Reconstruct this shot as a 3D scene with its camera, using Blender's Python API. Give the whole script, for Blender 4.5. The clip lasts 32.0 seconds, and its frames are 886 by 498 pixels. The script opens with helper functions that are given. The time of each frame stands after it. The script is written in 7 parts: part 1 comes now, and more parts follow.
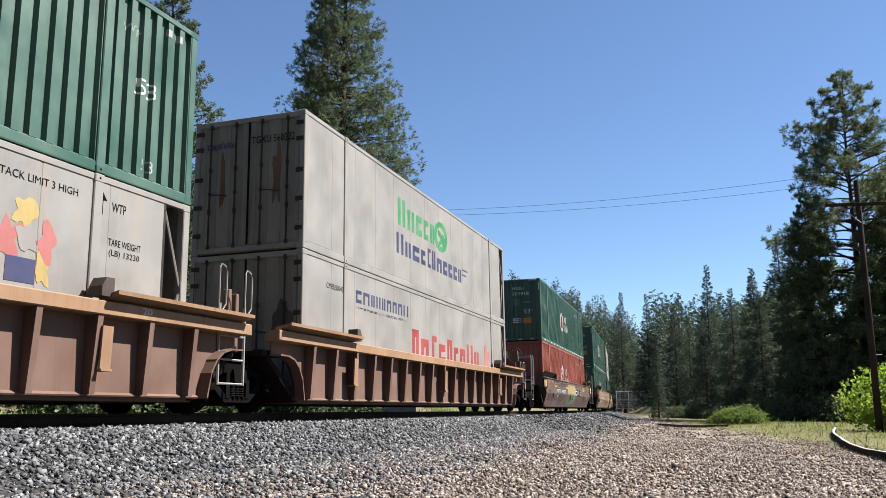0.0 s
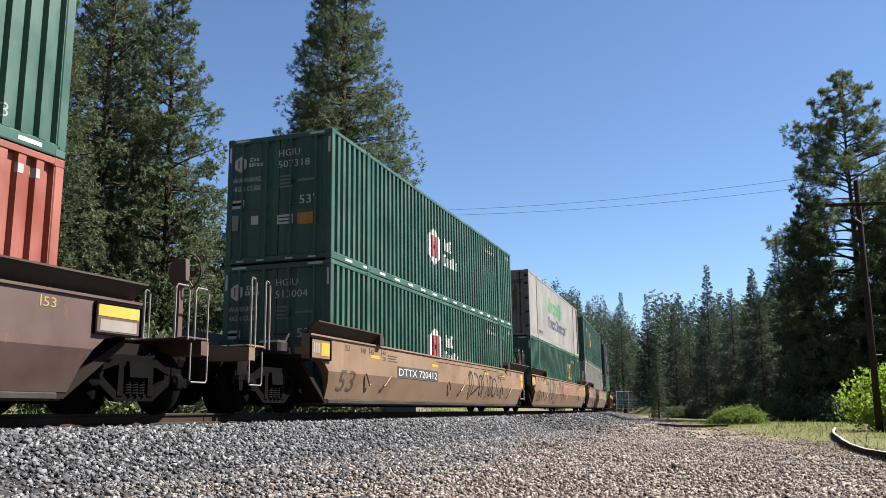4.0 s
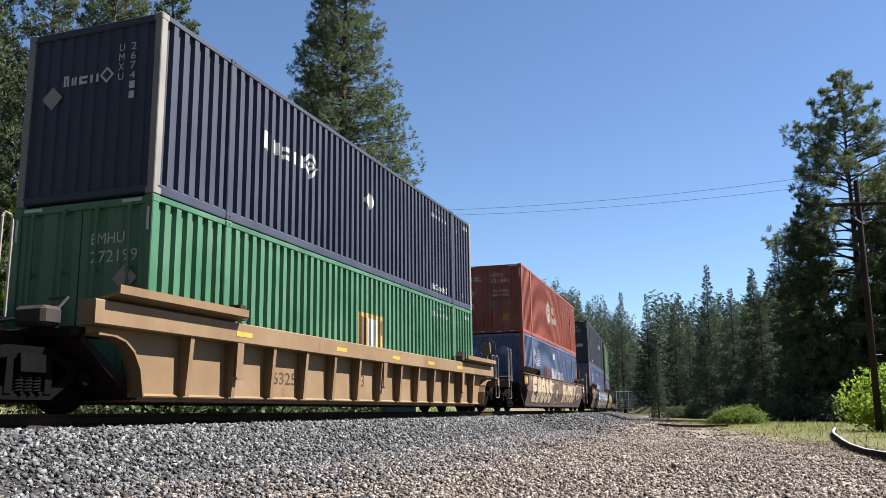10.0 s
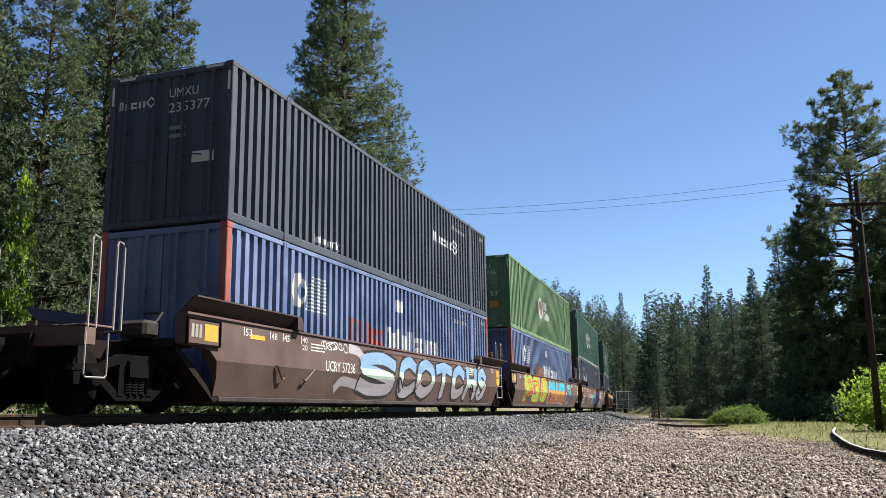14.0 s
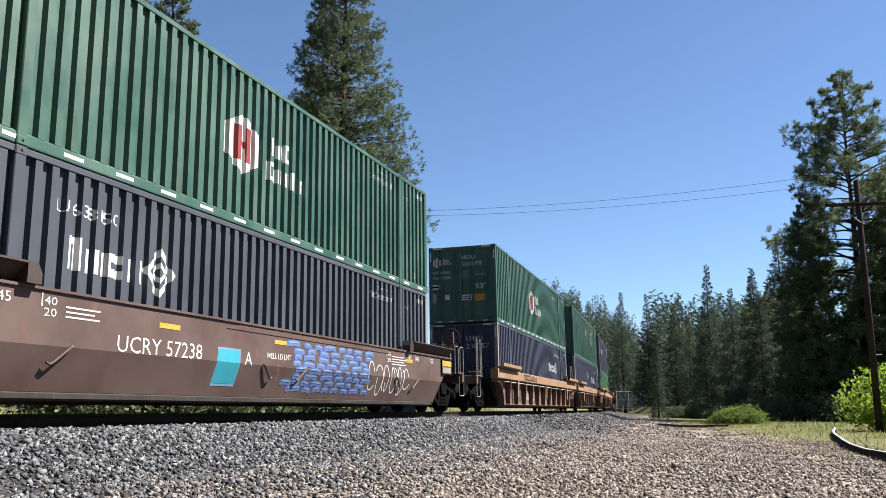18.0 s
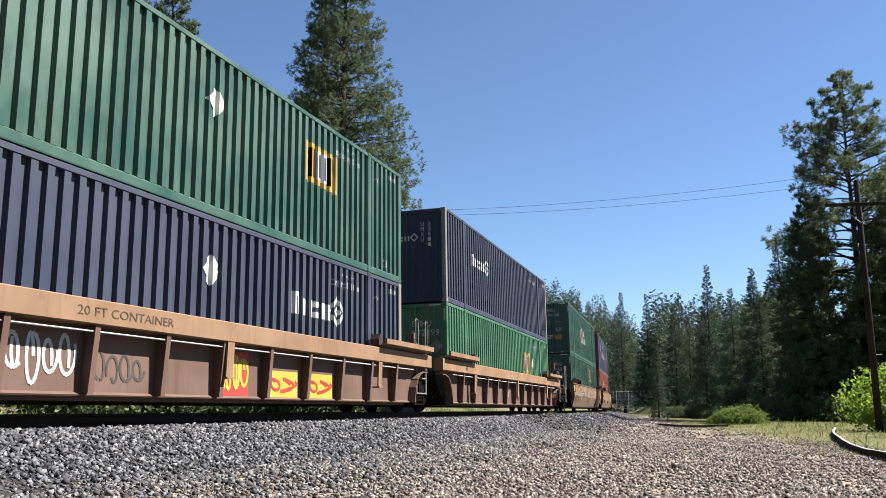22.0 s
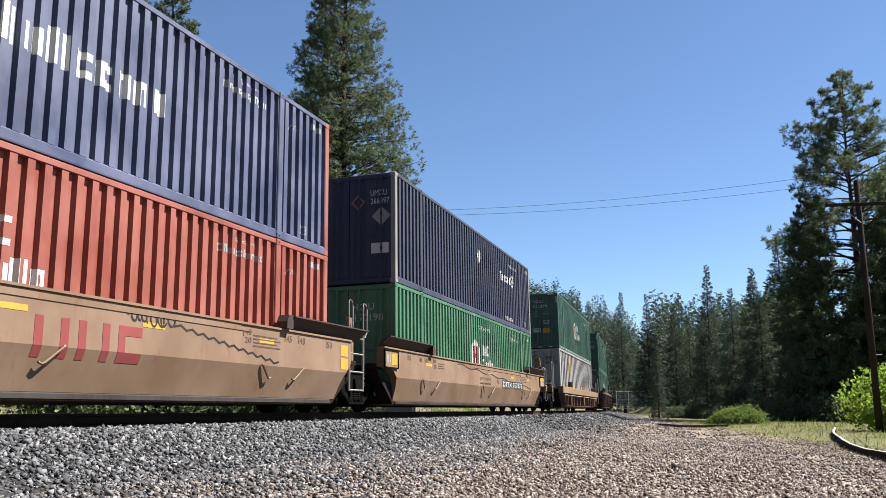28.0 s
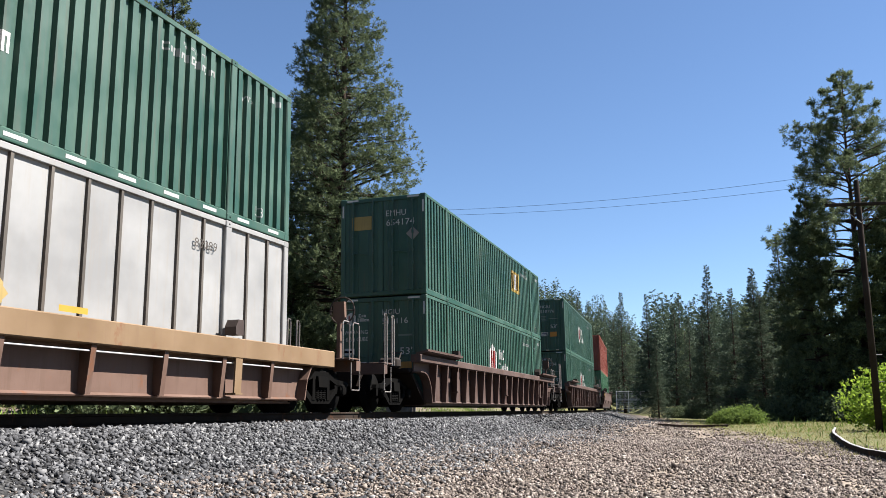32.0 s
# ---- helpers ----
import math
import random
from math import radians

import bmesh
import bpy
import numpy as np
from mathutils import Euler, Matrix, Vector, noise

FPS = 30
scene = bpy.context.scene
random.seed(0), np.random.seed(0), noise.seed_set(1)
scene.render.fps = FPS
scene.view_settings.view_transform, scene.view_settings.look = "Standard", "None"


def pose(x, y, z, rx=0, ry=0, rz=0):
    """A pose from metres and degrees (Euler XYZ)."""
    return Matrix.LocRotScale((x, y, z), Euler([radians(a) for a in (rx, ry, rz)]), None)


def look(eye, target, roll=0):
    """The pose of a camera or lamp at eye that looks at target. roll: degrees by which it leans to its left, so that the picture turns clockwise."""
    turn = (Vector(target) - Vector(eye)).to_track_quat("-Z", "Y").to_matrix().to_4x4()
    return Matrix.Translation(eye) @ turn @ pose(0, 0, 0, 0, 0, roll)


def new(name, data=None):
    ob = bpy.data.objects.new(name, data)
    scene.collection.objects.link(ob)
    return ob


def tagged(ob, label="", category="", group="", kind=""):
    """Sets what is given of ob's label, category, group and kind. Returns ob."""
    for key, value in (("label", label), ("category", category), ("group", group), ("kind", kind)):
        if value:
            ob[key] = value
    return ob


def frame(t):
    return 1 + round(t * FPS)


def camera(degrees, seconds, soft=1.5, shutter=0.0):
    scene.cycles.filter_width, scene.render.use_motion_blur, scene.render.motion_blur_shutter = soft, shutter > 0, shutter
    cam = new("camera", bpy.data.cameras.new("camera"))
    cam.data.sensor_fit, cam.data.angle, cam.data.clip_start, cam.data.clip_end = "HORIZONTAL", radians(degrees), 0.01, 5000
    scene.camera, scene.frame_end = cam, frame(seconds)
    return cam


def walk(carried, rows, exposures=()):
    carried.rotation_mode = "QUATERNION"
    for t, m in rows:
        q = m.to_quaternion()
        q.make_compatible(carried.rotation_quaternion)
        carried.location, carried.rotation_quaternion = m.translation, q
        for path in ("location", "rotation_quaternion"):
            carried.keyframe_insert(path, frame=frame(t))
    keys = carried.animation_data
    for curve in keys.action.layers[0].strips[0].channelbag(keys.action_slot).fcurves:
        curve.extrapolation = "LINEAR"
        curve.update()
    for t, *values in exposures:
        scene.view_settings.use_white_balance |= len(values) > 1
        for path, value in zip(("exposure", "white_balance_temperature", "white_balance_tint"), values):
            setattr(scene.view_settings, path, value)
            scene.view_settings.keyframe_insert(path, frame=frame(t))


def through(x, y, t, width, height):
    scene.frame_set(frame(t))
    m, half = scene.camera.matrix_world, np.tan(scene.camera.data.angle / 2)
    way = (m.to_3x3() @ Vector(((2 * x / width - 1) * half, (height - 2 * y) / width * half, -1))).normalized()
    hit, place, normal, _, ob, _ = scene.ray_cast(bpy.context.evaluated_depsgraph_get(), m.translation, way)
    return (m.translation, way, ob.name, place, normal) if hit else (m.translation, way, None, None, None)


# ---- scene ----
cam = camera(55.55, 32.0, soft=0.6)
EYE = pose(0, 0, 0.068, 100.807, 0, 20.622)
walk(cam, [(0.0, EYE), (32.0, EYE)])

# ---- world, sun, exposure ----
SUN_EL, SUN_AZ = radians(51), radians(61)
world = bpy.data.worlds.new("sky")
scene.world = world
world.use_nodes = True
wn = world.node_tree.nodes
sky = wn.new("ShaderNodeTexSky")
sky.sky_type = "NISHITA"
sky.sun_disc = False
sky.sun_elevation, sky.sun_rotation = SUN_EL, SUN_AZ
sky.altitude, sky.air_density, sky.dust_density, sky.ozone_density = 1500, 1.0, 0.2, 5.0
world.node_tree.links.new(sky.outputs[0], wn["Background"].inputs[0])
wn["Background"].inputs[1].default_value = 0.05
sun = new("sun", bpy.data.lights.new("sun", "SUN"))
sun.data.energy, sun.data.angle, sun.data.color = 5.0, radians(0.55), (1.0, 0.962, 0.915)
sun_way = Vector((math.sin(SUN_AZ) * math.cos(SUN_EL), math.cos(SUN_AZ) * math.cos(SUN_EL), math.sin(SUN_EL)))
sun.matrix_world = look(sun_way * 200, (0, 0, 0))
scene.view_settings.exposure = 1.78

# ---- the line of the track ----
# s runs along the track from the point abeam of the camera; curvature is positive to the left
SPEED, SLOW = 11.426, -0.00472
CANT = -0.87
S_TAB = np.arange(-470.0, 561.0, 1.0)
K_TAB = np.interp(S_TAB, [-60, -30, 95, 108, 185, 200, 330, 345], [0, 0.001734, 0.001734, 0, 0, -0.0027, -0.0027, 0])
TH_TAB = np.concatenate([[0], np.cumsum((K_TAB[1:] + K_TAB[:-1]) / 2)])
TH_TAB -= TH_TAB[470]
TX_TAB = np.concatenate([[0], np.cumsum(-np.sin((TH_TAB[1:] + TH_TAB[:-1]) / 2))])
TY_TAB = np.concatenate([[0], np.cumsum(np.cos((TH_TAB[1:] + TH_TAB[:-1]) / 2))])
TX_TAB -= TX_TAB[470] + 9.4626
TY_TAB -= TY_TAB[470]


def track(s, u=0.0, z=0.0):
    """The point u metres right of the track's centre line at s."""
    th = np.interp(s, S_TAB, TH_TAB)
    return (np.interp(s, S_TAB, TX_TAB) + u * np.cos(th), np.interp(s, S_TAB, TY_TAB) + u * np.sin(th), z)


def on_track(s):
    th = np.interp(s, S_TAB, TH_TAB)
    x, y, _ = track(s)
    return pose(x, y, 0, 0, CANT, math.degrees(th))


def travelled(t):
    return SPEED * t + SLOW * (t - 16) ** 2 / 2


MOVES = []  # (object, centre along the track at the start)


def motions():
    for ob, s0 in MOVES:
        walk(ob, [(float(t), on_track(s0 - travelled(t))) for t in range(0, 33)])
    for ob, s0, local, radius in WHEELS:
        t0 = max(0.0, (s0 - 46) / SPEED)
        t1 = min(32.0, (s0 - 2) / SPEED)
        rows = [(0.0, local)]
        n = int((t1 - t0) / 0.0666667)
        for i in range(1, n):
            t = t0 + i / 15
            rows.append((t, local @ pose(0, 0, 0, math.degrees(SPEED * (i / 15) / radius) % 360)))
        if t1 > t0 + 0.2 and rows[-1][0] < 32:
            rows.append((32.0, rows[-1][1]))
        else:
            rows = rows + [(32.0, local)] if rows[-1][0] < 32 else rows
        walk(ob, rows)


WHEELS = []
# ---- mesh helpers ----
class Shape:
    """Vertices, faces and material slots of one mesh."""

    def __init__(self):
        self.v, self.f, self.m = [], [], []

    def face(self, pts, mat=0):
        n = len(self.v)
        self.v.extend(tuple(p) for p in pts)
        self.f.append(tuple(range(n, n + len(pts))))
        self.m.append(mat)

    def box(self, x0, x1, y0, y1, z0, z1, mat=0):
        n = len(self.v)
        self.v += [(x, y, z) for z in (z0, z1) for y in (y0, y1) for x in (x0, x1)]
        for q in ((0, 2, 3, 1), (4, 5, 7, 6), (0, 1, 5, 4), (2, 6, 7, 3), (0, 4, 6, 2), (1, 3, 7, 5)):
            self.f.append(tuple(n + i for i in q))
            self.m.append(mat)
        return self

    def cbox(self, x0, x1, y0, y1, z0, z1, c=0.01, mat=0):
        """A box with chamfered edges."""
        c = min(c, (x1 - x0) * 0.45, (y1 - y0) * 0.45, (z1 - z0) * 0.45)
        n = len(self.v)
        lo, hi = (x0, y0, z0), (x1, y1, z1)
        key = {}
        for ix in (0, 1):
            for iy in (0, 1):
                for iz in (0, 1):
                    for a in range(3):
                        p = []
                        for k, i in enumerate((ix, iy, iz)):
                            e = hi[k] if i else lo[k]
                            p.append(e if k == a else e + (-c if i else c))
                        key[ix, iy, iz, a] = len(self.v)
                        self.v.append(tuple(p))
        def put(q, flip):
            self.f.append(tuple(reversed(q)) if flip else tuple(q))
            self.m.append(mat)
        for a in range(3):
            b, d = (a + 1) % 3, (a + 2) % 3
            for i in (0, 1):
                q = []
                for j, k in ((0, 0), (1, 0), (1, 1), (0, 1)):
                    t = [0, 0, 0]
                    t[a], t[b], t[d] = i, j, k
                    q.append(key[(*t, a)])
                put(q, i == 0)
            for j in (0, 1):
                for k in (0, 1):
                    q = []
                    for i, w in ((0, b), (1, b), (1, d), (0, d)):
                        t = [0, 0, 0]
                        t[a], t[b], t[d] = i, j, k
                        q.append(key[(*t, w)])
                    put(q, (j + k) % 2 == 1)
        for ix in (0, 1):
            for iy in (0, 1):
                for iz in (0, 1):
                    put([key[ix, iy, iz, a] for a in range(3)], (ix + iy + iz) % 2 == 0)
        return self

    def prism(self, outline, lo, hi, axis, mat=0):
        """A closed outline of 2-D points drawn out along an axis (0 x, 1 y, 2 z)."""
        def put(p, d):
            return {0: (d, p[0], p[1]), 1: (p[0], d, p[1]), 2: (p[0], p[1], d)}[axis]
        n, k = len(self.v), len(outline)
        self.v += [put(p, lo) for p in outline] + [put(p, hi) for p in outline]
        self.f += [tuple(range(n, n + k)), tuple(range(n + 2 * k - 1, n + k - 1, -1))]
        self.f += [(n + i, n + k + i, n + k + (i + 1) % k, n + (i + 1) % k) for i in range(k)]
        self.m += [mat] * (k + 2)
        return self

    def rod(self, pts, r, sides=8, mat=0, cap=True):
        """A round bar through points."""
        pts = [Vector(p) for p in pts]
        n = len(self.v)
        up = Vector((0, 0, 1))
        for i, p in enumerate(pts):
            d = (pts[min(i + 1, len(pts) - 1)] - pts[max(i - 1, 0)]).normalized()
            a = d.cross(up if abs(d.z) < 0.95 else Vector((1, 0, 0))).normalized()
            b = d.cross(a)
            rr = float(r[i] if isinstance(r, (list, tuple)) else r)
            for k in range(sides):
                t = 2 * math.pi * k / sides
                self.v.append(tuple(p + rr * (math.cos(t) * a + math.sin(t) * b)))
        for i in range(len(pts) - 1):
            for k in range(sides):
                a0, a1 = n + i * sides + k, n + i * sides + (k + 1) % sides
                self.f.append((a0, a1, a1 + sides, a0 + sides))
                self.m.append(mat)
        if cap:
            self.f += [tuple(range(n + sides - 1, n - 1, -1)), tuple(range(n + (len(pts) - 1) * sides, n + len(pts) * sides))]
            self.m += [mat, mat]
        return self

    def disc(self, c, axis, r0, r1, w0, w1, sides=20, mat=0):
        """A ring or wheel of radius profile r0 at w0 to r1 at w1 along an axis."""
        pts = [Vector(c), Vector(c)]
        pts[0][axis] += w0
        pts[1][axis] += w1
        return self.rod(pts, [r0, r1], sides, mat)

    def mesh(self, name, mats, smooth=False):
        me = bpy.data.meshes.new(name)
        me.from_pydata(self.v, [], self.f)
        for m in mats:
            me.materials.append(m)
        me.polygons.foreach_set("material_index", self.m)
        if smooth:
            me.polygons.foreach_set("use_smooth", [True] * len(self.f))
        bm = bmesh.new()
        bm.from_mesh(me)
        bmesh.ops.recalc_face_normals(bm, faces=bm.faces)
        bm.to_mesh(me)
        bm.free()
        me.update()
        return me


MESHES = {}


def shared(key, maker, mats, smooth=False):
    """The mesh under this key, built by maker(shape) the first time."""
    if key not in MESHES:
        sh = Shape()
        maker(sh)
        MESHES[key] = sh.mesh(str(key[0]), mats, smooth)
    return MESHES[key]


def part(name, me, parent, label="", at=None):
    """Links a mesh as one object under a thing or a part."""
    ob = new(name, me)
    ob.parent = parent
    if at is not None:
        ob.matrix_basis = at
    if label:
        tagged(ob, label)
    return ob


# ---- materials ----
def nodes_of(name):
    m = bpy.data.materials.new(name)
    m.use_nodes = True
    nt = m.node_tree
    return m, nt, nt.nodes["Principled BSDF"]


def add(nt, kind, **sets):
    n = nt.nodes.new(kind)
    for k, v in sets.items():
        n.inputs[k].default_value = v
    return n


def coords(nt, scale, kind="Object"):
    tc = nt.nodes.new("ShaderNodeTexCoord")
    mp = nt.nodes.new("ShaderNodeMapping")
    mp.inputs["Scale"].default_value = scale
    nt.links.new(tc.outputs[kind], mp.inputs["Vector"])
    oi = nt.nodes.new("ShaderNodeObjectInfo")
    sc = nt.nodes.new("ShaderNodeMath")
    sc.operation = "MULTIPLY"
    sc.inputs[1].default_value = 37.0
    nt.links.new(oi.outputs["Random"], sc.inputs[0])
    cb = nt.nodes.new("ShaderNodeCombineXYZ")
    nt.links.new(sc.outputs[0], cb.inputs[0])
    nt.links.new(sc.outputs[0], cb.inputs[1])
    nt.links.new(cb.outputs[0], mp.inputs["Location"])
    return mp.outputs[0]


def noise_of(nt, scale, size, detail=4.0, rough=0.6):
    n = add(nt, "ShaderNodeTexNoise", Scale=size, Detail=detail, Roughness=rough)
    nt.links.new(coords(nt, scale), n.inputs["Vector"])
    return n.outputs["Fac"]


def ramp(nt, src, stops):
    r = nt.nodes.new("ShaderNodeValToRGB")
    els = r.color_ramp.elements
    while len(els) < len(stops):
        els.new(0.5)
    for e, (p, c) in zip(els, stops):
        e.position = p
        e.color = (*c, 1) if len(c) == 3 else c
    nt.links.new(src, r.inputs[0])
    return r.outputs[0]


def mixed(nt, fac, a, b, mode="MIX"):
    m = nt.nodes.new("ShaderNodeMix")
    m.data_type, m.blend_type = "RGBA", mode
    for sock, val in ((m.inputs[0], fac), (m.inputs[6], a), (m.inputs[7], b)):
        if isinstance(val, (int, float)):
            sock.default_value = val
        elif isinstance(val, tuple):
            sock.default_value = (*val, 1)
        else:
            nt.links.new(val, sock)
    return m.outputs[2]


def bump(nt, bsdf, src, strength, dist):
    b = add(nt, "ShaderNodeBump", Strength=strength, Distance=dist)
    nt.links.new(src, b.inputs["Height"])
    nt.links.new(b.outputs[0], bsdf.inputs["Normal"])


PAINTS = {}


def paint(name, colour, rough=0.45, dirt=0.5, dirt_colour=(0.07, 0.05, 0.035), rust=0.0, chalk=0.12):
    """Weathered paint on steel: faded patches, streaks that run down, rust spots."""
    if name in PAINTS:
        return PAINTS[name]
    m, nt, b = nodes_of(name)
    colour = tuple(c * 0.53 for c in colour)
    big = noise_of(nt, (1, 1, 1), 0.9)
    fade = tuple(min(1, c * (1 + chalk) + 0.03 * chalk * 4) for c in colour)
    base = mixed(nt, ramp(nt, big, [(0.35, (0, 0, 0)), (0.7, (1, 1, 1))]), tuple(c * 0.9 for c in colour), fade)
    streak = noise_of(nt, (6, 6, 0.35), 1.6, 5, 0.65)
    fac = ramp(nt, streak, [(0.52, (0, 0, 0)), (0.75, (dirt, dirt, dirt))])
    base = mixed(nt, fac, base, dirt_colour)
    fine = noise_of(nt, (1, 1, 1), 30, 3)
    base = mixed(nt, ramp(nt, fine, [(0.6, (0, 0, 0)), (0.8, (dirt * 0.5,) * 3)]), base, dirt_colour)
    if rust > 0:
        spots = noise_of(nt, (1, 1, 0.5), 3.2, 8, 0.7)
        base = mixed(nt, ramp(nt, spots, [(0.63 - 0.1 * rust, (0, 0, 0)), (0.72, (1, 1, 1))]), base, (0.14, 0.055, 0.025))
    nt.links.new(base, b.inputs["Base Color"])
    nt.links.new(ramp(nt, big, [(0.3, (rough - 0.08,) * 3), (0.75, (rough + 0.18,) * 3)]), b.inputs["Roughness"])
    b.inputs["Specular IOR Level"].default_value = 1.6 * max(0.0, 0.75 - rough) + 0.04
    bump(nt, b, fine, 0.12, 0.004)
    PAINTS[name] = m
    return m


GREEN = paint("dark_green_paint", (0.0237, 0.105, 0.0664))
EMP_GREEN = paint("green_paint", (0.0528, 0.202, 0.0968))
PALE_GREEN = paint("faded_green_paint", (0.0943, 0.189, 0.0697), 0.55, 0.4, chalk=0.3)
NAVY = paint("navy_paint", (0.0454, 0.0563, 0.0975), 0.6, 0.25, (0.03, 0.026, 0.034), chalk=0.05)
BLUE = paint("blue_paint", (0.088, 0.135, 0.265), 0.5, 0.45, chalk=0.3)
RED = paint("red_orange_paint", (0.336, 0.0706, 0.037), 0.5, 0.45, chalk=0.2)
WHITE = paint("white_paint", (0.297, 0.282, 0.258), 0.55, 0.6, (0.22, 0.17, 0.12))
GREY_WHITE = paint("grey_white_paint", (0.352, 0.324, 0.296), 0.5, 0.7, (0.22, 0.15, 0.11), 0.25)
TAN = paint("tan_wagon_paint", (0.282, 0.175, 0.104), 0.6, 0.5, (0.12, 0.075, 0.045), 0.25)
YELLOW_TAN = paint("yellow_tan_wagon_paint", (0.288, 0.18, 0.09), 0.6, 0.55, (0.14, 0.085, 0.05), 0.3)
BROWN = paint("brown_wagon_paint", (0.121, 0.07, 0.0551), 0.6, 0.5, (0.07, 0.045, 0.035), 0.25)
RUSTY = paint("rusty_brown_wagon_paint", (0.201, 0.12, 0.0889), 0.7, 0.7, (0.08, 0.05, 0.035), 0.4)
ORANGE_CHORD = paint("orange_tan_wagon_paint", (0.372, 0.219, 0.121), 0.65, 0.6, (0.14, 0.08, 0.045), 0.35)
# near-black for running gear: the shade under the wagons is put into it
BLACK = paint("near_black", (0.006, 0.0055, 0.005), 0.82, 0.4, (0.008, 0.006, 0.005), chalk=0.0)
GALV = paint("bare_steel", (0.32, 0.31, 0.30), 0.5, 0.4)
MARK_WHITE = paint("white_lettering", (0.75, 0.74, 0.70), 0.5, 0.15, (0.3, 0.28, 0.24))
BOARD_GREY = paint("faded_black_board", (0.075, 0.068, 0.062), 0.7, 0.5, (0.12, 0.09, 0.07))
MARK_WORN = paint("worn_white_lettering", (0.42, 0.43, 0.42), 0.6, 0.4)
MARK_BLACK = paint("near_black", (0.010, 0.0095, 0.009), 0.6, 0.6, (0.022, 0.016, 0.012))
MARK_YELLOW = paint("yellow_reflector", (0.75, 0.42, 0.03), 0.4, 0.2)
MARK_RED = paint("red_lettering", (0.35, 0.03, 0.025), 0.5, 0.15)
MARK_BLUE = paint("dark_blue_lettering", (0.024, 0.028, 0.104), 0.5, 0.15)
MARK_GREEN = paint("bright_green_lettering", (0.042, 0.294, 0.084), 0.5, 0.15)
BLUE_DEEP = paint("deep_blue_paint", (0.0553, 0.0723, 0.153), 0.55, 0.4, chalk=0.3)
PANEL_WHITE = paint("clean_white_panels", (0.40, 0.395, 0.386), 0.55, 0.3, (0.22, 0.17, 0.12))
BATTEN = paint("brown_grey_batten", (0.13, 0.11, 0.09), 0.6, 0.6)
DARK_BROWN = paint("dark_brown", (0.06, 0.036, 0.028), 0.6, 0.5)
# darker than the wagon's own paint: shade over the bogies is in this colour
END_STEEL = paint("shaded_end_steel", (0.028, 0.021, 0.018), 0.75, 0.5, (0.016, 0.012, 0.01), chalk=0.02)
DARK_STEEL = paint("grimy_and_shaded_steel", (0.04, 0.032, 0.028), 0.7, 0.5)
PALE_STEEL = paint("pale_worn_steel", (0.34, 0.30, 0.275), 0.6, 0.4)
GREY_SIGN = paint("grey_sign_board", (0.38, 0.33, 0.28), 0.6, 0.3)
# the sun's glint on the brake pipe is put into this pale colour
GLINT_STEEL = paint("glint_pipe_steel", (0.95, 0.93, 0.90), 0.35, 0.1)
# ---- ground and track ----
def track_uv(x, y):
    """Distance along the track and to the right of it, for arrays of points."""
    x, y = np.asarray(x, float), np.asarray(y, float)
    flat = np.stack([x.ravel(), y.ravel()], 1)
    tab = np.stack([TX_TAB, TY_TAB], 1)
    s, u = np.empty(len(flat)), np.empty(len(flat))
    for i in range(0, len(flat), 4000):
        d = flat[i:i + 4000, None, :] - tab[None, ::2, :]
        j = np.argmin((d ** 2).sum(2), 1) * 2
        dx, dy = flat[i:i + 4000, 0] - TX_TAB[j], flat[i:i + 4000, 1] - TY_TAB[j]
        th = TH_TAB[j]
        s[i:i + 4000] = S_TAB[j] - dx * np.sin(th) + dy * np.cos(th)
        u[i:i + 4000] = dx * np.cos(th) + dy * np.sin(th)
    return s.reshape(x.shape), u.reshape(x.shape)


def smooth(a, b, v):
    t = np.clip((v - a) / (b - a), 0, 1)
    return t * t * (3 - 2 * t)


def ripple(x, y):
    return (np.sin(x * 1.7 + 0.6 * np.sin(y * 0.9)) * np.sin(y * 1.3 + x * 0.35) + 0.6 * np.sin(x * 0.45 - y * 0.7) + 0.4 * np.sin(x * 3.9 + y * 2.7))


def ground_z(x, y):
    s, u = track_uv(x, y)
    right = -0.66 - 0.24 * smooth(3.2, 9.5, u)
    left = -0.75 + 1.3 * smooth(-5, -13, u) + 1.2 * smooth(-14, -30, u) + 9 * smooth(-40, -160, u)
    z = np.where(u > 0, right, left)
    z = z + 0.022 * ripple(x, y) * smooth(3.0, 5.0, np.abs(u))
    # the grass strip lies a little higher than the gravel yard, the woods stand on rising ground
    z = z + 0.12 * smooth(0, 3, x + 0.19 * y - 5.0)
    z = z + 7 * smooth(35, 140, x) + 20 * smooth(150, 320, y) * smooth(-6, -45, u)
    # an unseen slope added behind the camera keeps sky light off the container ends
    z = z + 24 * smooth(-14, -75, y) * smooth(9, 34, np.abs(u))
    # cut bank beside the far end of the straight
    z = z + 1.3 * smooth(5.5, 8.5, u) * smooth(17, 11, u) * smooth(108, 122, s) * smooth(240, 180, s)
    return z


def spaced(*runs):
    out = []
    for a, b, n in runs:
        out.extend(np.linspace(a, b, n, endpoint=False))
    return np.array(out + [runs[-1][1]])


gx = spaced((-3000, -400, 12), (-400, -90, 24), (-90, -20, 60), (-20, 14, 110), (14, 60, 40), (60, 400, 24), (400, 3000, 12))
gy = spaced((-3000, -500, 10), (-500, -20, 50), (-20, 4, 20), (4, 50, 120), (50, 140, 90), (140, 330, 60), (330, 600, 18), (600, 3000, 12))
GX, GY = np.meshgrid(gx, gy, indexing="ij")
GZ = ground_z(GX, GY)
nx, ny = GX.shape
gme = bpy.data.meshes.new("ground")
idx = np.arange(nx * ny).reshape(nx, ny)
quads = np.stack([idx[:-1, :-1], idx[1:, :-1], idx[1:, 1:], idx[:-1, 1:]], -1).reshape(-1, 4)
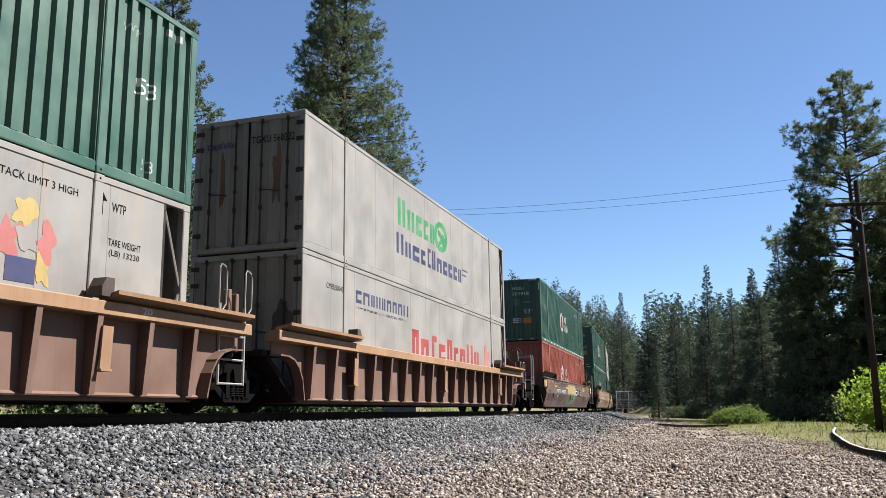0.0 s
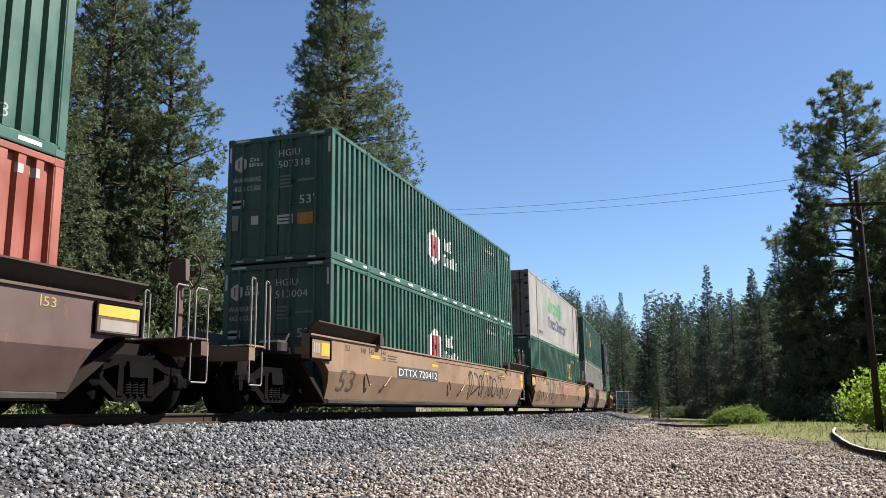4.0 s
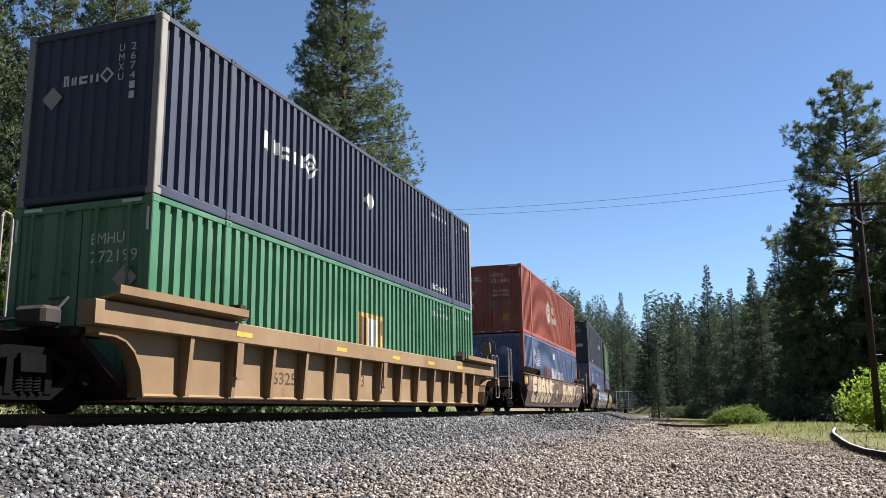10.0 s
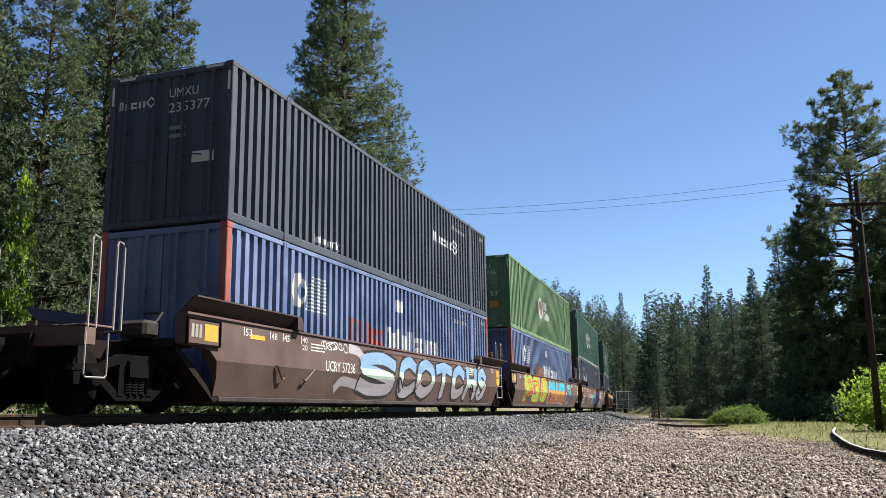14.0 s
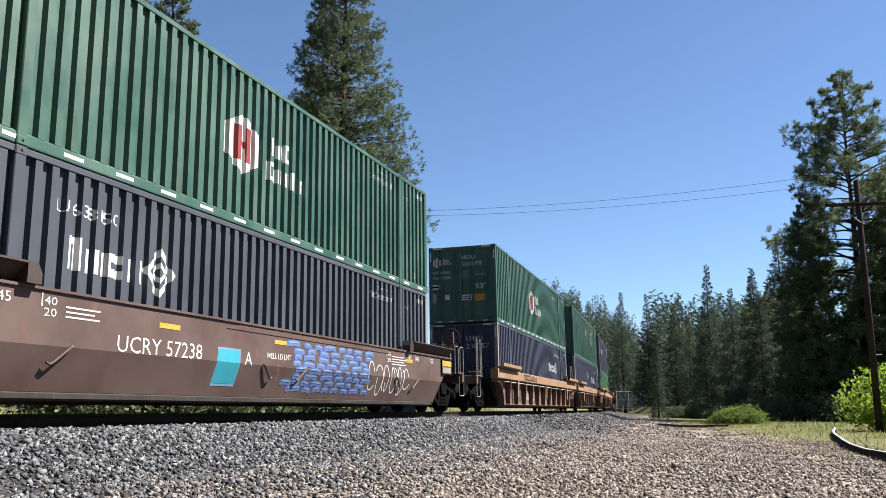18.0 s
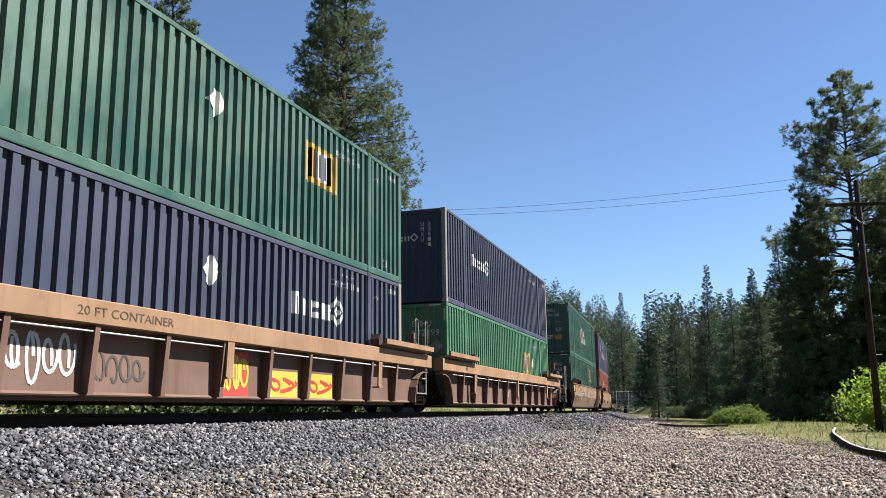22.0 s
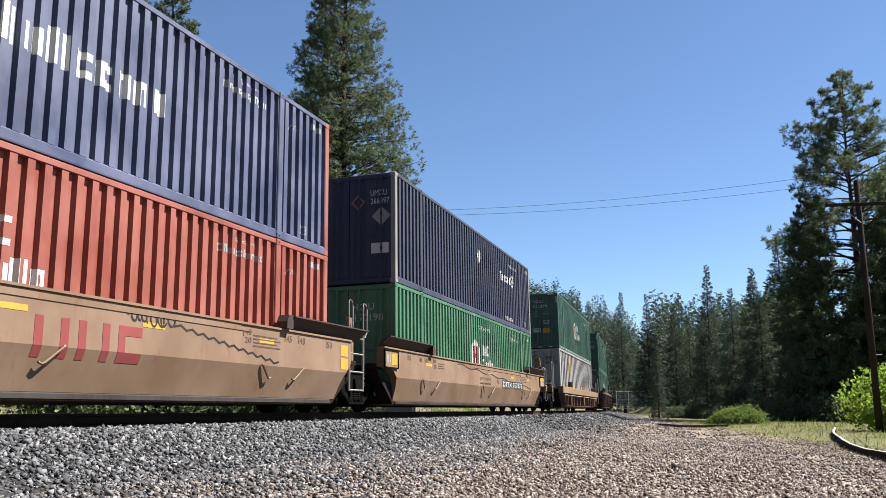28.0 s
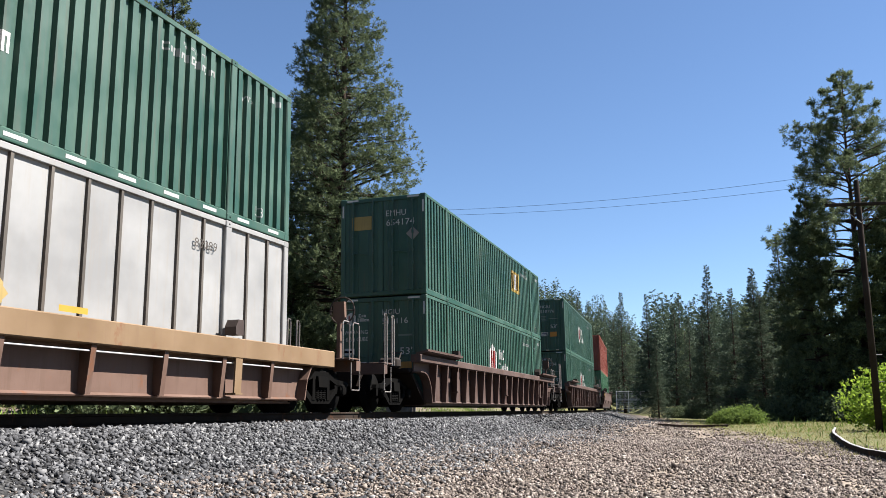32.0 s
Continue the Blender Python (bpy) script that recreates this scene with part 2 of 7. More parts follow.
gme.from_pydata(np.stack([GX, GY, GZ], -1).reshape(-1, 3).tolist(), [], quads.tolist())
gme.polygons.foreach_set("use_smooth", [True] * len(quads))
gs, gu = track_uv(GX, GY)
grassy = np.where(gu > 0, smooth(0.0, 2.2, GX + 0.19 * GY - 5.2 + 0.3 * ripple(GX, GY)), 0.85 * smooth(-5.5, -7, gu) * smooth(-0.5, 0.5, ripple(GX * 0.55, GY * 0.4) - 0.1))
grassy = np.maximum(grassy, smooth(150, 200, GY) * (1 - 0.9 * smooth(3, 5, gu) * smooth(16, 12, gu)))
grassy = np.maximum(grassy, smooth(16, 24, GX))
grassy = np.maximum(grassy, smooth(-10, -25, GY) * smooth(5, 9, np.abs(gu)))
stone = np.where(gu > 0, 1 - smooth(3.0, 5.6, gu + 0.35 * ripple(GX * 2, GY * 2)), smooth(-6, -4, gu))
worn = sum(k * np.exp(-((gu - c + 0.12 * ripple(GX * 0.6, GY * 0.6)) / 0.32) ** 2) for c, k in ((5.25, 0.7), (6.3, 0.3), (8.2, 0.75), (10.6, 0.85), (9.4, 0.3))) * (0.65 + 0.35 * np.clip(ripple(GX * 1.3, GY * 0.8), -1, 1))
for nm, val in (("grassy", grassy), ("stone", stone), ("worn", np.clip(worn, 0, 1))):
    at = gme.attributes.new(nm, "FLOAT", "POINT")
    at.data.foreach_set("value", val.ravel().astype(np.float32))


def ground_material():
    m, nt, b = nodes_of("yard_gravel_and_grass")
    fine = noise_of(nt, (1, 1, 1), 14, 6, 0.7)
    mid = noise_of(nt, (1, 1, 1), 1.1, 5)
    vor = add(nt, "ShaderNodeTexVoronoi", Scale=26.0)
    nt.links.new(coords(nt, (1, 1, 1)), vor.inputs["Vector"])
    gravel = ramp(nt, vor.outputs["Color"], [(0.1, (0.0425, 0.0324, 0.0262)), (0.5, (0.112, 0.0869, 0.0691)), (0.9, (0.2, 0.162, 0.135))])
    dirt = ramp(nt, fine, [(0.3, (0.0998, 0.0771, 0.0571)), (0.7, (0.181, 0.146, 0.112))])
    gravel = mixed(nt, ramp(nt, mid, [(0.4, (0.05, 0.05, 0.05)), (0.65, (0.6, 0.6, 0.6))]), gravel, dirt)
    aw = nt.nodes.new("ShaderNodeAttribute")
    aw.attribute_name = "worn"
    gravel = mixed(nt, aw.outputs["Fac"], gravel, ramp(nt, fine, [(0.3, (0.201, 0.161, 0.12)), (0.7, (0.295, 0.245, 0.194))]))
    # darker than the loose stones: shade in their gaps is put into this colour
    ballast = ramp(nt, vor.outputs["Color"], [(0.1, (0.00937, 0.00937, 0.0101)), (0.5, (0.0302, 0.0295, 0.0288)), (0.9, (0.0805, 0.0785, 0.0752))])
    grass = ramp(nt, fine, [(0.3, (0.054, 0.054, 0.02)), (0.55, (0.115, 0.112, 0.0447)), (0.75, (0.2, 0.174, 0.0929))])
    ag, as_ = nt.nodes.new("ShaderNodeAttribute"), nt.nodes.new("ShaderNodeAttribute")
    ag.attribute_name, as_.attribute_name = "grassy", "stone"
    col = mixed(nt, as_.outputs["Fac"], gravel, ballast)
    edge = nt.nodes.new("ShaderNodeMath")
    edge.operation = "MULTIPLY_ADD"
    edge.inputs[1].default_value = 1.6
    nt.links.new(fine, edge.inputs[0])
    sh = nt.nodes.new("ShaderNodeMath")
    sh.operation = "MULTIPLY_ADD"
    nt.links.new(ag.outputs["Fac"], sh.inputs[0])
    sh.inputs[1].default_value, sh.inputs[2].default_value = 2.0, -1.3
    nt.links.new(sh.outputs[0], edge.inputs[2])
    col = mixed(nt, ramp(nt, edge.outputs[0], [(0.35, (0, 0, 0)), (0.75, (1, 1, 1))]), col, grass)
    nt.links.new(col, b.inputs["Base Color"])
    b.inputs["Roughness"].default_value = 0.9
    b.inputs["Specular IOR Level"].default_value = 0.15
    bump(nt, b, vor.outputs["Distance"], 0.7, 0.03)
    return m


GROUND_MAT = ground_material()
gme.materials.append(GROUND_MAT)
tagged(new("ground", gme), "brown gravel yard and grassy verge beside the railway line", "ground", kind="structure")


def ballast_material(name, lo, mid, hi, scale):
    m, nt, b = nodes_of(name)
    vor = add(nt, "ShaderNodeTexVoronoi", Scale=scale)
    nt.links.new(coords(nt, (1, 1, 1)), vor.inputs["Vector"])
    big = noise_of(nt, (1, 1, 1), 0.8)
    col = ramp(nt, vor.outputs["Color"], [(0.15, lo), (0.5, mid), (0.85, hi)])
    col = mixed(nt, ramp(nt, big, [(0.4, (0, 0, 0)), (0.75, (0.35, 0.35, 0.35))]), col, (0.06, 0.05, 0.043))
    nt.links.new(col, b.inputs["Base Color"])
    b.inputs["Roughness"].default_value = 0.85
    b.inputs["Specular IOR Level"].default_value = 0.15
    bump(nt, b, vor.outputs["Distance"], 0.8, 0.04)
    return m


# bed colour near black, painting in the shade between the loose stones
BALLAST = ballast_material("ballast_with_gap_shade", (0.008, 0.008, 0.009), (0.022, 0.022, 0.022), (0.06, 0.059, 0.058), 26.0)


def sweep(profile, s0, s1, step, close=False):
    """A cross-section of (u, z) points drawn along the track."""
    sh = Shape()
    ss = np.arange(s0, s1 + step * 0.5, step)
    k = len(profile)
    for s in ss:
        for u, z in profile:
            sh.v.append(tuple(float(c) for c in track(s, u, z)))
    n = k if close else k - 1
    for i in range(len(ss) - 1):
        for j in range(n):
            a, b2 = i * k + j, i * k + (j + 1) % k
            sh.f.append((a, b2, b2 + k, a + k))
            sh.m.append(0)
    return sh


bed = sweep([(-4.6, -1.1), (-2.1, -0.25), (-1.6, -0.185), (-0.4, -0.20), (0.4, -0.20), (1.6, -0.185), (2.1, -0.25), (2.7, -0.42), (4.3, -0.95)], -430, 545, 2.5)
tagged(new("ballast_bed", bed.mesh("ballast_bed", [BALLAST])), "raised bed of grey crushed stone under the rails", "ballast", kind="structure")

RAIL_TOP = paint("polished_rail_steel", (0.45, 0.44, 0.43), 0.25, 0.3)
# rust made darker still: the train's shadow on the rail is in the colour
RAIL_RUST = paint("rusty_shaded_rail_steel", (0.045, 0.03, 0.022), 0.75, 0.6, (0.04, 0.028, 0.02), 0.3)


def rail_profile(side):
    c = 0.7525 * side
    zc = 0.0131 * side * 0.87
    pts = [(-0.075, -0.172), (0.075, -0.172), (0.075, -0.16), (0.011, -0.135), (0.011, -0.045), (0.037, -0.035), (0.037, -0.008), (0.026, 0), (-0.026, 0), (-0.037, -0.008), (-0.037, -0.035), (-0.011, -0.045), (-0.011, -0.135), (-0.075, -0.16)]
    return [(c + a, zc + z) for a, z in pts]


for side in (1, -1):
    rl = sweep(rail_profile(side), -430, 545, 2.5, True)
    rl.m = [1 if i % 14 in (7, 8) else 0 for i in range(len(rl.f))]
    me = rl.mesh("rail", [RAIL_RUST, RAIL_TOP])
    tagged(new("rail", me), "long welded steel rail with a rusty web", "rail", "rails of the line", "structure")
# ---- markings: lettering, bars, emblems and graffiti as thin sheets on the surface they lie on ----
GLYPHS = {}


def glyph_triangles(body):
    """Triangles of a line of text in the built-in font, scaled to a unit box."""
    if body not in GLYPHS:
        cu = bpy.data.curves.new("lettering", "FONT")
        cu.body, cu.resolution_u = body, 2
        ob = bpy.data.objects.new("lettering", cu)
        scene.collection.objects.link(ob)
        me = bpy.data.meshes.new_from_object(ob)
        me.calc_loop_triangles()
        co = np.array([v.co[:2] for v in me.vertices])
        lo, hi = co.min(0), co.max(0)
        co = (co - lo) / (hi - lo)
        GLYPHS[body] = [[tuple(co[i]) for i in t.vertices] for t in me.loop_triangles]
        bpy.data.objects.remove(ob)
        bpy.data.meshes.remove(me)
        bpy.data.curves.remove(cu)
    return GLYPHS[body]


def text(body, a0, b0, a1, b1):
    return [[(a0 + (a1 - a0) * p, b0 + (b1 - b0) * q) for p, q in t] for t in glyph_triangles(body)]


def rect(a0, b0, a1, b1):
    return [[(a0, b0), (a1, b0), (a1, b1), (a0, b1)]]


def letters(n, a0, b0, a1, b1, seed=0, caps=0.75):
    """A row of plain bars the size of letters."""
    r = random.Random(seed * 77 + n)
    w = [0.6 + 0.6 * r.random() for _ in range(n)]
    unit = (a1 - a0) / (sum(w) + 0.35 * (n - 1))
    out, a = [], a0
    for i in range(n):
        top = b1 if i == 0 else b0 + (b1 - b0) * (caps + (1 - caps) * (r.random() > 0.7))
        x1 = a + w[i] * unit
        t = min(w[i] * unit * 0.4, (b1 - b0) * 0.27)
        kind = r.randrange(3)
        out += rect(a, b0, a + t, top)
        if kind != 0:
            out += rect(x1 - t, b0, x1, top)
        if kind != 1:
            out += rect(a + t, top - t, x1, top)
        if kind == 0:
            out += rect(a + t, b0, x1, b0 + t)
        a = x1 + 0.35 * unit
    return out


def ngon(a, b, ra, rb, n=6, turn=0.0):
    return [[(a + ra * math.cos(turn + 2 * math.pi * i / n), b + rb * math.sin(turn + 2 * math.pi * i / n)) for i in range(n)]]


def outline(a, b, ra, rb, n, turn, w):
    out = []
    for i in range(n):
        t0, t1 = turn + 2 * math.pi * i / n, turn + 2 * math.pi * (i + 1) / n
        out.append([(a + ra * k * math.cos(t), b + rb * k * math.sin(t)) for t, k in ((t0, 1), (t1, 1), (t1, 1 - w), (t0, 1 - w))])
    return out


def blob(a, b, ra, rb, seed, wob=0.25, n=22):
    """An uneven rounded patch, as a fan of triangles."""
    r = random.Random(seed)
    k = [(r.random() - 0.5, r.random() * 6) for _ in range(5)]
    rim = []
    for i in range(n):
        t = 2 * math.pi * i / n
        q = 1 + wob * sum(c * math.sin((j + 2) * t + ph) for j, (c, ph) in enumerate(k))
        ca, sa = math.cos(t), math.sin(t)
        sq = 1 / max(abs(ca), abs(sa)) ** 0.55
        rim.append((a + ra * q * ca * sq * 0.86, b + rb * q * sa * sq * 0.86))
    return [[(a, b), rim[i], rim[(i + 1) % n]] for i in range(n)]


def stroke(pts, w):
    out = []
    for (a0, b0), (a1, b1) in zip(pts, pts[1:]):
        d = math.hypot(a1 - a0, b1 - b0) + 1e-9
        na, nb = -(b1 - b0) / d * w / 2, (a1 - a0) / d * w / 2
        ea, eb = (a1 - a0) / d * w * 0.4, (b1 - b0) / d * w * 0.4
        out.append([(a0 - na - ea, b0 - nb - eb), (a1 - na + ea, b1 - nb + eb), (a1 + na + ea, b1 + nb + eb), (a0 + na - ea, b0 + nb - eb)])
    return out


def scribble(a0, b0, a1, b1, loops, seed, w=0.03):
    r = random.Random(seed)
    out = []
    n = loops
    for i in range(n):
        ca, cb = a0 + (a1 - a0) * (i + 0.5) / n, (b0 + b1) / 2 + (r.random() - 0.5) * 0.15 * (b1 - b0)
        ra, rb = (a1 - a0) / n * (0.45 + 0.25 * r.random()), (b1 - b0) * (0.3 + 0.2 * r.random())
        k, ph, e = r.choice((1, 1, 2)), r.random() * 6, 1.2 + 1.2 * r.random()
        pts = [(ca + ra * math.sin(k * t + ph) * (1 - 0.1 * t), cb + rb * math.cos(t * 1.1 + ph)) for t in np.linspace(0, 2 * math.pi * e * 0.62, 26)]
        out += stroke(pts, w)
    return out


def clip(poly, axis, lo, hi):
    for sign, lim in ((1, lo), (-1, hi)):
        out = []
        for i, p in enumerate(poly):
            q = poly[i - 1]
            dp, dq = sign * (p[axis] - lim), sign * (q[axis] - lim)
            if (dp >= 0) != (dq >= 0):
                t = dq / (dq - dp)
                out.append((q[0] + t * (p[0] - q[0]), q[1] + t * (p[1] - q[1])))
            if dp >= 0:
                out.append(p)
        poly = out
        if len(poly) < 3:
            return None
    return poly


LEN, HIGH, WIDE = 16.15, 2.896, 2.59
Y0 = -LEN / 2
POST = 1.98  # the lifting posts stand this far from each end
WALL_X = WIDE / 2 - 0.012
RIBS = 58
NOSE = 0.46  # length of the open bay at the nose of a refrigerated box


def wall_line(style):
    """The wall's outline seen from above, as points (y, x)."""
    a, b = Y0 + 0.10, -Y0 - 0.10
    pts = []
    if style == "smooth":
        b -= NOSE
    if style == "corrugated":
        p = (b - a) / RIBS
        for i in range(RIBS):
            pts += [(a + (i + f) * p, WALL_X + d) for f, d in ((0.0, 0.0), (0.21, 0.0), (0.295, -0.066), (0.695, -0.066), (0.78, 0.0))]
    elif style == "smooth":
        n = 13
        p = (b - a) / n
        for i in range(n):
            y = a + i * p
            pts += [(y, WALL_X - 0.006), (y + 0.012, WALL_X - 0.006), (y + 0.02, WALL_X - 0.001), (y + p - 0.008, WALL_X - 0.001)]
    else:
        n = 25
        p = (b - a) / n
        for i in range(n):
            y = a + i * p
            pts += [(y, WALL_X), (y + 0.05, WALL_X), (y + 0.062, WALL_X - 0.036), (y + p - 0.012, WALL_X - 0.036)]
    pts.append((b, pts[0][1]))
    return pts


LINES = {k: wall_line(k) for k in ("corrugated", "smooth", "battened")}
# side of a plate wagon, as points (z, x)
PLATE_LINE = [(0.26, 1.31), (0.80, 1.50), (1.45, 1.50)]


def sheet(sh, polys, line, axis, lift, mat=0):
    """Lays flat outlines of (y, z) on a folded surface."""
    for k, poly in enumerate(polys):
        rise = lift + 0.00005 * (k % 40)
        lo, hi = min(p[axis] for p in poly), max(p[axis] for p in poly)
        for (t0, x0), (t1, x1) in zip(line, line[1:]):
            if t1 <= lo or t0 >= hi or t1 - t0 < 1e-6:
                continue
            q = clip(poly, axis, t0, t1)
            if q:
                sh.face([(x0 + (x1 - x0) * (p[axis] - t0) / (t1 - t0) + rise, p[0], p[1]) for p in q], mat)


def raw_mesh(sh, name, mat):
    me = bpy.data.meshes.new(name)
    me.from_pydata(sh.v, [], sh.f)
    me.materials.append(mat)
    return me


def mark(owner, name, polys, mat, line, axis, z=0.0, lift=0.003, label=""):
    sh = Shape()
    sheet(sh, polys, line, axis, lift)
    if sh.f:
        tagged(part(name, raw_mesh(sh, name, mat), owner, label, pose(0, 0, z)), kind="stuff" if len(polys) > 1 else "")


def end_mark(owner, name, polys, mat, z=0.0, lift=0.004, label=""):
    """On the leading end: outlines of (x, z)."""
    sh = Shape()
    for poly in polys:
        sh.face([(p[0], Y0 + 0.028 - lift, p[1]) for p in poly])
    tagged(part(name, raw_mesh(sh, name, mat), owner, label, pose(0, 0, z)), kind="stuff" if len(polys) > 1 else "")


# ---- containers ----
def side_wall(sh, style):
    pts = LINES[style]
    k = len(sh.v)
    for y, x in pts:
        sh.v += [(x, y, 0.17), (x, y, HIGH - 0.09)]
    for i in range(len(pts) - 1):
        j = k + 2 * i
        sh.f.append((j, j + 2, j + 3, j + 1))
        sh.m.append(1 if style == "battened" and i % 4 != 2 else 0)


def grooved(sh, a, b, y, n, groove, depth, z0, z1):
    """A panel with upright grooves, one closed outline."""
    w = (b - a) / n
    o = []
    for i in range(n):
        x = a + i * w
        o += [(x, y), (x + w * (1 - groove) / 2, y), (x + w * (1 - groove * 0.8) / 2, y + depth), (x + w * (1 + groove * 0.8) / 2, y + depth), (x + w * (1 + groove) / 2, y)]
    o += [(b, y), (b, y + 0.06), (a, y + 0.06)]
    sh.prism(o, z0, z1, 2)


def door(sh):
    grooved(sh, 0.012, WIDE / 2 - 0.10, Y0 + 0.03, 2, 0.55, 0.022, 0.16, HIGH - 0.12)


def lock_rod(sh):
    z, pts, r = 0.10, [], []
    for b0, b1 in ((0.12, 0.20), (0.85, 0.95), (1.25, 1.32), (1.75, 1.85), (HIGH - 0.20, HIGH - 0.1)):
        pts += [(0, Y0 + 0.002, q) for q in (b0, b0 + 0.005, b1, b1 + 0.005)]
        r += [0.018, 0.034, 0.034, 0.018]
    sh.rod(pts, r, 6)


def rod_handle(sh):
    sh.rod([(0, Y0 + 0.0, 1.28), (0.10, Y0 - 0.012, 1.27), (0.42, Y0 - 0.012, 1.22)], 0.013, 5)


def front_end(sh):
    grooved(sh, -WIDE / 2 + 0.10, WIDE / 2 - 0.10, Y0 + 0.03, 10, 0.55, 0.022, 0.16, HIGH - 0.12)


def roof(sh):
    a, b = Y0 + 0.06, -Y0 - 0.06
    pts, n = [], 40
    p = (b - a) / n
    for i in range(n):
        pts += [(a + (i + f) * p, HIGH - 0.03 + d) for f, d in ((0, 0), (0.3, 0), (0.4, 0.018), (0.9, 0.018))]
    pts.append((b, HIGH - 0.03))
    for y, z in pts:
        sh.v += [(-WIDE / 2 + 0.06, y, z), (WIDE / 2 - 0.06, y, z)]
    for i in range(len(pts) - 1):
        sh.f.append((2 * i, 2 * i + 1, 2 * i + 3, 2 * i + 2))
        sh.m.append(0)


def floor_frame(sh):
    sh.box(-WIDE / 2 + 0.05, WIDE / 2 - 0.05, Y0 + 0.06, -Y0 - 0.06, 0.02, 0.16)


def top_rail(sh):
    sh.cbox(WIDE / 2 - 0.07, WIDE / 2, Y0 + 0.1, -Y0 - 0.1, HIGH - 0.095, HIGH - 0.005, 0.008)


def bottom_rail(sh):
    o = [(WIDE / 2 - 0.06, 0.012), (WIDE / 2 - 0.004, 0.012), (WIDE / 2, 0.03), (WIDE / 2, 0.15), (WIDE / 2 - 0.03, 0.178), (WIDE / 2 - 0.06, 0.178)]
    sh.prism(o, Y0 + 0.1, -Y0 - 0.1, 1)


def lifting_post(sh):
    sh.cbox(WIDE / 2 - 0.07, WIDE / 2 + 0.016, -0.085, 0.085, 0.0, HIGH, 0.012)


def lifting_casting(sh):
    sh.cbox(WIDE / 2 - 0.1, WIDE / 2 + 0.022, -0.089, 0.089, 0.001, 0.117, 0.012)


# the opening is not cut; its shade is drawn as a black block
def casting_hole(sh):
    sh.cbox(WIDE / 2 - 0.05, WIDE / 2 + 0.024, -0.035, 0.035, 0.025, 0.09, 0.02)


def corner_post(sh):
    sh.cbox(WIDE / 2 - 0.13, WIDE / 2, Y0, Y0 + 0.15, 0.1, HIGH - 0.1, 0.012)


def casting(sh):
    sh.cbox(WIDE / 2 - 0.16, WIDE / 2 + 0.004, Y0 - 0.004, Y0 + 0.178, 0, 0.118, 0.015)


def end_beam(sh, z):
    sh.cbox(-WIDE / 2 + 0.1, WIDE / 2 - 0.1, Y0 + 0.004, Y0 + 0.09, z, z + 0.12, 0.01)


TURN = pose(0, 0, 0, 0, 0, 180)


def nose_wall(sh):
    y = -Y0 - 0.10 - NOSE
    sh.box(-WIDE / 2 + 0.02, WIDE / 2 - 0.012, y - 0.05, y, 0.17, HIGH - 0.09)
    for x in (-0.9, -0.45, 0.0, 0.45, 0.9):
        sh.box(x - 0.03, x + 0.03, y, y + 0.04, 0.2, HIGH - 0.12)


def nose_brace(sh):
    y0, y1 = -Y0 - 0.10 - NOSE, -Y0 - 0.14
    sh.rod([(WIDE / 2 - 0.05, y0 + 0.02, 0.22), (WIDE / 2 - 0.05, y1, 1.5)], 0.026, 6)


def nose_strut(sh):
    y0, y1 = -Y0 - 0.10 - NOSE, -Y0 - 0.14
    sh.rod([(WIDE / 2 - 0.05, y0 + 0.02, HIGH - 0.2), (WIDE / 2 - 0.05, y1, 1.6)], 0.026, 6)


def nose_cover(sh):
    y0 = -Y0 - 0.10 - NOSE
    sh.cbox(WIDE / 2 - 0.55, WIDE / 2 - 0.2, y0 + 0.05, y0 + 0.36, 0.25, 0.95, 0.03)


def hinge(sh):
    sh.cbox(WIDE / 2 - 0.20, WIDE / 2 - 0.02, Y0 - 0.012, Y0 + 0.03, -0.045, 0.045, 0.01)


def door_seal(sh):
    sh.box(WIDE / 2 - 0.118, WIDE / 2 - 0.104, Y0 + 0.0, Y0 + 0.03, 0.17, HIGH - 0.13)
    sh.box(0.0, 0.014, Y0 + 0.0, Y0 + 0.03, 0.17, HIGH - 0.13)


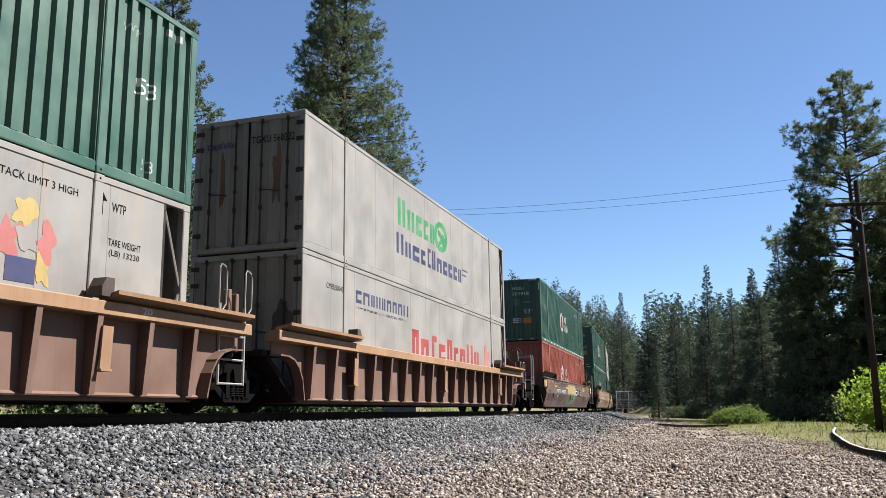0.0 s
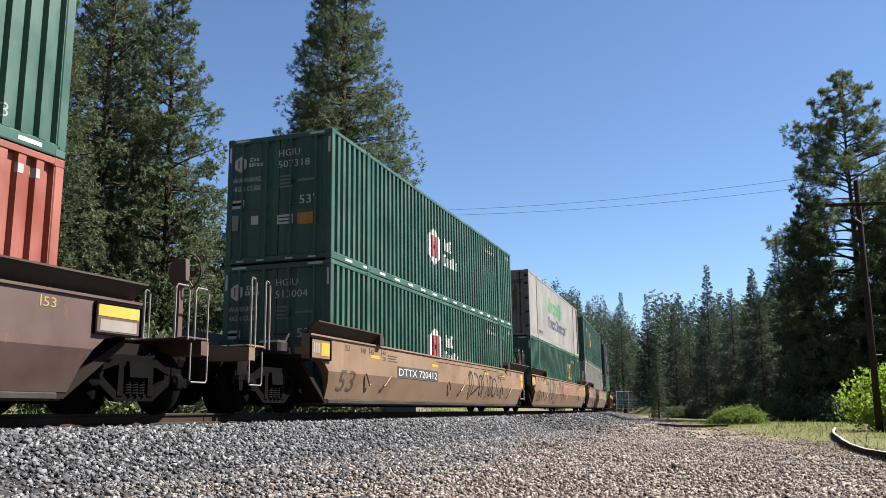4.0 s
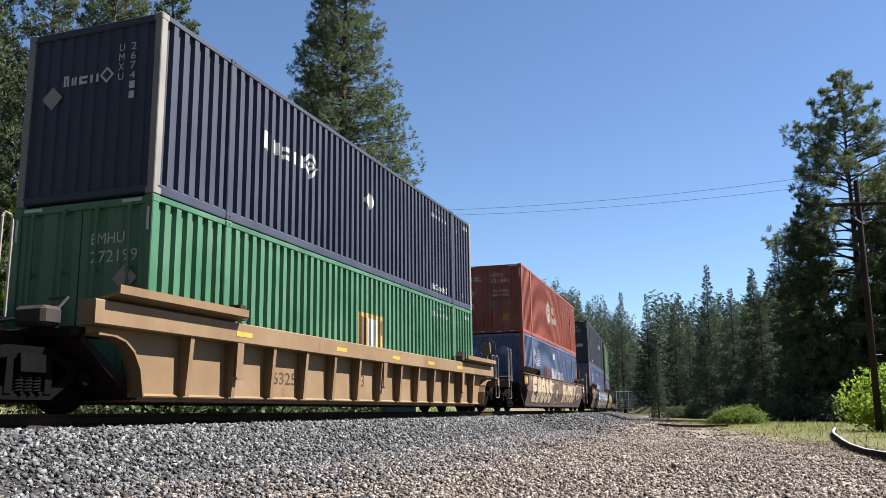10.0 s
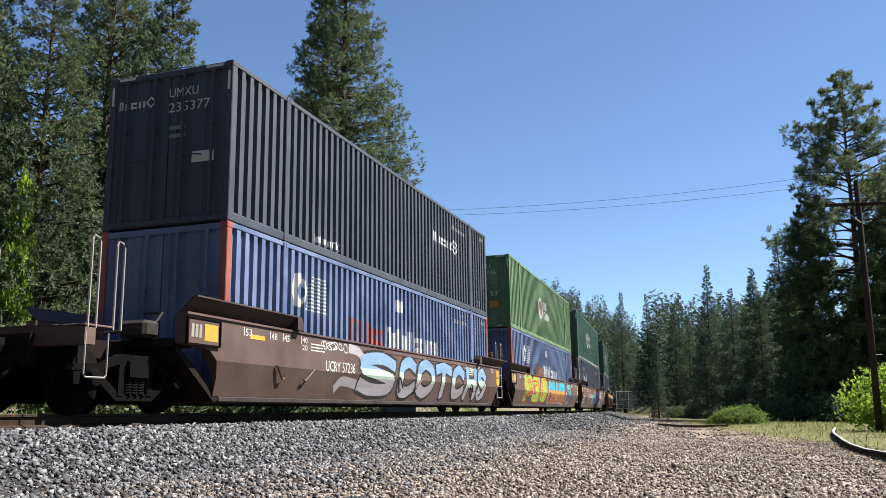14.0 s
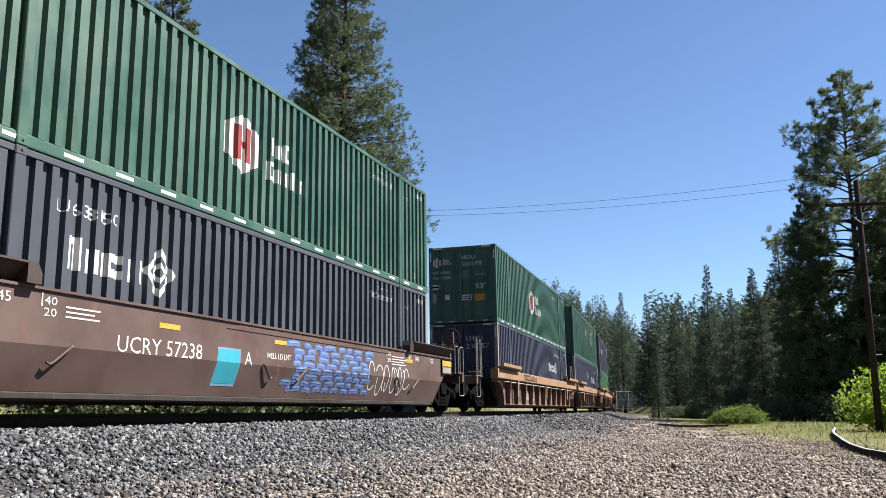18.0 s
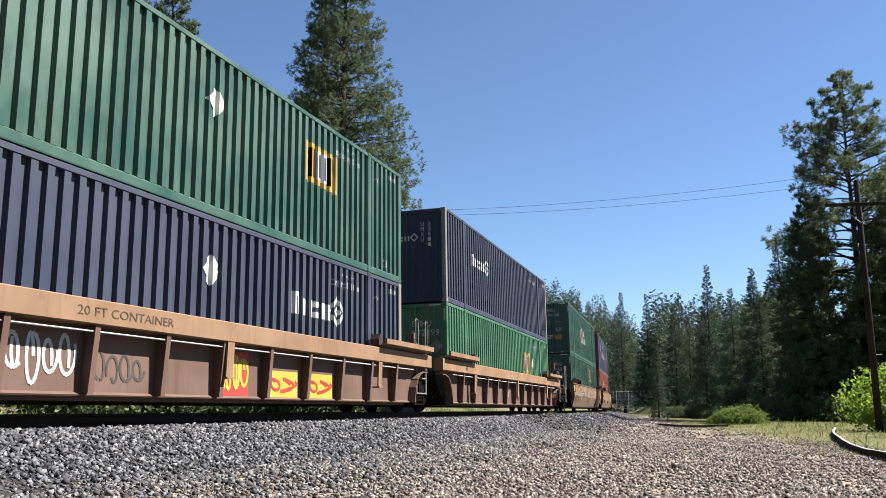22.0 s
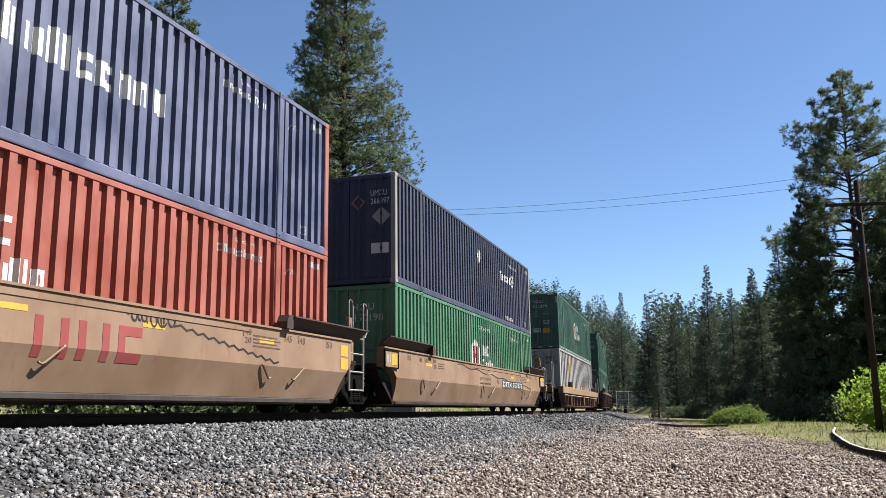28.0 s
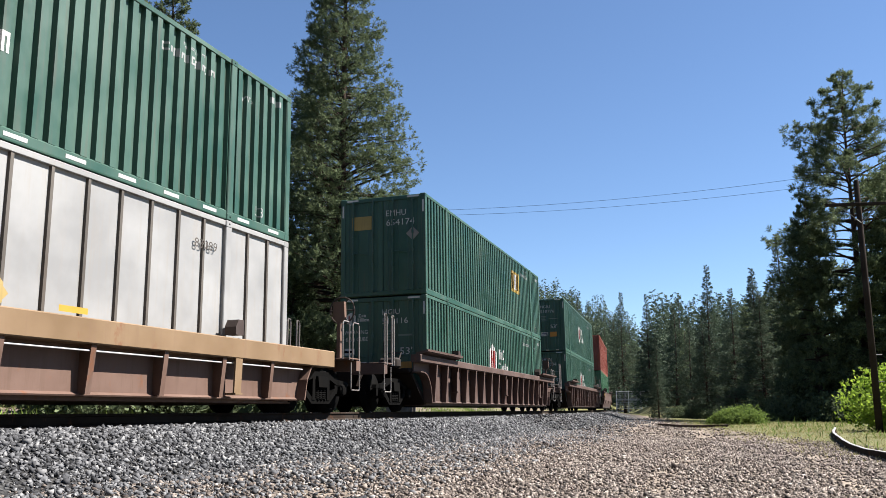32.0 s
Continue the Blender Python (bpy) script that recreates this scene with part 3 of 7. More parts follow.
def container(s_lead, level, colour, label, style="corrugated", end="doors", corner=None, rib=None, door_mat=None, marks=True):
    """A 53-foot container whose leading end stands at s_lead on the track at the start."""
    z = FLOOR if level == 0 else FLOOR + HIGH + 0.006
    body = new("shipping_container")
    tagged(body, label, "container", "containers on the train")
    mats = [colour, rib or colour]
    dm = [door_mat or colour]
    base = pose(0, 0, z)

    def put(name, me, m=None, parent=None, label=""):
        if parent is not None:
            return part(name, me, parent, label, m)
        return part(name, me, body, label, base @ m if m is not None else base)

    wall = shared(("side_wall", style, colour.name), lambda s: side_wall(s, style), mats)
    put("side_wall", wall)
    put("side_wall", wall, TURN)
    put("roof_panel", shared(("roof_panel", colour.name), roof, mats))
    put("floor_frame", shared(("floor_frame", colour.name), floor_frame, mats))
    front = shared(("front_wall", colour.name), front_end, dm)
    leaf = shared(("door", dm[0].name), door, dm)
    rm = [DARK_STEEL] if style == "smooth" else dm
    rod = shared(("lock_rod", rm[0].name), lock_rod, rm)
    grip = shared(("rod_handle", rm[0].name), rod_handle, rm)
    out = Matrix() if end == "doors" else TURN
    put("front_wall", front, TURN if end == "doors" else None)
    for shift in (0.0, -(WIDE / 2 - 0.088)):
        d = put("door", leaf, out @ pose(shift, 0, 0))
        for x in (0.30, 0.90):
            put("lock_rod", rod, pose(x, 0, 0), d)
            if x < 0.5:
                put("rod_handle", grip, pose(x, 0, 0), d)
    if style == "smooth":
        put("nose_wall", shared(("nose_wall",), nose_wall, [DARK_STEEL]))
        put("nose_brace", shared(("nose_brace", colour.name), nose_brace, mats))
        put("nose_brace", shared(("nose_strut", colour.name), nose_strut, mats))
        put("nose_cover", shared(("nose_cover",), nose_cover, [DARK_STEEL]))
    if style != "corrugated":
        for flip_x in (1, -1):
            def mirrored(fn, k=flip_x):
                def g(sh):
                    fn(sh)
                    sh.v = [(k * x, y, zz) for x, y, zz in sh.v]
                return g
            put("door_seal", shared(("door_seal", flip_x), mirrored(door_seal), [BLACK]))
            for zz in (0.42, 1.02, 1.62, 2.28, 2.62) if style == "smooth" else ():
                put("hinge", shared(("hinge", flip_x), mirrored(hinge), [DARK_STEEL]), pose(0, 0, zz))
    cm = corner or colour
    for m in (Matrix(), TURN):
        put("top_rail", shared(("top_rail", colour.name), top_rail, mats), m)
        put("bottom_rail", shared(("bottom_rail", colour.name), bottom_rail, mats), m)
        for y in (Y0 + POST, -Y0 - POST):
            lp = put("lifting_post", shared(("lifting_post", colour.name), lifting_post, mats), m @ pose(0, y, 0))
            for zz in (0.0, HIGH - 0.118):
                put("lifting_casting", shared(("lifting_casting", colour.name), lifting_casting, mats), pose(0, 0, zz), lp)
                put("casting_hole", shared(("casting_hole",), casting_hole, [BLACK]), pose(0, 0, zz), lp)
        for shift in (0.0, -(WIDE - 0.13)):
            put("corner_post", shared(("corner_post", cm.name), corner_post, [cm]), m @ pose(shift, 0, 0))
        for shift in (0.0, -(WIDE - 0.156)):
            for zz in (0, HIGH - 0.118):
                put("corner_casting", shared(("corner_casting", cm.name), casting, [cm]), m @ pose(shift, 0, zz))
        put("door_sill", shared(("door_sill", colour.name), lambda s: end_beam(s, 0.03), mats), m)
        put("door_header", shared(("door_header", colour.name), lambda s: end_beam(s, HIGH - 0.14), mats), m)
    body["line"] = style
    body["level"] = z
    if style == "corrugated" and marks:
        ink = MARK_BLACK if colour is GREY_WHITE else MARK_WORN
        on_side(body, "code_print", letters(10, 4.25, 2.36, 5.55, 2.50, int(s_lead) + level), ink)
        on_side(body, "lettering", text("WTP", 6.45, 2.28, 6.80, 2.40) + text("53", 6.9, 0.27, 7.16, 0.45), ink)
        on_side(body, "small_print", letters(7, 4.7, 2.60, 5.35, 2.66, 3) + rect(7.35, 2.56, 7.45, 2.68) + rect(7.6, 2.56, 7.7, 2.68), ink)
    MOVES.append((body, s_lead + LEN / 2))
    return body


def on_side(box, name, polys, mat, lift=0.003, label=""):
    mark(box, name, polys, mat, LINES[box["line"]], 0, box["level"], lift, label)


def on_end(box, name, polys, mat, lift=0.004, label=""):
    end_mark(box, name, polys, mat, box["level"], lift, label)


def hexagon_emblem(box, y=-1.25, z=1.5, ink=None):
    """White hexagon with two dark uprights, and two rows of plain bars beside it."""
    on_side(box, "hexagon_emblem", ngon(y, z, 0.60, 0.56, 6, math.pi / 2), MARK_WHITE, 0.003, "white hexagon emblem")
    dark = ink or MARK_RED
    on_side(box, "emblem_print", rect(y - 0.30, z - 0.32, y - 0.08, z + 0.32) + rect(y + 0.08, z - 0.32, y + 0.30, z + 0.32) + rect(y - 0.09, z - 0.06, y + 0.09, z + 0.06), dark, 0.005)
    on_side(box, "name_print", letters(3, y + 0.95, z + 0.06, y + 1.65, z + 0.42, 3) + letters(5, y + 0.85, z - 0.42, y + 2.2, z - 0.06, 4), MARK_WHITE)


def hexagon_door_marks(box, code, number, corners=True, old=False):
    """Stickers and lettering of the door end; old boxes carry the warning below their number."""
    pale = paint("faded_white_print", (0.22, 0.3, 0.26), 0.6)
    on_end(box, "hexagon_emblem", ngon(-0.98, 2.30, 0.17, 0.19, 6, math.pi / 2), MARK_WHITE)
    on_end(box, "emblem_print", rect(-1.05, 2.2, -1.01, 2.4) + rect(-0.95, 2.2, -0.91, 2.4), PINK_PRINT, 0.007)
    on_end(box, "name_print", letters(3, -0.74, 2.34, -0.52, 2.43, 5) + letters(5, -0.77, 2.22, -0.42, 2.31, 6), MARK_WHITE)
    on_end(box, "lettering", text(code, -0.02, 2.38, 0.50, 2.53) + text(number, -0.03, 2.12, 0.74, 2.28), MARK_WHITE)
    if old:
        on_end(box, "lettering", text("WARNING", 0.03, 1.72, 0.72, 1.84) + text("HIGH CUBE", 0.0, 1.54, 0.74, 1.66), MARK_WHITE)
        on_end(box, "lettering", text("53'", -1.08, 1.58, -0.70, 1.82), MARK_WHITE)
        on_end(box, "data_print", [q for i in range(7) for q in rect(-0.06 + 0.055 * i, 1.02, -0.03 + 0.055 * i, 1.36)] + rect(0.42, 1.26, 0.82, 1.30) + rect(0.42, 1.18, 0.8, 1.22), pale)
        on_end(box, "white_sticker", rect(-1.16, 1.05, -0.78, 1.28), MARK_WHITE)
        on_end(box, "lettering", text("24,000", -1.13, 1.10, -0.81, 1.18), MARK_BLACK, 0.006)
        on_end(box, "grey_sticker", rect(-1.02, 0.42, -0.84, 0.72), paint("grey_sticker", (0.4, 0.42, 0.4), 0.6))
        on_end(box, "orange_sticker", rect(0.44, 0.50, 0.72, 0.80), paint("orange_sticker", (0.62, 0.27, 0.03), 0.5))
    else:
        on_end(box, "lettering", text("WARNING", -1.18, 1.87, -0.46, 1.98) + text("HIGH CUBE", -1.18, 1.67, -0.46, 1.78), MARK_WHITE)
        on_end(box, "lettering", text("53'", 0.50, 1.26, 0.86, 1.46), MARK_WHITE)
        on_end(box, "data_print", [q for k in range(4) for q in rect(0.0, 1.66 + 0.08 * k, 0.34 - 0.03 * (k % 2), 1.70 + 0.08 * k)] + rect(0.45, 1.77, 0.88, 1.82), pale)
        on_end(box, "white_sticker", rect(-1.22, 1.28, -0.86, 1.47), MARK_WHITE)
        on_end(box, "sticker_print", rect(-1.18, 1.35, -0.90, 1.41), MARK_BLACK, 0.006)
        on_end(box, "grey_sticker", rect(-1.18, 0.78, -1.00, 1.13), paint("grey_sticker", (0.4, 0.42, 0.4), 0.6))
        on_end(box, "white_sticker", rect(-0.68, 0.88, -0.50, 1.08), MARK_WHITE)
        on_end(box, "notice_sticker", rect(-0.03, 0.84, 0.36, 1.05), MARK_WHITE)
        on_end(box, "notice_print", rect(0.0, 0.97, 0.33, 1.0) + rect(0.0, 0.89, 0.28, 0.92), MARK_BLUE, 0.006)
        on_end(box, "orange_sticker", rect(0.46, 0.80, 0.84, 1.06), paint("orange_sticker", (0.62, 0.27, 0.03), 0.5))
    on_end(box, "reflector_tape", rect(-1.0, 0.05, -0.82, 0.09) + rect(-0.5, 0.05, -0.32, 0.09) + rect(0.2, 0.05, 0.38, 0.09) + rect(0.75, 0.05, 0.93, 0.09), MARK_WHITE, 0.036)
    if corners:
        corner_dashes(box)


def corner_dashes(box):
    on_end(box, "reflector_dash", rect(0.75, 2.80, 1.1, 2.85) + rect(-1.1, 2.80, -0.75, 2.85), MARK_WHITE, 0.036)
    on_end(box, "reflector_dash", rect(1.2, 2.35, 1.25, 2.7) + rect(-1.25, 2.35, -1.2, 2.7), MARK_WHITE, 0.036)


def rail_tapes(box):
    sh = Shape()
    for i in range(16):
        y = Y0 + 0.7 + i * 0.98
        sh.face([(WIDE / 2 + 0.004, y, 0.06), (WIDE / 2 + 0.004, y + 0.36, 0.06), (WIDE / 2 + 0.004, y + 0.36, 0.115), (WIDE / 2 + 0.004, y, 0.115)])
    tagged(part("reflector_tape", raw_mesh(sh, "reflector_tape", MARK_WHITE), box, "row of white reflecting strips", pose(0, 0, box["level"])), kind="stuff")


def diamond_word(box, y0, z0, y1, z1, mat=None):
    """A short word in plain bars with an open diamond behind it."""
    m = mat or MARK_WHITE
    w = y1 - y0
    on_side(box, "name_print", letters(4, y0, z0 + 0.08, y0 + 0.68 * w, z1 - 0.08, 9), m)
    on_side(box, "diamond_emblem", outline(y1 - 0.16 * w, (z0 + z1) / 2, 0.16 * w, (z1 - z0) * 0.62, 4, 0, 0.32) + outline(y1 - 0.16 * w, (z0 + z1) / 2, 0.07 * w, (z1 - z0) * 0.27, 4, 0, 0.5), m)


def diamond_word_end(box, x0, z0, x1, z1):
    w = x1 - x0
    on_end(box, "name_print", letters(4, x0, z0, x0 + 0.7 * w, z1, 9), MARK_WHITE)
    on_end(box, "diamond_emblem", outline(x1 - 0.14 * w, (z0 + z1) / 2, 0.14 * w, 0.14 * w, 4, 0, 0.35), MARK_WHITE)


def placard(box, y, z, r=0.26):
    on_side(box, "placard", ngon(y, z, r, r, 4), MARK_WHITE, 0.012, "white diamond placard holder")


def square_emblem(box, y0, z0, y1, z1, faded=False):
    """A yellow square with a pale middle field and dark bars."""
    yel = FADED_YELLOW if faded else paint("yellow_emblem", (0.55, 0.36, 0.06), 0.5)
    dark = paint("faded_dark_print", (0.16, 0.09, 0.07), 0.6) if faded else MARK_BLACK
    w, h = y1 - y0, z1 - z0
    on_side(box, "square_emblem", rect(y0, z0, y1, z1), yel, 0.003, "yellow square emblem")
    on_side(box, "emblem_field", rect(y0 + 0.36 * w, z0 + 0.14 * h, y0 + 0.68 * w, z1 - 0.12 * h), MARK_WHITE, 0.005)
    a = y0 + 0.12 * w
    on_side(box, "emblem_print", rect(a, z0 + 0.14 * h, a + 0.07 * w, z1 - 0.12 * h) + rect(a + 0.11 * w, z0 + 0.14 * h, a + 0.18 * w, z1 - 0.12 * h), dark, 0.006)
    a = y0 + 0.4 * w
    on_side(box, "emblem_print", rect(a, z0 + 0.2 * h, a + 0.06 * w, z1 - 0.2 * h) + rect(a + 0.17 * w, z0 + 0.2 * h, a + 0.23 * w, z1 - 0.2 * h), MARK_BLUE, 0.007)
    a = y0 + 0.74 * w
    on_side(box, "emblem_print", rect(a, z0 + 0.14 * h, a + 0.06 * w, z1 - 0.12 * h) + rect(a + 0.1 * w, z0 + 0.5 * h, a + 0.17 * w, z1 - 0.12 * h), dark, 0.006)


def code_end(box, code, number, x=0.2, z=2.2):
    on_end(box, "lettering", text(code, x, z, x + 0.6, z + 0.17) + text(number, x, z - 0.28, x + 0.85, z - 0.1), MARK_WHITE)


def diamond_end(box, x, z, r=0.22):
    on_end(box, "placard", ngon(x, z, r, r, 4), GREY_WHITE, 0.012)


def circle_stripes(box, z):
    """A round emblem trailing thin white stripes, then a row of bars."""
    on_side(box, "round_emblem", ngon(-5.5, z, 0.30, 0.34, 20), MARK_WHITE)
    on_side(box, "round_emblem_core", ngon(-5.42, z - 0.02, 0.15, 0.17, 16), BLUE, 0.005)
    on_side(box, "stripe_print", [q for i in range(10) for q in rect(-5.25 + 0.03 * i, z - 0.36 + i * 0.075, -4.2 - 0.02 * i, z - 0.33 + i * 0.075)], MARK_WHITE, 0.004)


def two_tone_name(box, z, first):
    on_side(box, "name_print", letters(5, -3.15, z - 0.24, -1.3, z + 0.24, 12), first)
    on_side(box, "name_print", letters(10, -1.05, z - 0.25, 2.7, z + 0.25, 13), MARK_WHITE)
    on_side(box, "white_sticker", rect(-0.45, z + 0.68, 0.02, z + 0.98), MARK_WHITE)


def sill_note(box, y=-4.9):
    on_side(box, "small_lettering", letters(10, y, 0.24, y + 1.25, 0.40, 21), MARK_WHITE)
# ---- well wagons ----
FLOOR = 0.294  # containers stand this high above the rails
GAP_END, GAP_JOINT, TRUCK_Y = 3.25, 1.80, 9.9


def plate_side(sh, back=9.4):
    arch = ((9.4, 1.02), (9.0, 1.01), (8.75, 0.95), (8.56, 0.80), (8.43, 0.56), (8.36, 0.26))
    ys = [-a for a, _ in arch] + [min(a, back - 0.002 * i) for i, (a, _) in enumerate(arch)][::-1]
    zb = [b for _, b in arch] + [b for _, b in reversed(arch)]
    def out(z):
        return float(np.interp(z, [p[0] for p in PLATE_LINE], [p[1] for p in PLATE_LINE]))
    k = 7
    for y, b in zip(ys, zb):
        mid = max(0.80, b)
        sh.v += [(1.325, y, 1.46), (1.325, y, 1.49), (1.53, y, 1.49), (1.53, y, 1.455), (1.50, y, 1.445), (out(mid), y, mid), (out(b), y, b)]
        sh.v.append((min(1.325, out(b) - 0.012), y, b))
    k = 8
    last = len(ys) - 1
    for i in range(last):
        for j in range(k):
            a, b2 = i * k + j, i * k + (j + 1) % k
            sh.f.append((a, b2, b2 + k, a + k))
            sh.m.append(0)
    sh.f += [tuple(range(k)), tuple(range((last + 1) * k - 1, last * k - 1, -1))]
    sh.m += [0, 0]


ARCH = ((9.3, 0.99), (9.0, 0.985), (8.78, 0.93), (8.6, 0.80), (8.46, 0.58), (8.38, 0.21))


def chord(sh, low=1.115):
    o = [(1.32, 1.44), (1.575, 1.44), (1.59, 1.425), (1.59, low + 0.015), (1.575, low), (1.32, low)]
    sh.prism(o, -9.45, 9.45, 1)


def well_side(sh):
    o = [(a, z) for a, z in reversed(ARCH)] + [(9.3, 1.30), (-9.3, 1.30)] + [(-a, z) for a, z in ARCH]
    sh.prism(o, 1.315, 1.345, 0)


def bottom_flange(sh):
    o = [(1.30, 0.215), (1.39, 0.215), (1.40, 0.235), (1.36, 0.262), (1.345, 0.27), (1.30, 0.27)]
    sh.prism(o, -8.4, 8.4, 1)


def end_flange(sh):
    """The curved lip of the well side over the bogie."""
    for (a, z), (b, w) in zip(ARCH, ARCH[1:]):
        sh.prism([(-a, z), (-a + 0.012, z + 0.03), (-b + 0.03, w + 0.02), (-b, w)], 1.30, 1.54, 0)


def side_post(sh):
    sh.prism([(1.345, 1.29), (1.572, 1.29), (1.49, 0.235), (1.345, 0.25)], -0.03, 0.03, 1)
    sh.v = [(x, y * (1.0 if x < 1.4 else 1.6), z) for x, y, z in sh.v]


def flare(sh):
    """The outward-leaning guide on top of the side, near an end."""
    sh.prism([(1.37, 1.485), (1.60, 1.71), (1.66, 1.71), (1.66, 1.735), (1.585, 1.735), (1.335, 1.50)], -9.35, -6.15, 1)


def flare_lug(sh):
    sh.prism([(-6.15, 1.49), (-5.93, 1.49), (-5.93, 1.62), (-6.0, 1.74), (-6.15, 1.74)], 1.40, 1.62, 0)


def low_ledge(sh):
    sh.prism([(1.40, 1.445), (1.75, 1.525), (1.755, 1.64), (1.72, 1.645), (1.71, 1.56), (1.37, 1.475)], -9.2, -6.1, 1)


def shelf_guide(sh):
    """A broad guide that juts out over the top chord near an end."""
    sh.prism([(1.42, 1.442), (1.74, 1.52), (1.745, 1.575), (1.42, 1.50)], -9.3, -6.1, 1)


def brake_pipe(sh):
    sh.rod([(1.515, -8.3, 1.035), (1.515, 0, 1.035), (1.515, 8.3, 1.035)], 0.013, 8)


def cover_strip(sh):
    """A raised plate welded along the upper edge of the side."""
    o = [(-1.9, 1.345), (-1.55, 1.425), (4.6, 1.425), (4.95, 1.345)]
    sh.prism(o, 1.496, 1.512, 0)


def gauge_board(sh):
    """A flat board over the side between chord and sill."""
    sh.prism([(1.562, 1.112), (1.592, 1.112), (1.572, 0.56), (1.542, 0.56)], -0.095, 0.095, 1)
    sh.box(1.40, 1.60, -0.10, 0.10, 0.53, 0.56)


def floor_plate(sh):
    sh.box(-1.27, 1.27, -8.3, 8.3, 0.16, 0.285)


def bulkhead(sh):
    sh.prism([(-8.2, 0.18), (-8.32, 0.18), (-9.35, 0.92), (-9.35, 1.02), (-8.2, 0.30)], -1.30, 1.30, 0)


def deck(sh, gap):
    y1 = -(LEN / 2 + gap)
    sh.cbox(-1.28, 1.28, max(y1, -9.5), -8.9, 0.98, 1.10, 0.02)
    sh.prism([(-0.42, 0.62), (0.42, 0.62), (0.5, 1.05), (-0.5, 1.05)], y1, -8.9, 1)


def end_sill(sh):
    sh.prism([(-1.30, 0.88), (1.30, 0.88), (1.30, 1.10), (0.6, 1.16), (-0.6, 1.16), (-1.30, 1.10)], -11.25, -11.05, 1)


def walkway(sh):
    sh.cbox(-1.30, 1.30, -11.25, -10.7, 1.115, 1.15, 0.01)


def coupler(sh):
    sh.prism([(-0.10, 0.78), (0.10, 0.78), (0.13, 0.90), (0.10, 1.0), (-0.10, 1.0), (-0.13, 0.90)], -11.75, -10.8, 1)


def knuckle(sh):
    sh.cbox(-0.22, 0.18, -11.98, -11.7, 0.74, 1.04, 0.05)


def air_hose(sh):
    sh.rod([(0.3, -11.2, 0.85), (0.33, -11.4, 0.6), (0.25, -11.6, 0.42), (0.12, -11.8, 0.4), (0.05, -11.93, 0.55)], 0.028, 6)


def ladder_rail(sh):
    sh.rod([(0, 0, 0.44), (0, 0, 1.75)], 0.028, 6)


def ladder_rung(sh):
    sh.rod([(0, 0, 0), (0, 0.75, 0)], 0.02, 6)


def hoop(sh):
    """An upright bent handrail."""
    sh.rod([(0, 0, 1.2), (0, 0, 2.33), (0, 0.05, 2.4), (0, 0.17, 2.36), (0, 0.21, 2.28), (0, 0.2, 1.75), (0, 0.08, 1.62)], 0.015, 6)


def stirrup(sh):
    sh.rod([(0, 0, 1.05), (0, 0, 0.5), (0, 0.03, 0.46), (0, 0.39, 0.46), (0, 0.42, 0.5), (0, 0.42, 1.05)], 0.014, 6)


def grab(sh):
    sh.rod([(0, 0, 1.1), (0, 0, 1.86), (0, 0.04, 1.92), (0, 0.28, 1.92), (0, 0.32, 1.86), (0, 0.32, 1.1)], 0.015, 6)


def tall_grab(sh):
    sh.rod([(0, 0, 1.1), (0, 0, 2.26), (0, 0.03, 2.32), (0, 0.12, 2.3), (0, 0.15, 2.24), (0, 0.15, 1.1)], 0.017, 6)


def wheel_rim(sh):
    pts = [(0.30 * math.cos(t), 0, 0.30 * math.sin(t)) for t in np.linspace(0, 2 * math.pi, 25)]
    sh.rod(pts, 0.017, 6)


def spoke(sh):
    sh.rod([(-0.30, 0, 0), (0, 0.05, 0), (0.30, 0, 0)], 0.013, 5)


def brake_stand(sh):
    sh.prism([(-0.99, 1.1), (-0.91, 1.1), (-0.91, 1.95), (-0.8, 2.05), (-0.82, 2.4), (-1.08, 2.4), (-1.1, 2.05), (-0.99, 1.95)], -10.96, -10.86, 1)


def brake_valve(sh):
    sh.cbox(0.55, 1.05, -9.75, -9.4, 1.10, 1.36, 0.05)
    sh.rod([(0.2, -9.6, 1.2), (0.55, -9.6, 1.22)], 0.03, 6)
    sh.rod([(1.0, -9.45, 1.34), (1.0, -9.3, 1.5), (0.6, -9.2, 1.52)], 0.02, 6)


def upright(sh):
    sh.cbox(-0.06, 0.06, -0.05, 0.05, 1.05, 2.1, 0.012)


def board(sh):
    sh.cbox(1.505, 1.53, -9.36, -8.56, 1.02, 1.40, 0.01)


def bracket(sh):
    sh.rod([(1.52, -0.38, 0.82), (1.53, -0.36, 0.80), (1.485, -0.12, 0.60), (1.475, -0.08, 0.58), (1.475, -0.02, 0.60)], 0.017, 5)


def bracket_back(sh):
    bracket(sh)
    sh.v = [(x, -y, z) for x, y, z in sh.v]


def bogie_frame(sh):
    """A cast side frame: top member, bottom member, two columns and the jaws over the axles."""
    sh.prism([(-1.22, 0.64), (-0.62, 0.69), (-0.32, 0.82), (0.32, 0.82), (0.62, 0.69), (1.22, 0.64), (1.26, 0.56), (0.72, 0.56), (0.42, 0.66), (-0.42, 0.66), (-0.72, 0.56), (-1.26, 0.56)], 0.93, 1.05, 0)
    sh.prism([(-0.86, 0.50), (-0.38, 0.17), (0.38, 0.17), (0.86, 0.50), (0.74, 0.56), (0.32, 0.27), (-0.32, 0.27), (-0.74, 0.56)], 0.935, 1.045, 0)
    for y in (-0.31, 0.31):
        sh.prism([(y - 0.06, 0.24), (y + 0.06, 0.24), (y + 0.05, 0.68), (y - 0.05, 0.68)], 0.94, 1.06, 0)
    for y in (-1.15, -0.70, 0.70, 1.15):
        sh.prism([(y - 0.05, 0.38), (y + 0.05, 0.38), (y + 0.07, 0.57), (y - 0.07, 0.57)], 0.945, 1.04, 0)


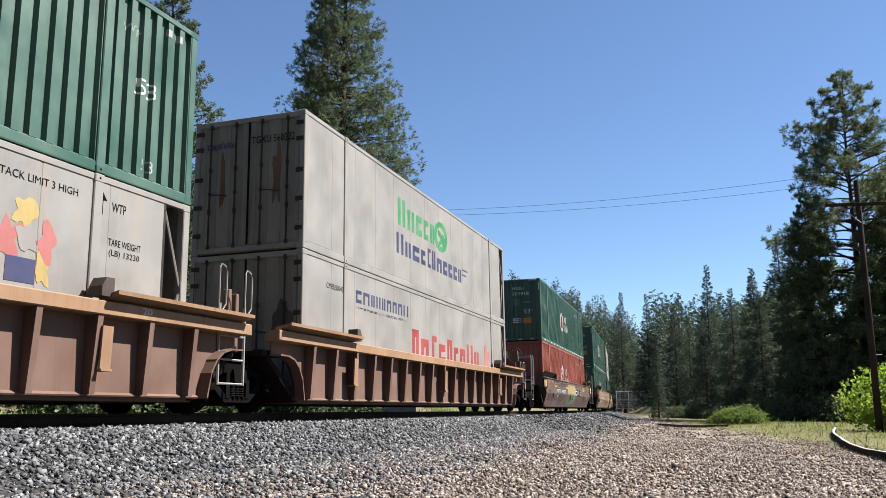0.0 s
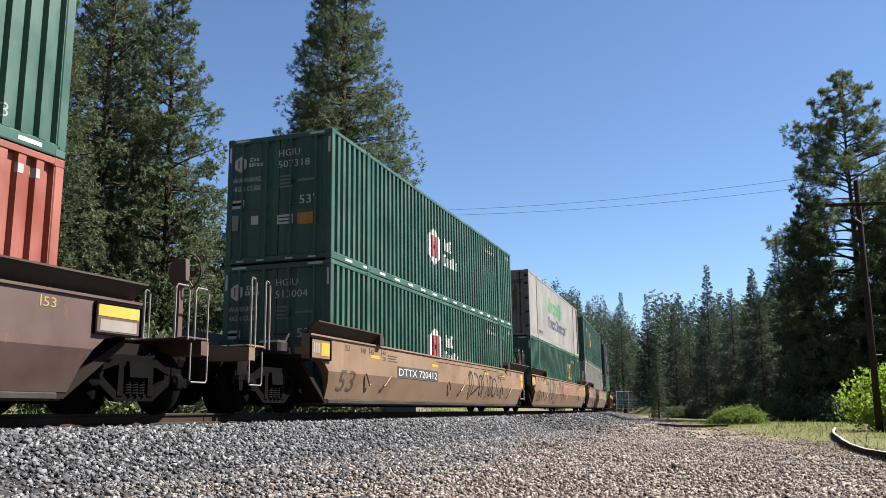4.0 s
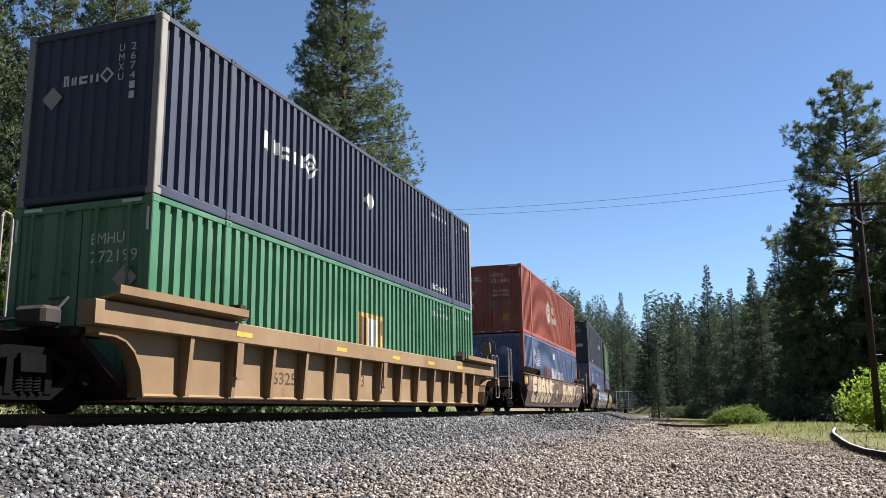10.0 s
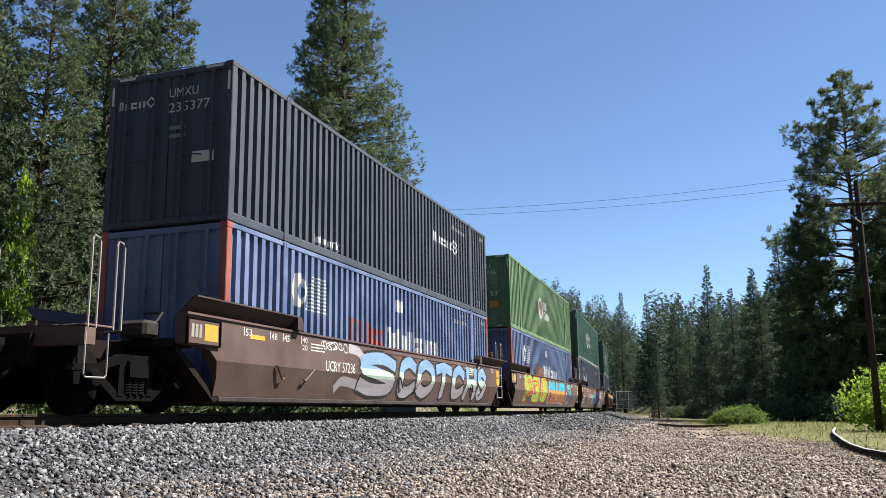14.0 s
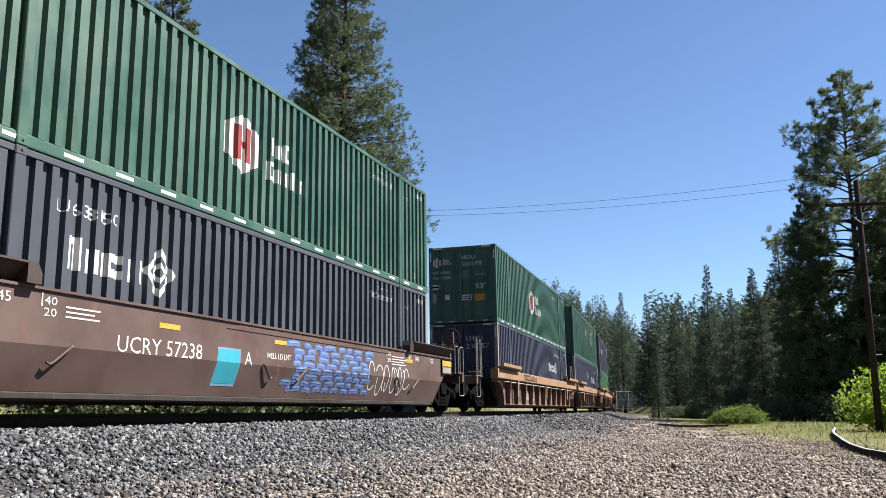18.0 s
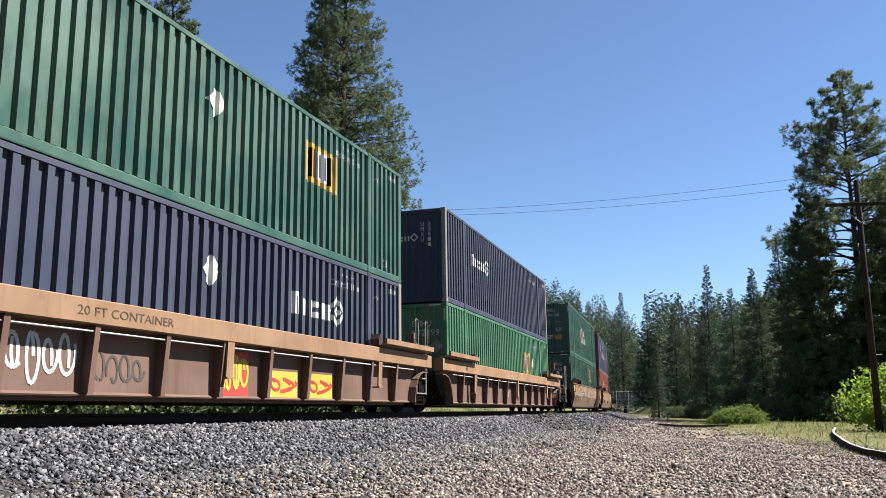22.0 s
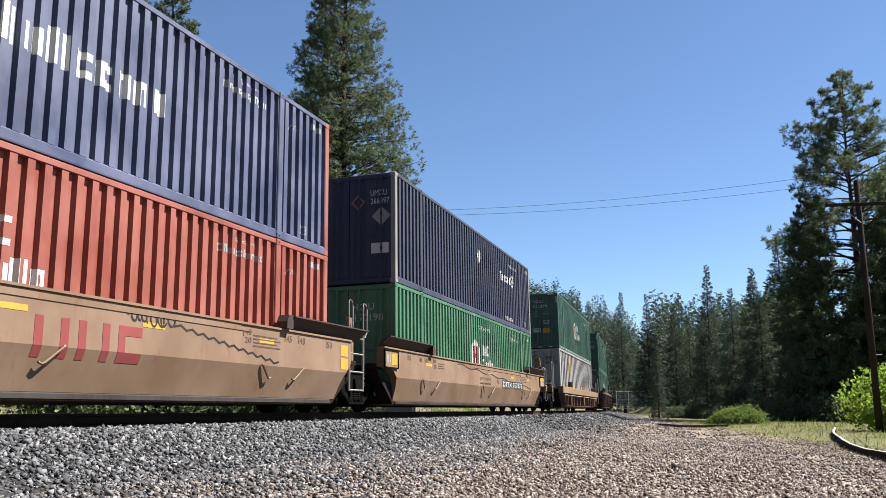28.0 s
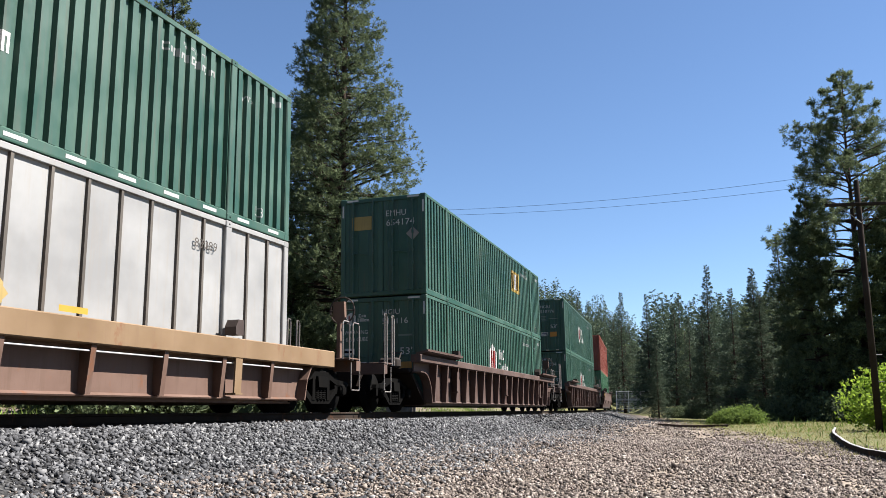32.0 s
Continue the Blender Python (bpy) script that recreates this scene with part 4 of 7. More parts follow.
def bolster(sh):
    sh.prism([(-1.12, 0.5), (1.12, 0.5), (1.1, 0.72), (0.4, 0.80), (-0.4, 0.80), (-1.1, 0.72)], -0.2, 0.2, 1)


def spring(sh):
    pts = [(1.0 + 0.065 * math.cos(t), 0.065 * math.sin(t), 0.24 + 0.27 * t / 44) for t in np.linspace(0, 44, 64)]
    sh.rod(pts, 0.018, 5)


def bearing(sh):
    sh.rod([(0.93, 0, 0.46), (0.95, 0, 0.46), (1.10, 0, 0.46), (1.13, 0, 0.46), (1.14, 0, 0.46)], [0.1, 0.13, 0.13, 0.1, 0.05], 12)


def wheelset(sh):
    half = [(0.06, 0.085), (0.60, 0.085), (0.62, 0.14), (0.66, 0.16), (0.672, 0.485), (0.695, 0.485), (0.715, 0.465), (0.80, 0.455), (0.802, 0.385), (0.755, 0.36), (0.745, 0.18), (0.80, 0.14), (0.83, 0.13), (0.832, 0.085), (0.92, 0.08)]
    xs = [(-x, r) for x, r in reversed(half)] + half
    sh.rod([(x, 0, 0) for x, _ in xs], [r for _, r in xs], 28)


MIR = TURN


def lowered(fn, drop):
    """The same piece with its upper edge brought down."""
    def g(sh):
        fn(sh)
        sh.v = [(x, y, min(z, 1.30 - drop)) for x, y, z in sh.v]
    return g


def truck(car, y, s0):
    """A two-axle bogie centred at y."""
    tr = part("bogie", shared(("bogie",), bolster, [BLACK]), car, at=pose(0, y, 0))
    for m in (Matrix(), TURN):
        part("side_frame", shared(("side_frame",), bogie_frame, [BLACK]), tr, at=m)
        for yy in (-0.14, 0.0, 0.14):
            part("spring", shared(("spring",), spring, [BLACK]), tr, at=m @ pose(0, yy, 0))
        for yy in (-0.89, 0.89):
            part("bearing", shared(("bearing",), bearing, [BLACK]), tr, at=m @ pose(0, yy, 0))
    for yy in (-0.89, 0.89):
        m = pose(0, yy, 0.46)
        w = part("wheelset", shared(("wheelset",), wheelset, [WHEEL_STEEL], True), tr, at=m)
        WHEELS.append((w, s0 + y + yy, m, 0.46))


# wheel steel darkened too, with the shade beneath the wagon in its colour
WHEEL_STEEL = paint("shaded_wheel_steel", (0.006, 0.0055, 0.005), 0.85, 0.5, (0.009, 0.007, 0.006), chalk=0.0)


def wagon(s_lead, kind, colour, label, front="end", rear="end", posts=1.44, brake=True, chord_mat=None, ledge="low", figure="", drop=0.0):
    car = new("well_wagon")
    tagged(car, label, "rail wagon", "wagons of the train")
    mt = [colour]
    cn = colour.name
    top = [chord_mat or (ORANGE_CHORD if colour is RUSTY else colour)]
    sc = s_lead + LEN / 2
    for m in (Matrix(), TURN):
        if kind == "plate":
            back = 9.4 if rear == "end" else 8.78
            def plate(s, b=back, turned=m is TURN):
                plate_side(s, b)
                if turned:
                    s.v = [(x, -y, z) for x, y, z in s.v]
            part("side_plate", shared(("side_plate", cn, back, m is TURN), plate, mt), car, at=m)
            # dark bottom rail: shade below the side plate is painted into its steel
            part("bottom_rail", shared(("bottom_rail_w", cn), lambda s: s.cbox(1.14, 1.325, -8.2, 8.2, 0.165, 0.255, 0.015), [DARK_STEEL]), car, at=m)
            for mm in (m, m @ Matrix.Diagonal((1, -1, 1, 1))):
                turned = mm.determinant() < 0
                key = "a" if not turned else "b"
                def flip(f, t=turned):
                    def g(s):
                        f(s)
                        if t:
                            s.v = [(x, -y, z) for x, y, z in s.v]
                    return g
                # the flare's dark brown carries the shade of its down-turned face
                part("guide_flare", shared(("guide_flare", cn, key), flip(flare), [DARK_BROWN]), car, at=m)
                part("guide_lug", shared(("guide_lug", cn, key), flip(flare_lug), [DARK_BROWN]), car, at=m)
                if rear != "end" and (key == "b") == (m is not TURN):
                    for z in (0.86, 1.13):
                        part("yellow_panel", shared(("yellow_square", key, z), flip(lambda s: s.box(1.496, 1.506, -8.62, -8.30, z, z + 0.23)), [MARK_YELLOW]), car, at=m)
                    continue
                bd = part("sign_board", shared(("sign_board", key, cn), flip(board), mt), car, "framed sign board on the wagon side", m)
                if key == "a":
                    part("yellow_panel", shared(("yellow_panel", key), flip(lambda s: s.box(1.531, 1.535, -8.96, -8.60, 1.08, 1.34)), [MARK_YELLOW]), bd)
                    if figure:
                        mark(bd, "sign_figure", text(figure, -9.32, 1.18, -9.0, 1.34), MARK_WHITE, [(0.5, 1.532), (2.0, 1.532)], 1)
                    else:
                        part("sign_figure", shared(("sign_figure", key), flip(lambda s: [s.box(1.531, 1.535, a, a + 0.07, 1.12, 1.32) for a in (-9.3, -9.2, -9.1)]), [GREY_SIGN]), bd)
                else:
                    part("yellow_panel", shared(("yellow_panel", key), flip(lambda s: s.box(1.531, 1.535, -9.34, -8.58, 1.24, 1.39)), [MARK_YELLOW]), bd)
                    part("sign_print", shared(("sign_print", key), flip(lambda s: s.box(1.531, 1.534, -9.3, -8.62, 1.05, 1.2)), [GREY_SIGN]), bd)
                part("sign_frame", shared(("sign_frame", key), flip(frame_bars), [MARK_BLACK]), bd)
            part("cover_strip", shared(("cover_strip", cn), cover_strip, mt), car, at=m)
            for i, y in enumerate((-6.35, -5.65, -0.4, 0.4, 5.65, 6.35)):
                b2 = shared(("bracket", cn, i % 2), bracket_back if i % 2 else bracket, mt)
                part("tie_bracket", b2, car, at=m @ pose(0, y, 0))
        else:
            low = 1.25 if posts < 1.2 else 1.115
            part("top_chord", shared(("top_chord", top[0].name, low), lambda s: chord(s, low), top), car, at=m @ pose(0, 0, -drop))
            for y in (-6.12, 0.02, 6.12) if posts < 1.2 else (-6.05, 0.1, 6.1):
                part("gauge_board", shared(("gauge_board", top[0].name), gauge_board, top), car, "flat tan board over the side posts", m @ pose(0, y, -drop))
            if posts > 1.3:
                part("brake_pipe", shared(("brake_pipe",), brake_pipe, [GLINT_STEEL], True), car, "bright steel pipe under the top beam", m @ pose(0, 0, -drop))
            part("well_side", shared(("well_side", cn, drop), lowered(well_side, drop), mt), car, at=m)
            part("bottom_flange", shared(("bottom_flange", cn), bottom_flange, mt), car, at=m)
            for key, f in (("a", 1), ("b", -1)):
                def flip(fn, k=f):
                    def g(s):
                        fn(s)
                        s.v = [(x, y * k, z) for x, y, z in s.v]
                    return g
                part("end_flange", shared(("end_flange", cn, key), flip(end_flange), mt), car, at=m)
                if not drop:
                    part("guide_ledge", shared(("guide_ledge", top[0].name, key, ledge), flip(low_ledge if ledge == "low" else shelf_guide), top), car, at=m @ pose(0, 0, -drop))
                part("guide_lug", shared(("guide_lug2", cn, key), flip(flare_lug), [DARK_BROWN]), car, at=m @ pose(0, 0, -drop))
            n = 2 * int(8.1 / posts)
            for i in range(n + 1):
                part("side_post", shared(("side_post", cn, drop), lowered(side_post, drop), mt), car, at=m @ pose(0, (i - n / 2) * posts, 0))
    part("well_floor", shared(("well_floor", cn), floor_plate, mt), car)
    for kind_end, m, sgn in ((front, Matrix(), -1), (rear, TURN, 1)):
        gap = GAP_END if kind_end == "end" else GAP_JOINT
        part("end_slope", shared(("end_slope",), bulkhead, [END_STEEL]), car, at=m)
        part("end_deck", shared(("end_deck", kind_end), lambda s: deck(s, gap), [END_STEEL]), car, at=m)
        if kind_end == "end":
            part("end_sill", shared(("end_sill", cn), end_sill, mt), car, at=m)
            part("walkway", shared(("walkway", cn), walkway, mt), car, at=m)
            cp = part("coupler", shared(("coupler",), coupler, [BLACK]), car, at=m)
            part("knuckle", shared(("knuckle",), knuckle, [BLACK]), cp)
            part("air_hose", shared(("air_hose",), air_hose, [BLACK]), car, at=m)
            for x in (1.29, -1.29):
                part("stirrup_step", shared(("stirrup_step",), stirrup, [PALE_STEEL]), car, at=m @ pose(x, -11.22, 0))
                for y in (-11.2, -10.72):
                    part("grab_rail", shared(("grab_rail", sgn), grab if sgn == 1 else tall_grab, [PALE_STEEL]), car, at=m @ pose(x, y, 0))
            if brake and sgn == 1:
                st = part("brake_stand", shared(("brake_stand", cn), brake_stand, mt), car, at=m)
                wh = part("brake_wheel", shared(("brake_wheel",), wheel_rim, [DARK_BROWN]), car, "round hand-brake wheel", m @ pose(-0.95, -11.04, 2.22))
                for a in (0, 60, 120):
                    part("spoke", shared(("spoke",), spoke, [DARK_BROWN]), wh, at=pose(0, 0, 0, 0, a))
            else:
                part("brake_valve", shared(("brake_valve",), brake_valve, [DARK_STEEL]), car, at=m)
        elif sgn == -1:
            for x in (1.33, -1.33):
                ld = part("ladder", shared(("ladder_rail",), ladder_rail, [PALE_STEEL]), car, "steel ladder on the wagon end", pose(x, -10.96, 0))
                part("ladder_rail", shared(("ladder_rail",), ladder_rail, [PALE_STEEL]), ld, at=pose(0, 0.75, 0))
                for z in (0.46, 0.85, 1.24, 1.58):
                    part("ladder_rung", shared(("ladder_rung",), ladder_rung, [PALE_STEEL]), ld, at=pose(0, 0, z))
                part("handrail", shared(("handrail",), hoop, [PALE_STEEL]), car, at=pose(x, -10.98, 0))
                part("handrail", shared(("handrail",), hoop, [PALE_STEEL]), car, at=pose(x, -10.2, 0))
            for x, y in ((0.95, -10.15), (0.75, -9.6)):
                part("upright", shared(("upright", cn), upright, mt), car, at=pose(x, y, 0))
    truck(car, -TRUCK_Y, sc)
    if rear == "end":
        truck(car, TRUCK_Y, sc)
    MOVES.append((car, sc))
    return car


def frame_bars(sh):
    for z0, z1, y0, y1 in ((1.0, 1.02, -9.4, -8.52), (1.40, 1.42, -9.4, -8.52), (1.02, 1.40, -9.4, -9.375), (1.02, 1.40, -8.545, -8.52)):
        sh.box(1.50, 1.545, y0, y1, z0, z1)




def on_plate(car, name, polys, mat, lift=0.004, label=""):
    mark(car, name, polys, mat, PLATE_LINE, 1, 0.0, lift, label)


def on_well(car, name, polys, mat, lift=0.004, label=""):
    """On the recessed panels between the posts."""
    mark(car, name, polys, mat, [(0.0, 1.346), (2.0, 1.346)], 1, 0.0, lift, label)


def on_chord(car, name, polys, mat, lift=0.004):
    mark(car, name, polys, mat, [(0.5, 1.59), (2.0, 1.59)], 1, 0.0, lift)


def length_marks(car, ink):
    """The small figures that show where each box length ends."""
    for y, t in ((-7.75, "53"), (-6.9, "48"), (-6.45, "45"), (7.7, "53"), (6.6, "48"), (6.1, "45")):
        on_plate(car, "length_figure", text(t, y, 1.26, y + 0.2, 1.38) + rect(y - 0.05, 1.26, y - 0.03, 1.40), ink)
    for y in (-5.75, 4.75):
        on_plate(car, "length_figure", text("40", y, 1.29, y + 0.2, 1.39) + text("20", y, 1.15, y + 0.2, 1.25) + rect(y - 0.05, 1.26, y - 0.03, 1.42), ink)
    on_plate(car, "small_print", [q for i in range(4) for q in rect(5.0, 1.10 + 0.06 * i, 5.9 - 0.12 * (i % 2), 1.122 + 0.06 * i)], ink)
    on_plate(car, "small_print", [q for i in range(3) for q in rect(-5.4, 1.16 + 0.06 * i, -4.8 - 0.1 * (i % 2), 1.182 + 0.06 * i)], ink)


def reflectors(car, ys, z=1.18, w=0.48):
    for y in ys:
        on_plate(car, "yellow_reflector", rect(y, z, y + w, z + 0.075), MARK_YELLOW)


def number_board(car, body, y0, y1, z0=0.83, z1=1.05):
    on_plate(car, "number_board", rect(y0, z0 - 0.03, y1, z1 + 0.03), BOARD_GREY)
    on_plate(car, "lettering", text(body, y0 + 0.12, z0 + 0.02, y1 - 0.12, z1 - 0.02), MARK_WHITE, 0.007)
# ---- the train, wagon by wagon ----
BLACKISH = paint("blackish_blue_paint", (0.062, 0.072, 0.095), 0.6, 0.3, (0.03, 0.028, 0.03), chalk=0.05)
DIRTY_DOOR = paint("dirty_white_door", (0.292, 0.265, 0.221), 0.6, 0.9, (0.09, 0.07, 0.055), 0.25)
FADED_YELLOW = paint("faded_yellow_print", (0.5, 0.36, 0.12), 0.6, 0.4)
TAN_INK = paint("dark_brown_print", (0.09, 0.055, 0.035), 0.6, 0.2)
SPRAY_BLACK = paint("black_spray", (0.03, 0.025, 0.025), 0.7, 0.1)
SPRAY_GREY = paint("grey_spray", (0.10, 0.085, 0.075), 0.7, 0.2)
SPRAY_CREAM = paint("cream_spray", (0.50, 0.39, 0.26), 0.7, 0.3)
SPRAY_LIME = paint("lime_spray", (0.36, 0.50, 0.05), 0.6, 0.1)
SPRAY_RED = paint("red_spray", (0.55, 0.05, 0.03), 0.6, 0.1)
SPRAY_CYAN = paint("cyan_spray", (0.04, 0.42, 0.52), 0.6, 0.1)
SPRAY_ORANGE = paint("orange_spray", (0.60, 0.27, 0.03), 0.6, 0.1)
SPRAY_RUST = paint("rust_orange_spray", (0.40, 0.13, 0.02), 0.6, 0.1)
SPRAY_WHITE = paint("white_spray", (0.68, 0.68, 0.66), 0.6, 0.1)
SPRAY_SKY = paint("sky_blue_spray", (0.22, 0.36, 0.52), 0.6, 0.2)
SPRAY_GREEN = paint("pale_green_spray", (0.20, 0.33, 0.16), 0.6, 0.2)
SPRAY_PURPLE = paint("purple_grey_spray", (0.10, 0.085, 0.12), 0.6, 0.2)
SPRAY_BLUE = paint("blue_spray", (0.10, 0.17, 0.42), 0.6, 0.2)
SPRAY_YELLOW = paint("yellow_spray", (0.62, 0.50, 0.06), 0.6, 0.1)
RUST_STAIN = paint("rust_stain", (0.20, 0.115, 0.075), 0.8, 0.5)
SPRAY_DUSK = paint("dark_brown_spray", (0.075, 0.052, 0.045), 0.7, 0.2)
SPRAY_LILAC = paint("lilac_grey_spray", (0.40, 0.37, 0.38), 0.65, 0.2)
SPRAY_MINT = paint("pale_mint_spray", (0.48, 0.60, 0.50), 0.6, 0.1)
PINK_PRINT = paint("pink_print", (0.45, 0.14, 0.13), 0.6, 0.3)
TAN_BROWN = paint("brown_tan_wagon_paint", (0.26, 0.17, 0.118), 0.6, 0.5, (0.10, 0.065, 0.045), 0.2)
TTX_RED = paint("worn_red_print", (0.30, 0.045, 0.04), 0.6, 0.4)
SPOTS_BROWN = paint("tape_brown_patch", (0.40, 0.30, 0.14), 0.6, 0.4)
SPOTS_GREEN = paint("dull_green_patch", (0.10, 0.17, 0.08), 0.6, 0.4)


STROKES = {
    "S": [[(0.92, 0.82), (0.6, 1), (0.18, 0.9), (0.12, 0.66), (0.5, 0.52), (0.88, 0.36), (0.82, 0.08), (0.4, 0), (0.08, 0.14)]],
    "C": [[(0.92, 0.84), (0.55, 1), (0.14, 0.8), (0.06, 0.4), (0.25, 0.06), (0.6, 0), (0.94, 0.18)]],
    "O": [[(0.5, 1), (0.12, 0.8), (0.08, 0.25), (0.5, 0), (0.9, 0.25), (0.9, 0.78), (0.5, 1)]],
    "T": [[(0.0, 0.92), (0.5, 1), (1.0, 0.92)], [(0.5, 1), (0.46, 0.5), (0.52, 0)]],
    "H": [[(0.1, 1), (0.16, 0.5), (0.08, 0)], [(0.16, 0.5), (0.86, 0.52)], [(0.9, 1), (0.86, 0.5), (0.94, 0)]],
    "A": [[(0.04, 0), (0.3, 0.7), (0.52, 1), (0.74, 0.7), (0.97, 0)], [(0.25, 0.34), (0.76, 0.34)]],
    "M": [[(0.05, 0), (0.12, 1), (0.5, 0.4), (0.88, 1), (0.96, 0)]],
    "E": [[(0.92, 1), (0.15, 0.95), (0.1, 0.5), (0.15, 0.04), (0.94, 0)], [(0.1, 0.5), (0.75, 0.54)]],
    "B": [[(0.1, 0), (0.12, 1), (0.7, 0.95), (0.82, 0.74), (0.3, 0.54), (0.92, 0.34), (0.8, 0.06), (0.1, 0)]],
    "3": [[(0.1, 0.9), (0.55, 1), (0.88, 0.8), (0.42, 0.54), (0.92, 0.3), (0.6, 0), (0.08, 0.1)]],
    "G": [[(0.92, 0.84), (0.55, 1), (0.12, 0.76), (0.08, 0.3), (0.45, 0), (0.92, 0.14), (0.9, 0.48), (0.5, 0.46)]],
    "U": [[(0.1, 1), (0.08, 0.3), (0.45, 0), (0.88, 0.25), (0.92, 1)]],
    "P": [[(0.12, 0), (0.1, 1), (0.75, 0.98), (0.92, 0.72), (0.7, 0.46), (0.14, 0.48)]],
    "1": [[(0.2, 0.8), (0.55, 1), (0.52, 0)], [(0.2, 0), (0.85, 0)]],
    "8": [[(0.5, 0.54), (0.14, 0.78), (0.5, 1), (0.86, 0.78), (0.5, 0.54), (0.08, 0.26), (0.5, 0), (0.92, 0.26), (0.5, 0.54)]],
    "5": [[(0.88, 1), (0.2, 0.96), (0.14, 0.56), (0.7, 0.6), (0.92, 0.28), (0.5, 0), (0.08, 0.12)]],
    "L": [[(0.14, 1), (0.1, 0.1), (0.2, 0), (0.95, 0.04)]],
    "R": [[(0.1, 0), (0.12, 1), (0.78, 0.94), (0.84, 0.66), (0.2, 0.48), (0.95, 0)]],
    "K": [[(0.12, 1), (0.1, 0)], [(0.9, 1), (0.14, 0.46), (0.92, 0)]],
    "I": [[(0.5, 1), (0.46, 0.5), (0.52, 0)]],
}


def curved(pts, n=4):
    """A smooth line through points."""
    if len(pts) < 4:
        return pts
    out = []
    for i in range(len(pts) - 1):
        p0, p1, p2, p3 = (np.array(pts[max(0, min(len(pts) - 1, i + k))]) for k in (-1, 0, 1, 2))
        for t in np.linspace(0, 1, n, endpoint=False):
            q = 0.5 * (2 * p1 + (p2 - p0) * t + (2 * p0 - 5 * p1 + 4 * p2 - p3) * t * t + (3 * p1 - p0 - 3 * p2 + p3) * t ** 3)
            out.append((float(q[0]), float(q[1])))
    return out + [pts[-1]]


def thick(lines, w):
    """Round-ended broad strokes through lines of points."""
    out = []
    for pts in lines:
        out += stroke(pts, w)
        for a, b in pts:
            out += ngon(a, b, w / 2, w / 2, 9)
    return out


def throw_up(car, word, y0, y1, z0, z1, fills, edge, seed, w=0.26, rim=0.05, widths=None, core=None, surface=on_plate):
    """A row of fat sprayed shapes: a dark or light edge, a fill in level bands, thin inner lines."""
    r = random.Random(seed)
    ws = widths or [1.0] * len(word)
    unit = (y1 - y0) / sum(ws)
    lines, a = [], y0
    for ch, k in zip(word, ws):
        b0, b1 = a + 0.5 * w, a + k * unit - 0.42 * w
        top, low = z1 - w / 2 - 0.05 * r.random(), z0 + w / 2 + 0.05 * r.random()
        lean = (r.random() - 0.4) * 0.12
        for pts in STROKES[ch]:
            lines.append(curved([(b0 + (b1 - b0) * p + lean * q + 0.03 * (r.random() - 0.5), low + (top - low) * q + 0.03 * (r.random() - 0.5)) for p, q in pts]))
        a += k * unit
    surface(car, "graffiti_edge", thick(lines, w + 2 * rim), edge, 0.004)
    body = thick(lines, w)
    step = (z1 - z0 + 0.02) / len(fills)
    for k, f in enumerate(fills):
        lo, hi = z0 - 0.01 + k * step, z0 - 0.01 + (k + 1) * step
        surface(car, "graffiti_fill", [c for q in body for c in [clip(q, 1, lo, hi)] if c], f, 0.0085)
    if core:
        surface(car, "graffiti_line", [q for pts in lines for q in stroke([(p + 0.22 * w, z - 0.22 * w) for p, z in pts[1:-1]], 0.018)], core, 0.012)


def dashes(car, y0, y1, z0, z1, rows, seed, under, over):
    """Rows of short sprayed dashes, each with a lighter upper half."""
    r = random.Random(seed)
    low, top = [], []
    for k in range(rows):
        z = z0 + (z1 - z0) * (k + 0.5) / rows
        y = y0 + 0.5 * r.random()
        while y < y1 - 0.2 * r.random():
            n = 0.18 + 0.26 * r.random()
            tip = 0.05 * (r.random() - 0.5)
            low.append([(y, z), (y + n / 2, z + 0.02 + tip / 2), (y + n, z + tip)])
            top.append([(y + 0.02, z + 0.03), (y + n - 0.03, z + 0.03 + tip)])
            y += n + 0.13 + 0.13 * r.random()
    on_plate(car, "graffiti_fill", thick(low, 0.105), under, 0.004)
    on_plate(car, "graffiti_fill", thick(top, 0.03), over, 0.008)


def emblem_name(box, y0, z0, first, second, mat1, mat2):
    on_side(box, "name_print", letters(first, y0, z0 + 0.62, y0 + 2.9, z0 + 1.35, 31), mat1)
    on_side(box, "leaf_emblem", outline(y0 + 3.5, z0 + 0.95, 0.62, 0.46, 12, 0.3, 0.35) + blob(y0 + 3.6, z0 + 0.9, 0.3, 0.22, 8, 0.5), mat1)
    on_side(box, "name_print", letters(4, y0 - 0.1, z0 - 0.14, y0 + 2.1, z0 + 0.40, 33) + letters(7, y0 + 2.3, z0 - 0.14, y0 + 5.5, z0 + 0.40, 34), mat2)
    on_side(box, "stripe_print", rect(y0 + 5.6, z0 + 0.28, y0 + 6.2, z0 + 0.32) + rect(y0 + 5.6, z0 + 0.12, y0 + 6.05, z0 + 0.16), mat2, 0.004)


GREEN_BOX = "dark green corrugated steel container with a white hexagon emblem"
EMP_BOX = "green corrugated steel container with a yellow square emblem"
NAVY_BOX = "navy corrugated steel container with white corner posts"
BLUE_BOX = "faded blue corrugated container with bars of white print"
RED_BOX = "faded red corrugated container with a white hexagon emblem"
POST_WAGON = "rusty orange well wagon with outside side posts"

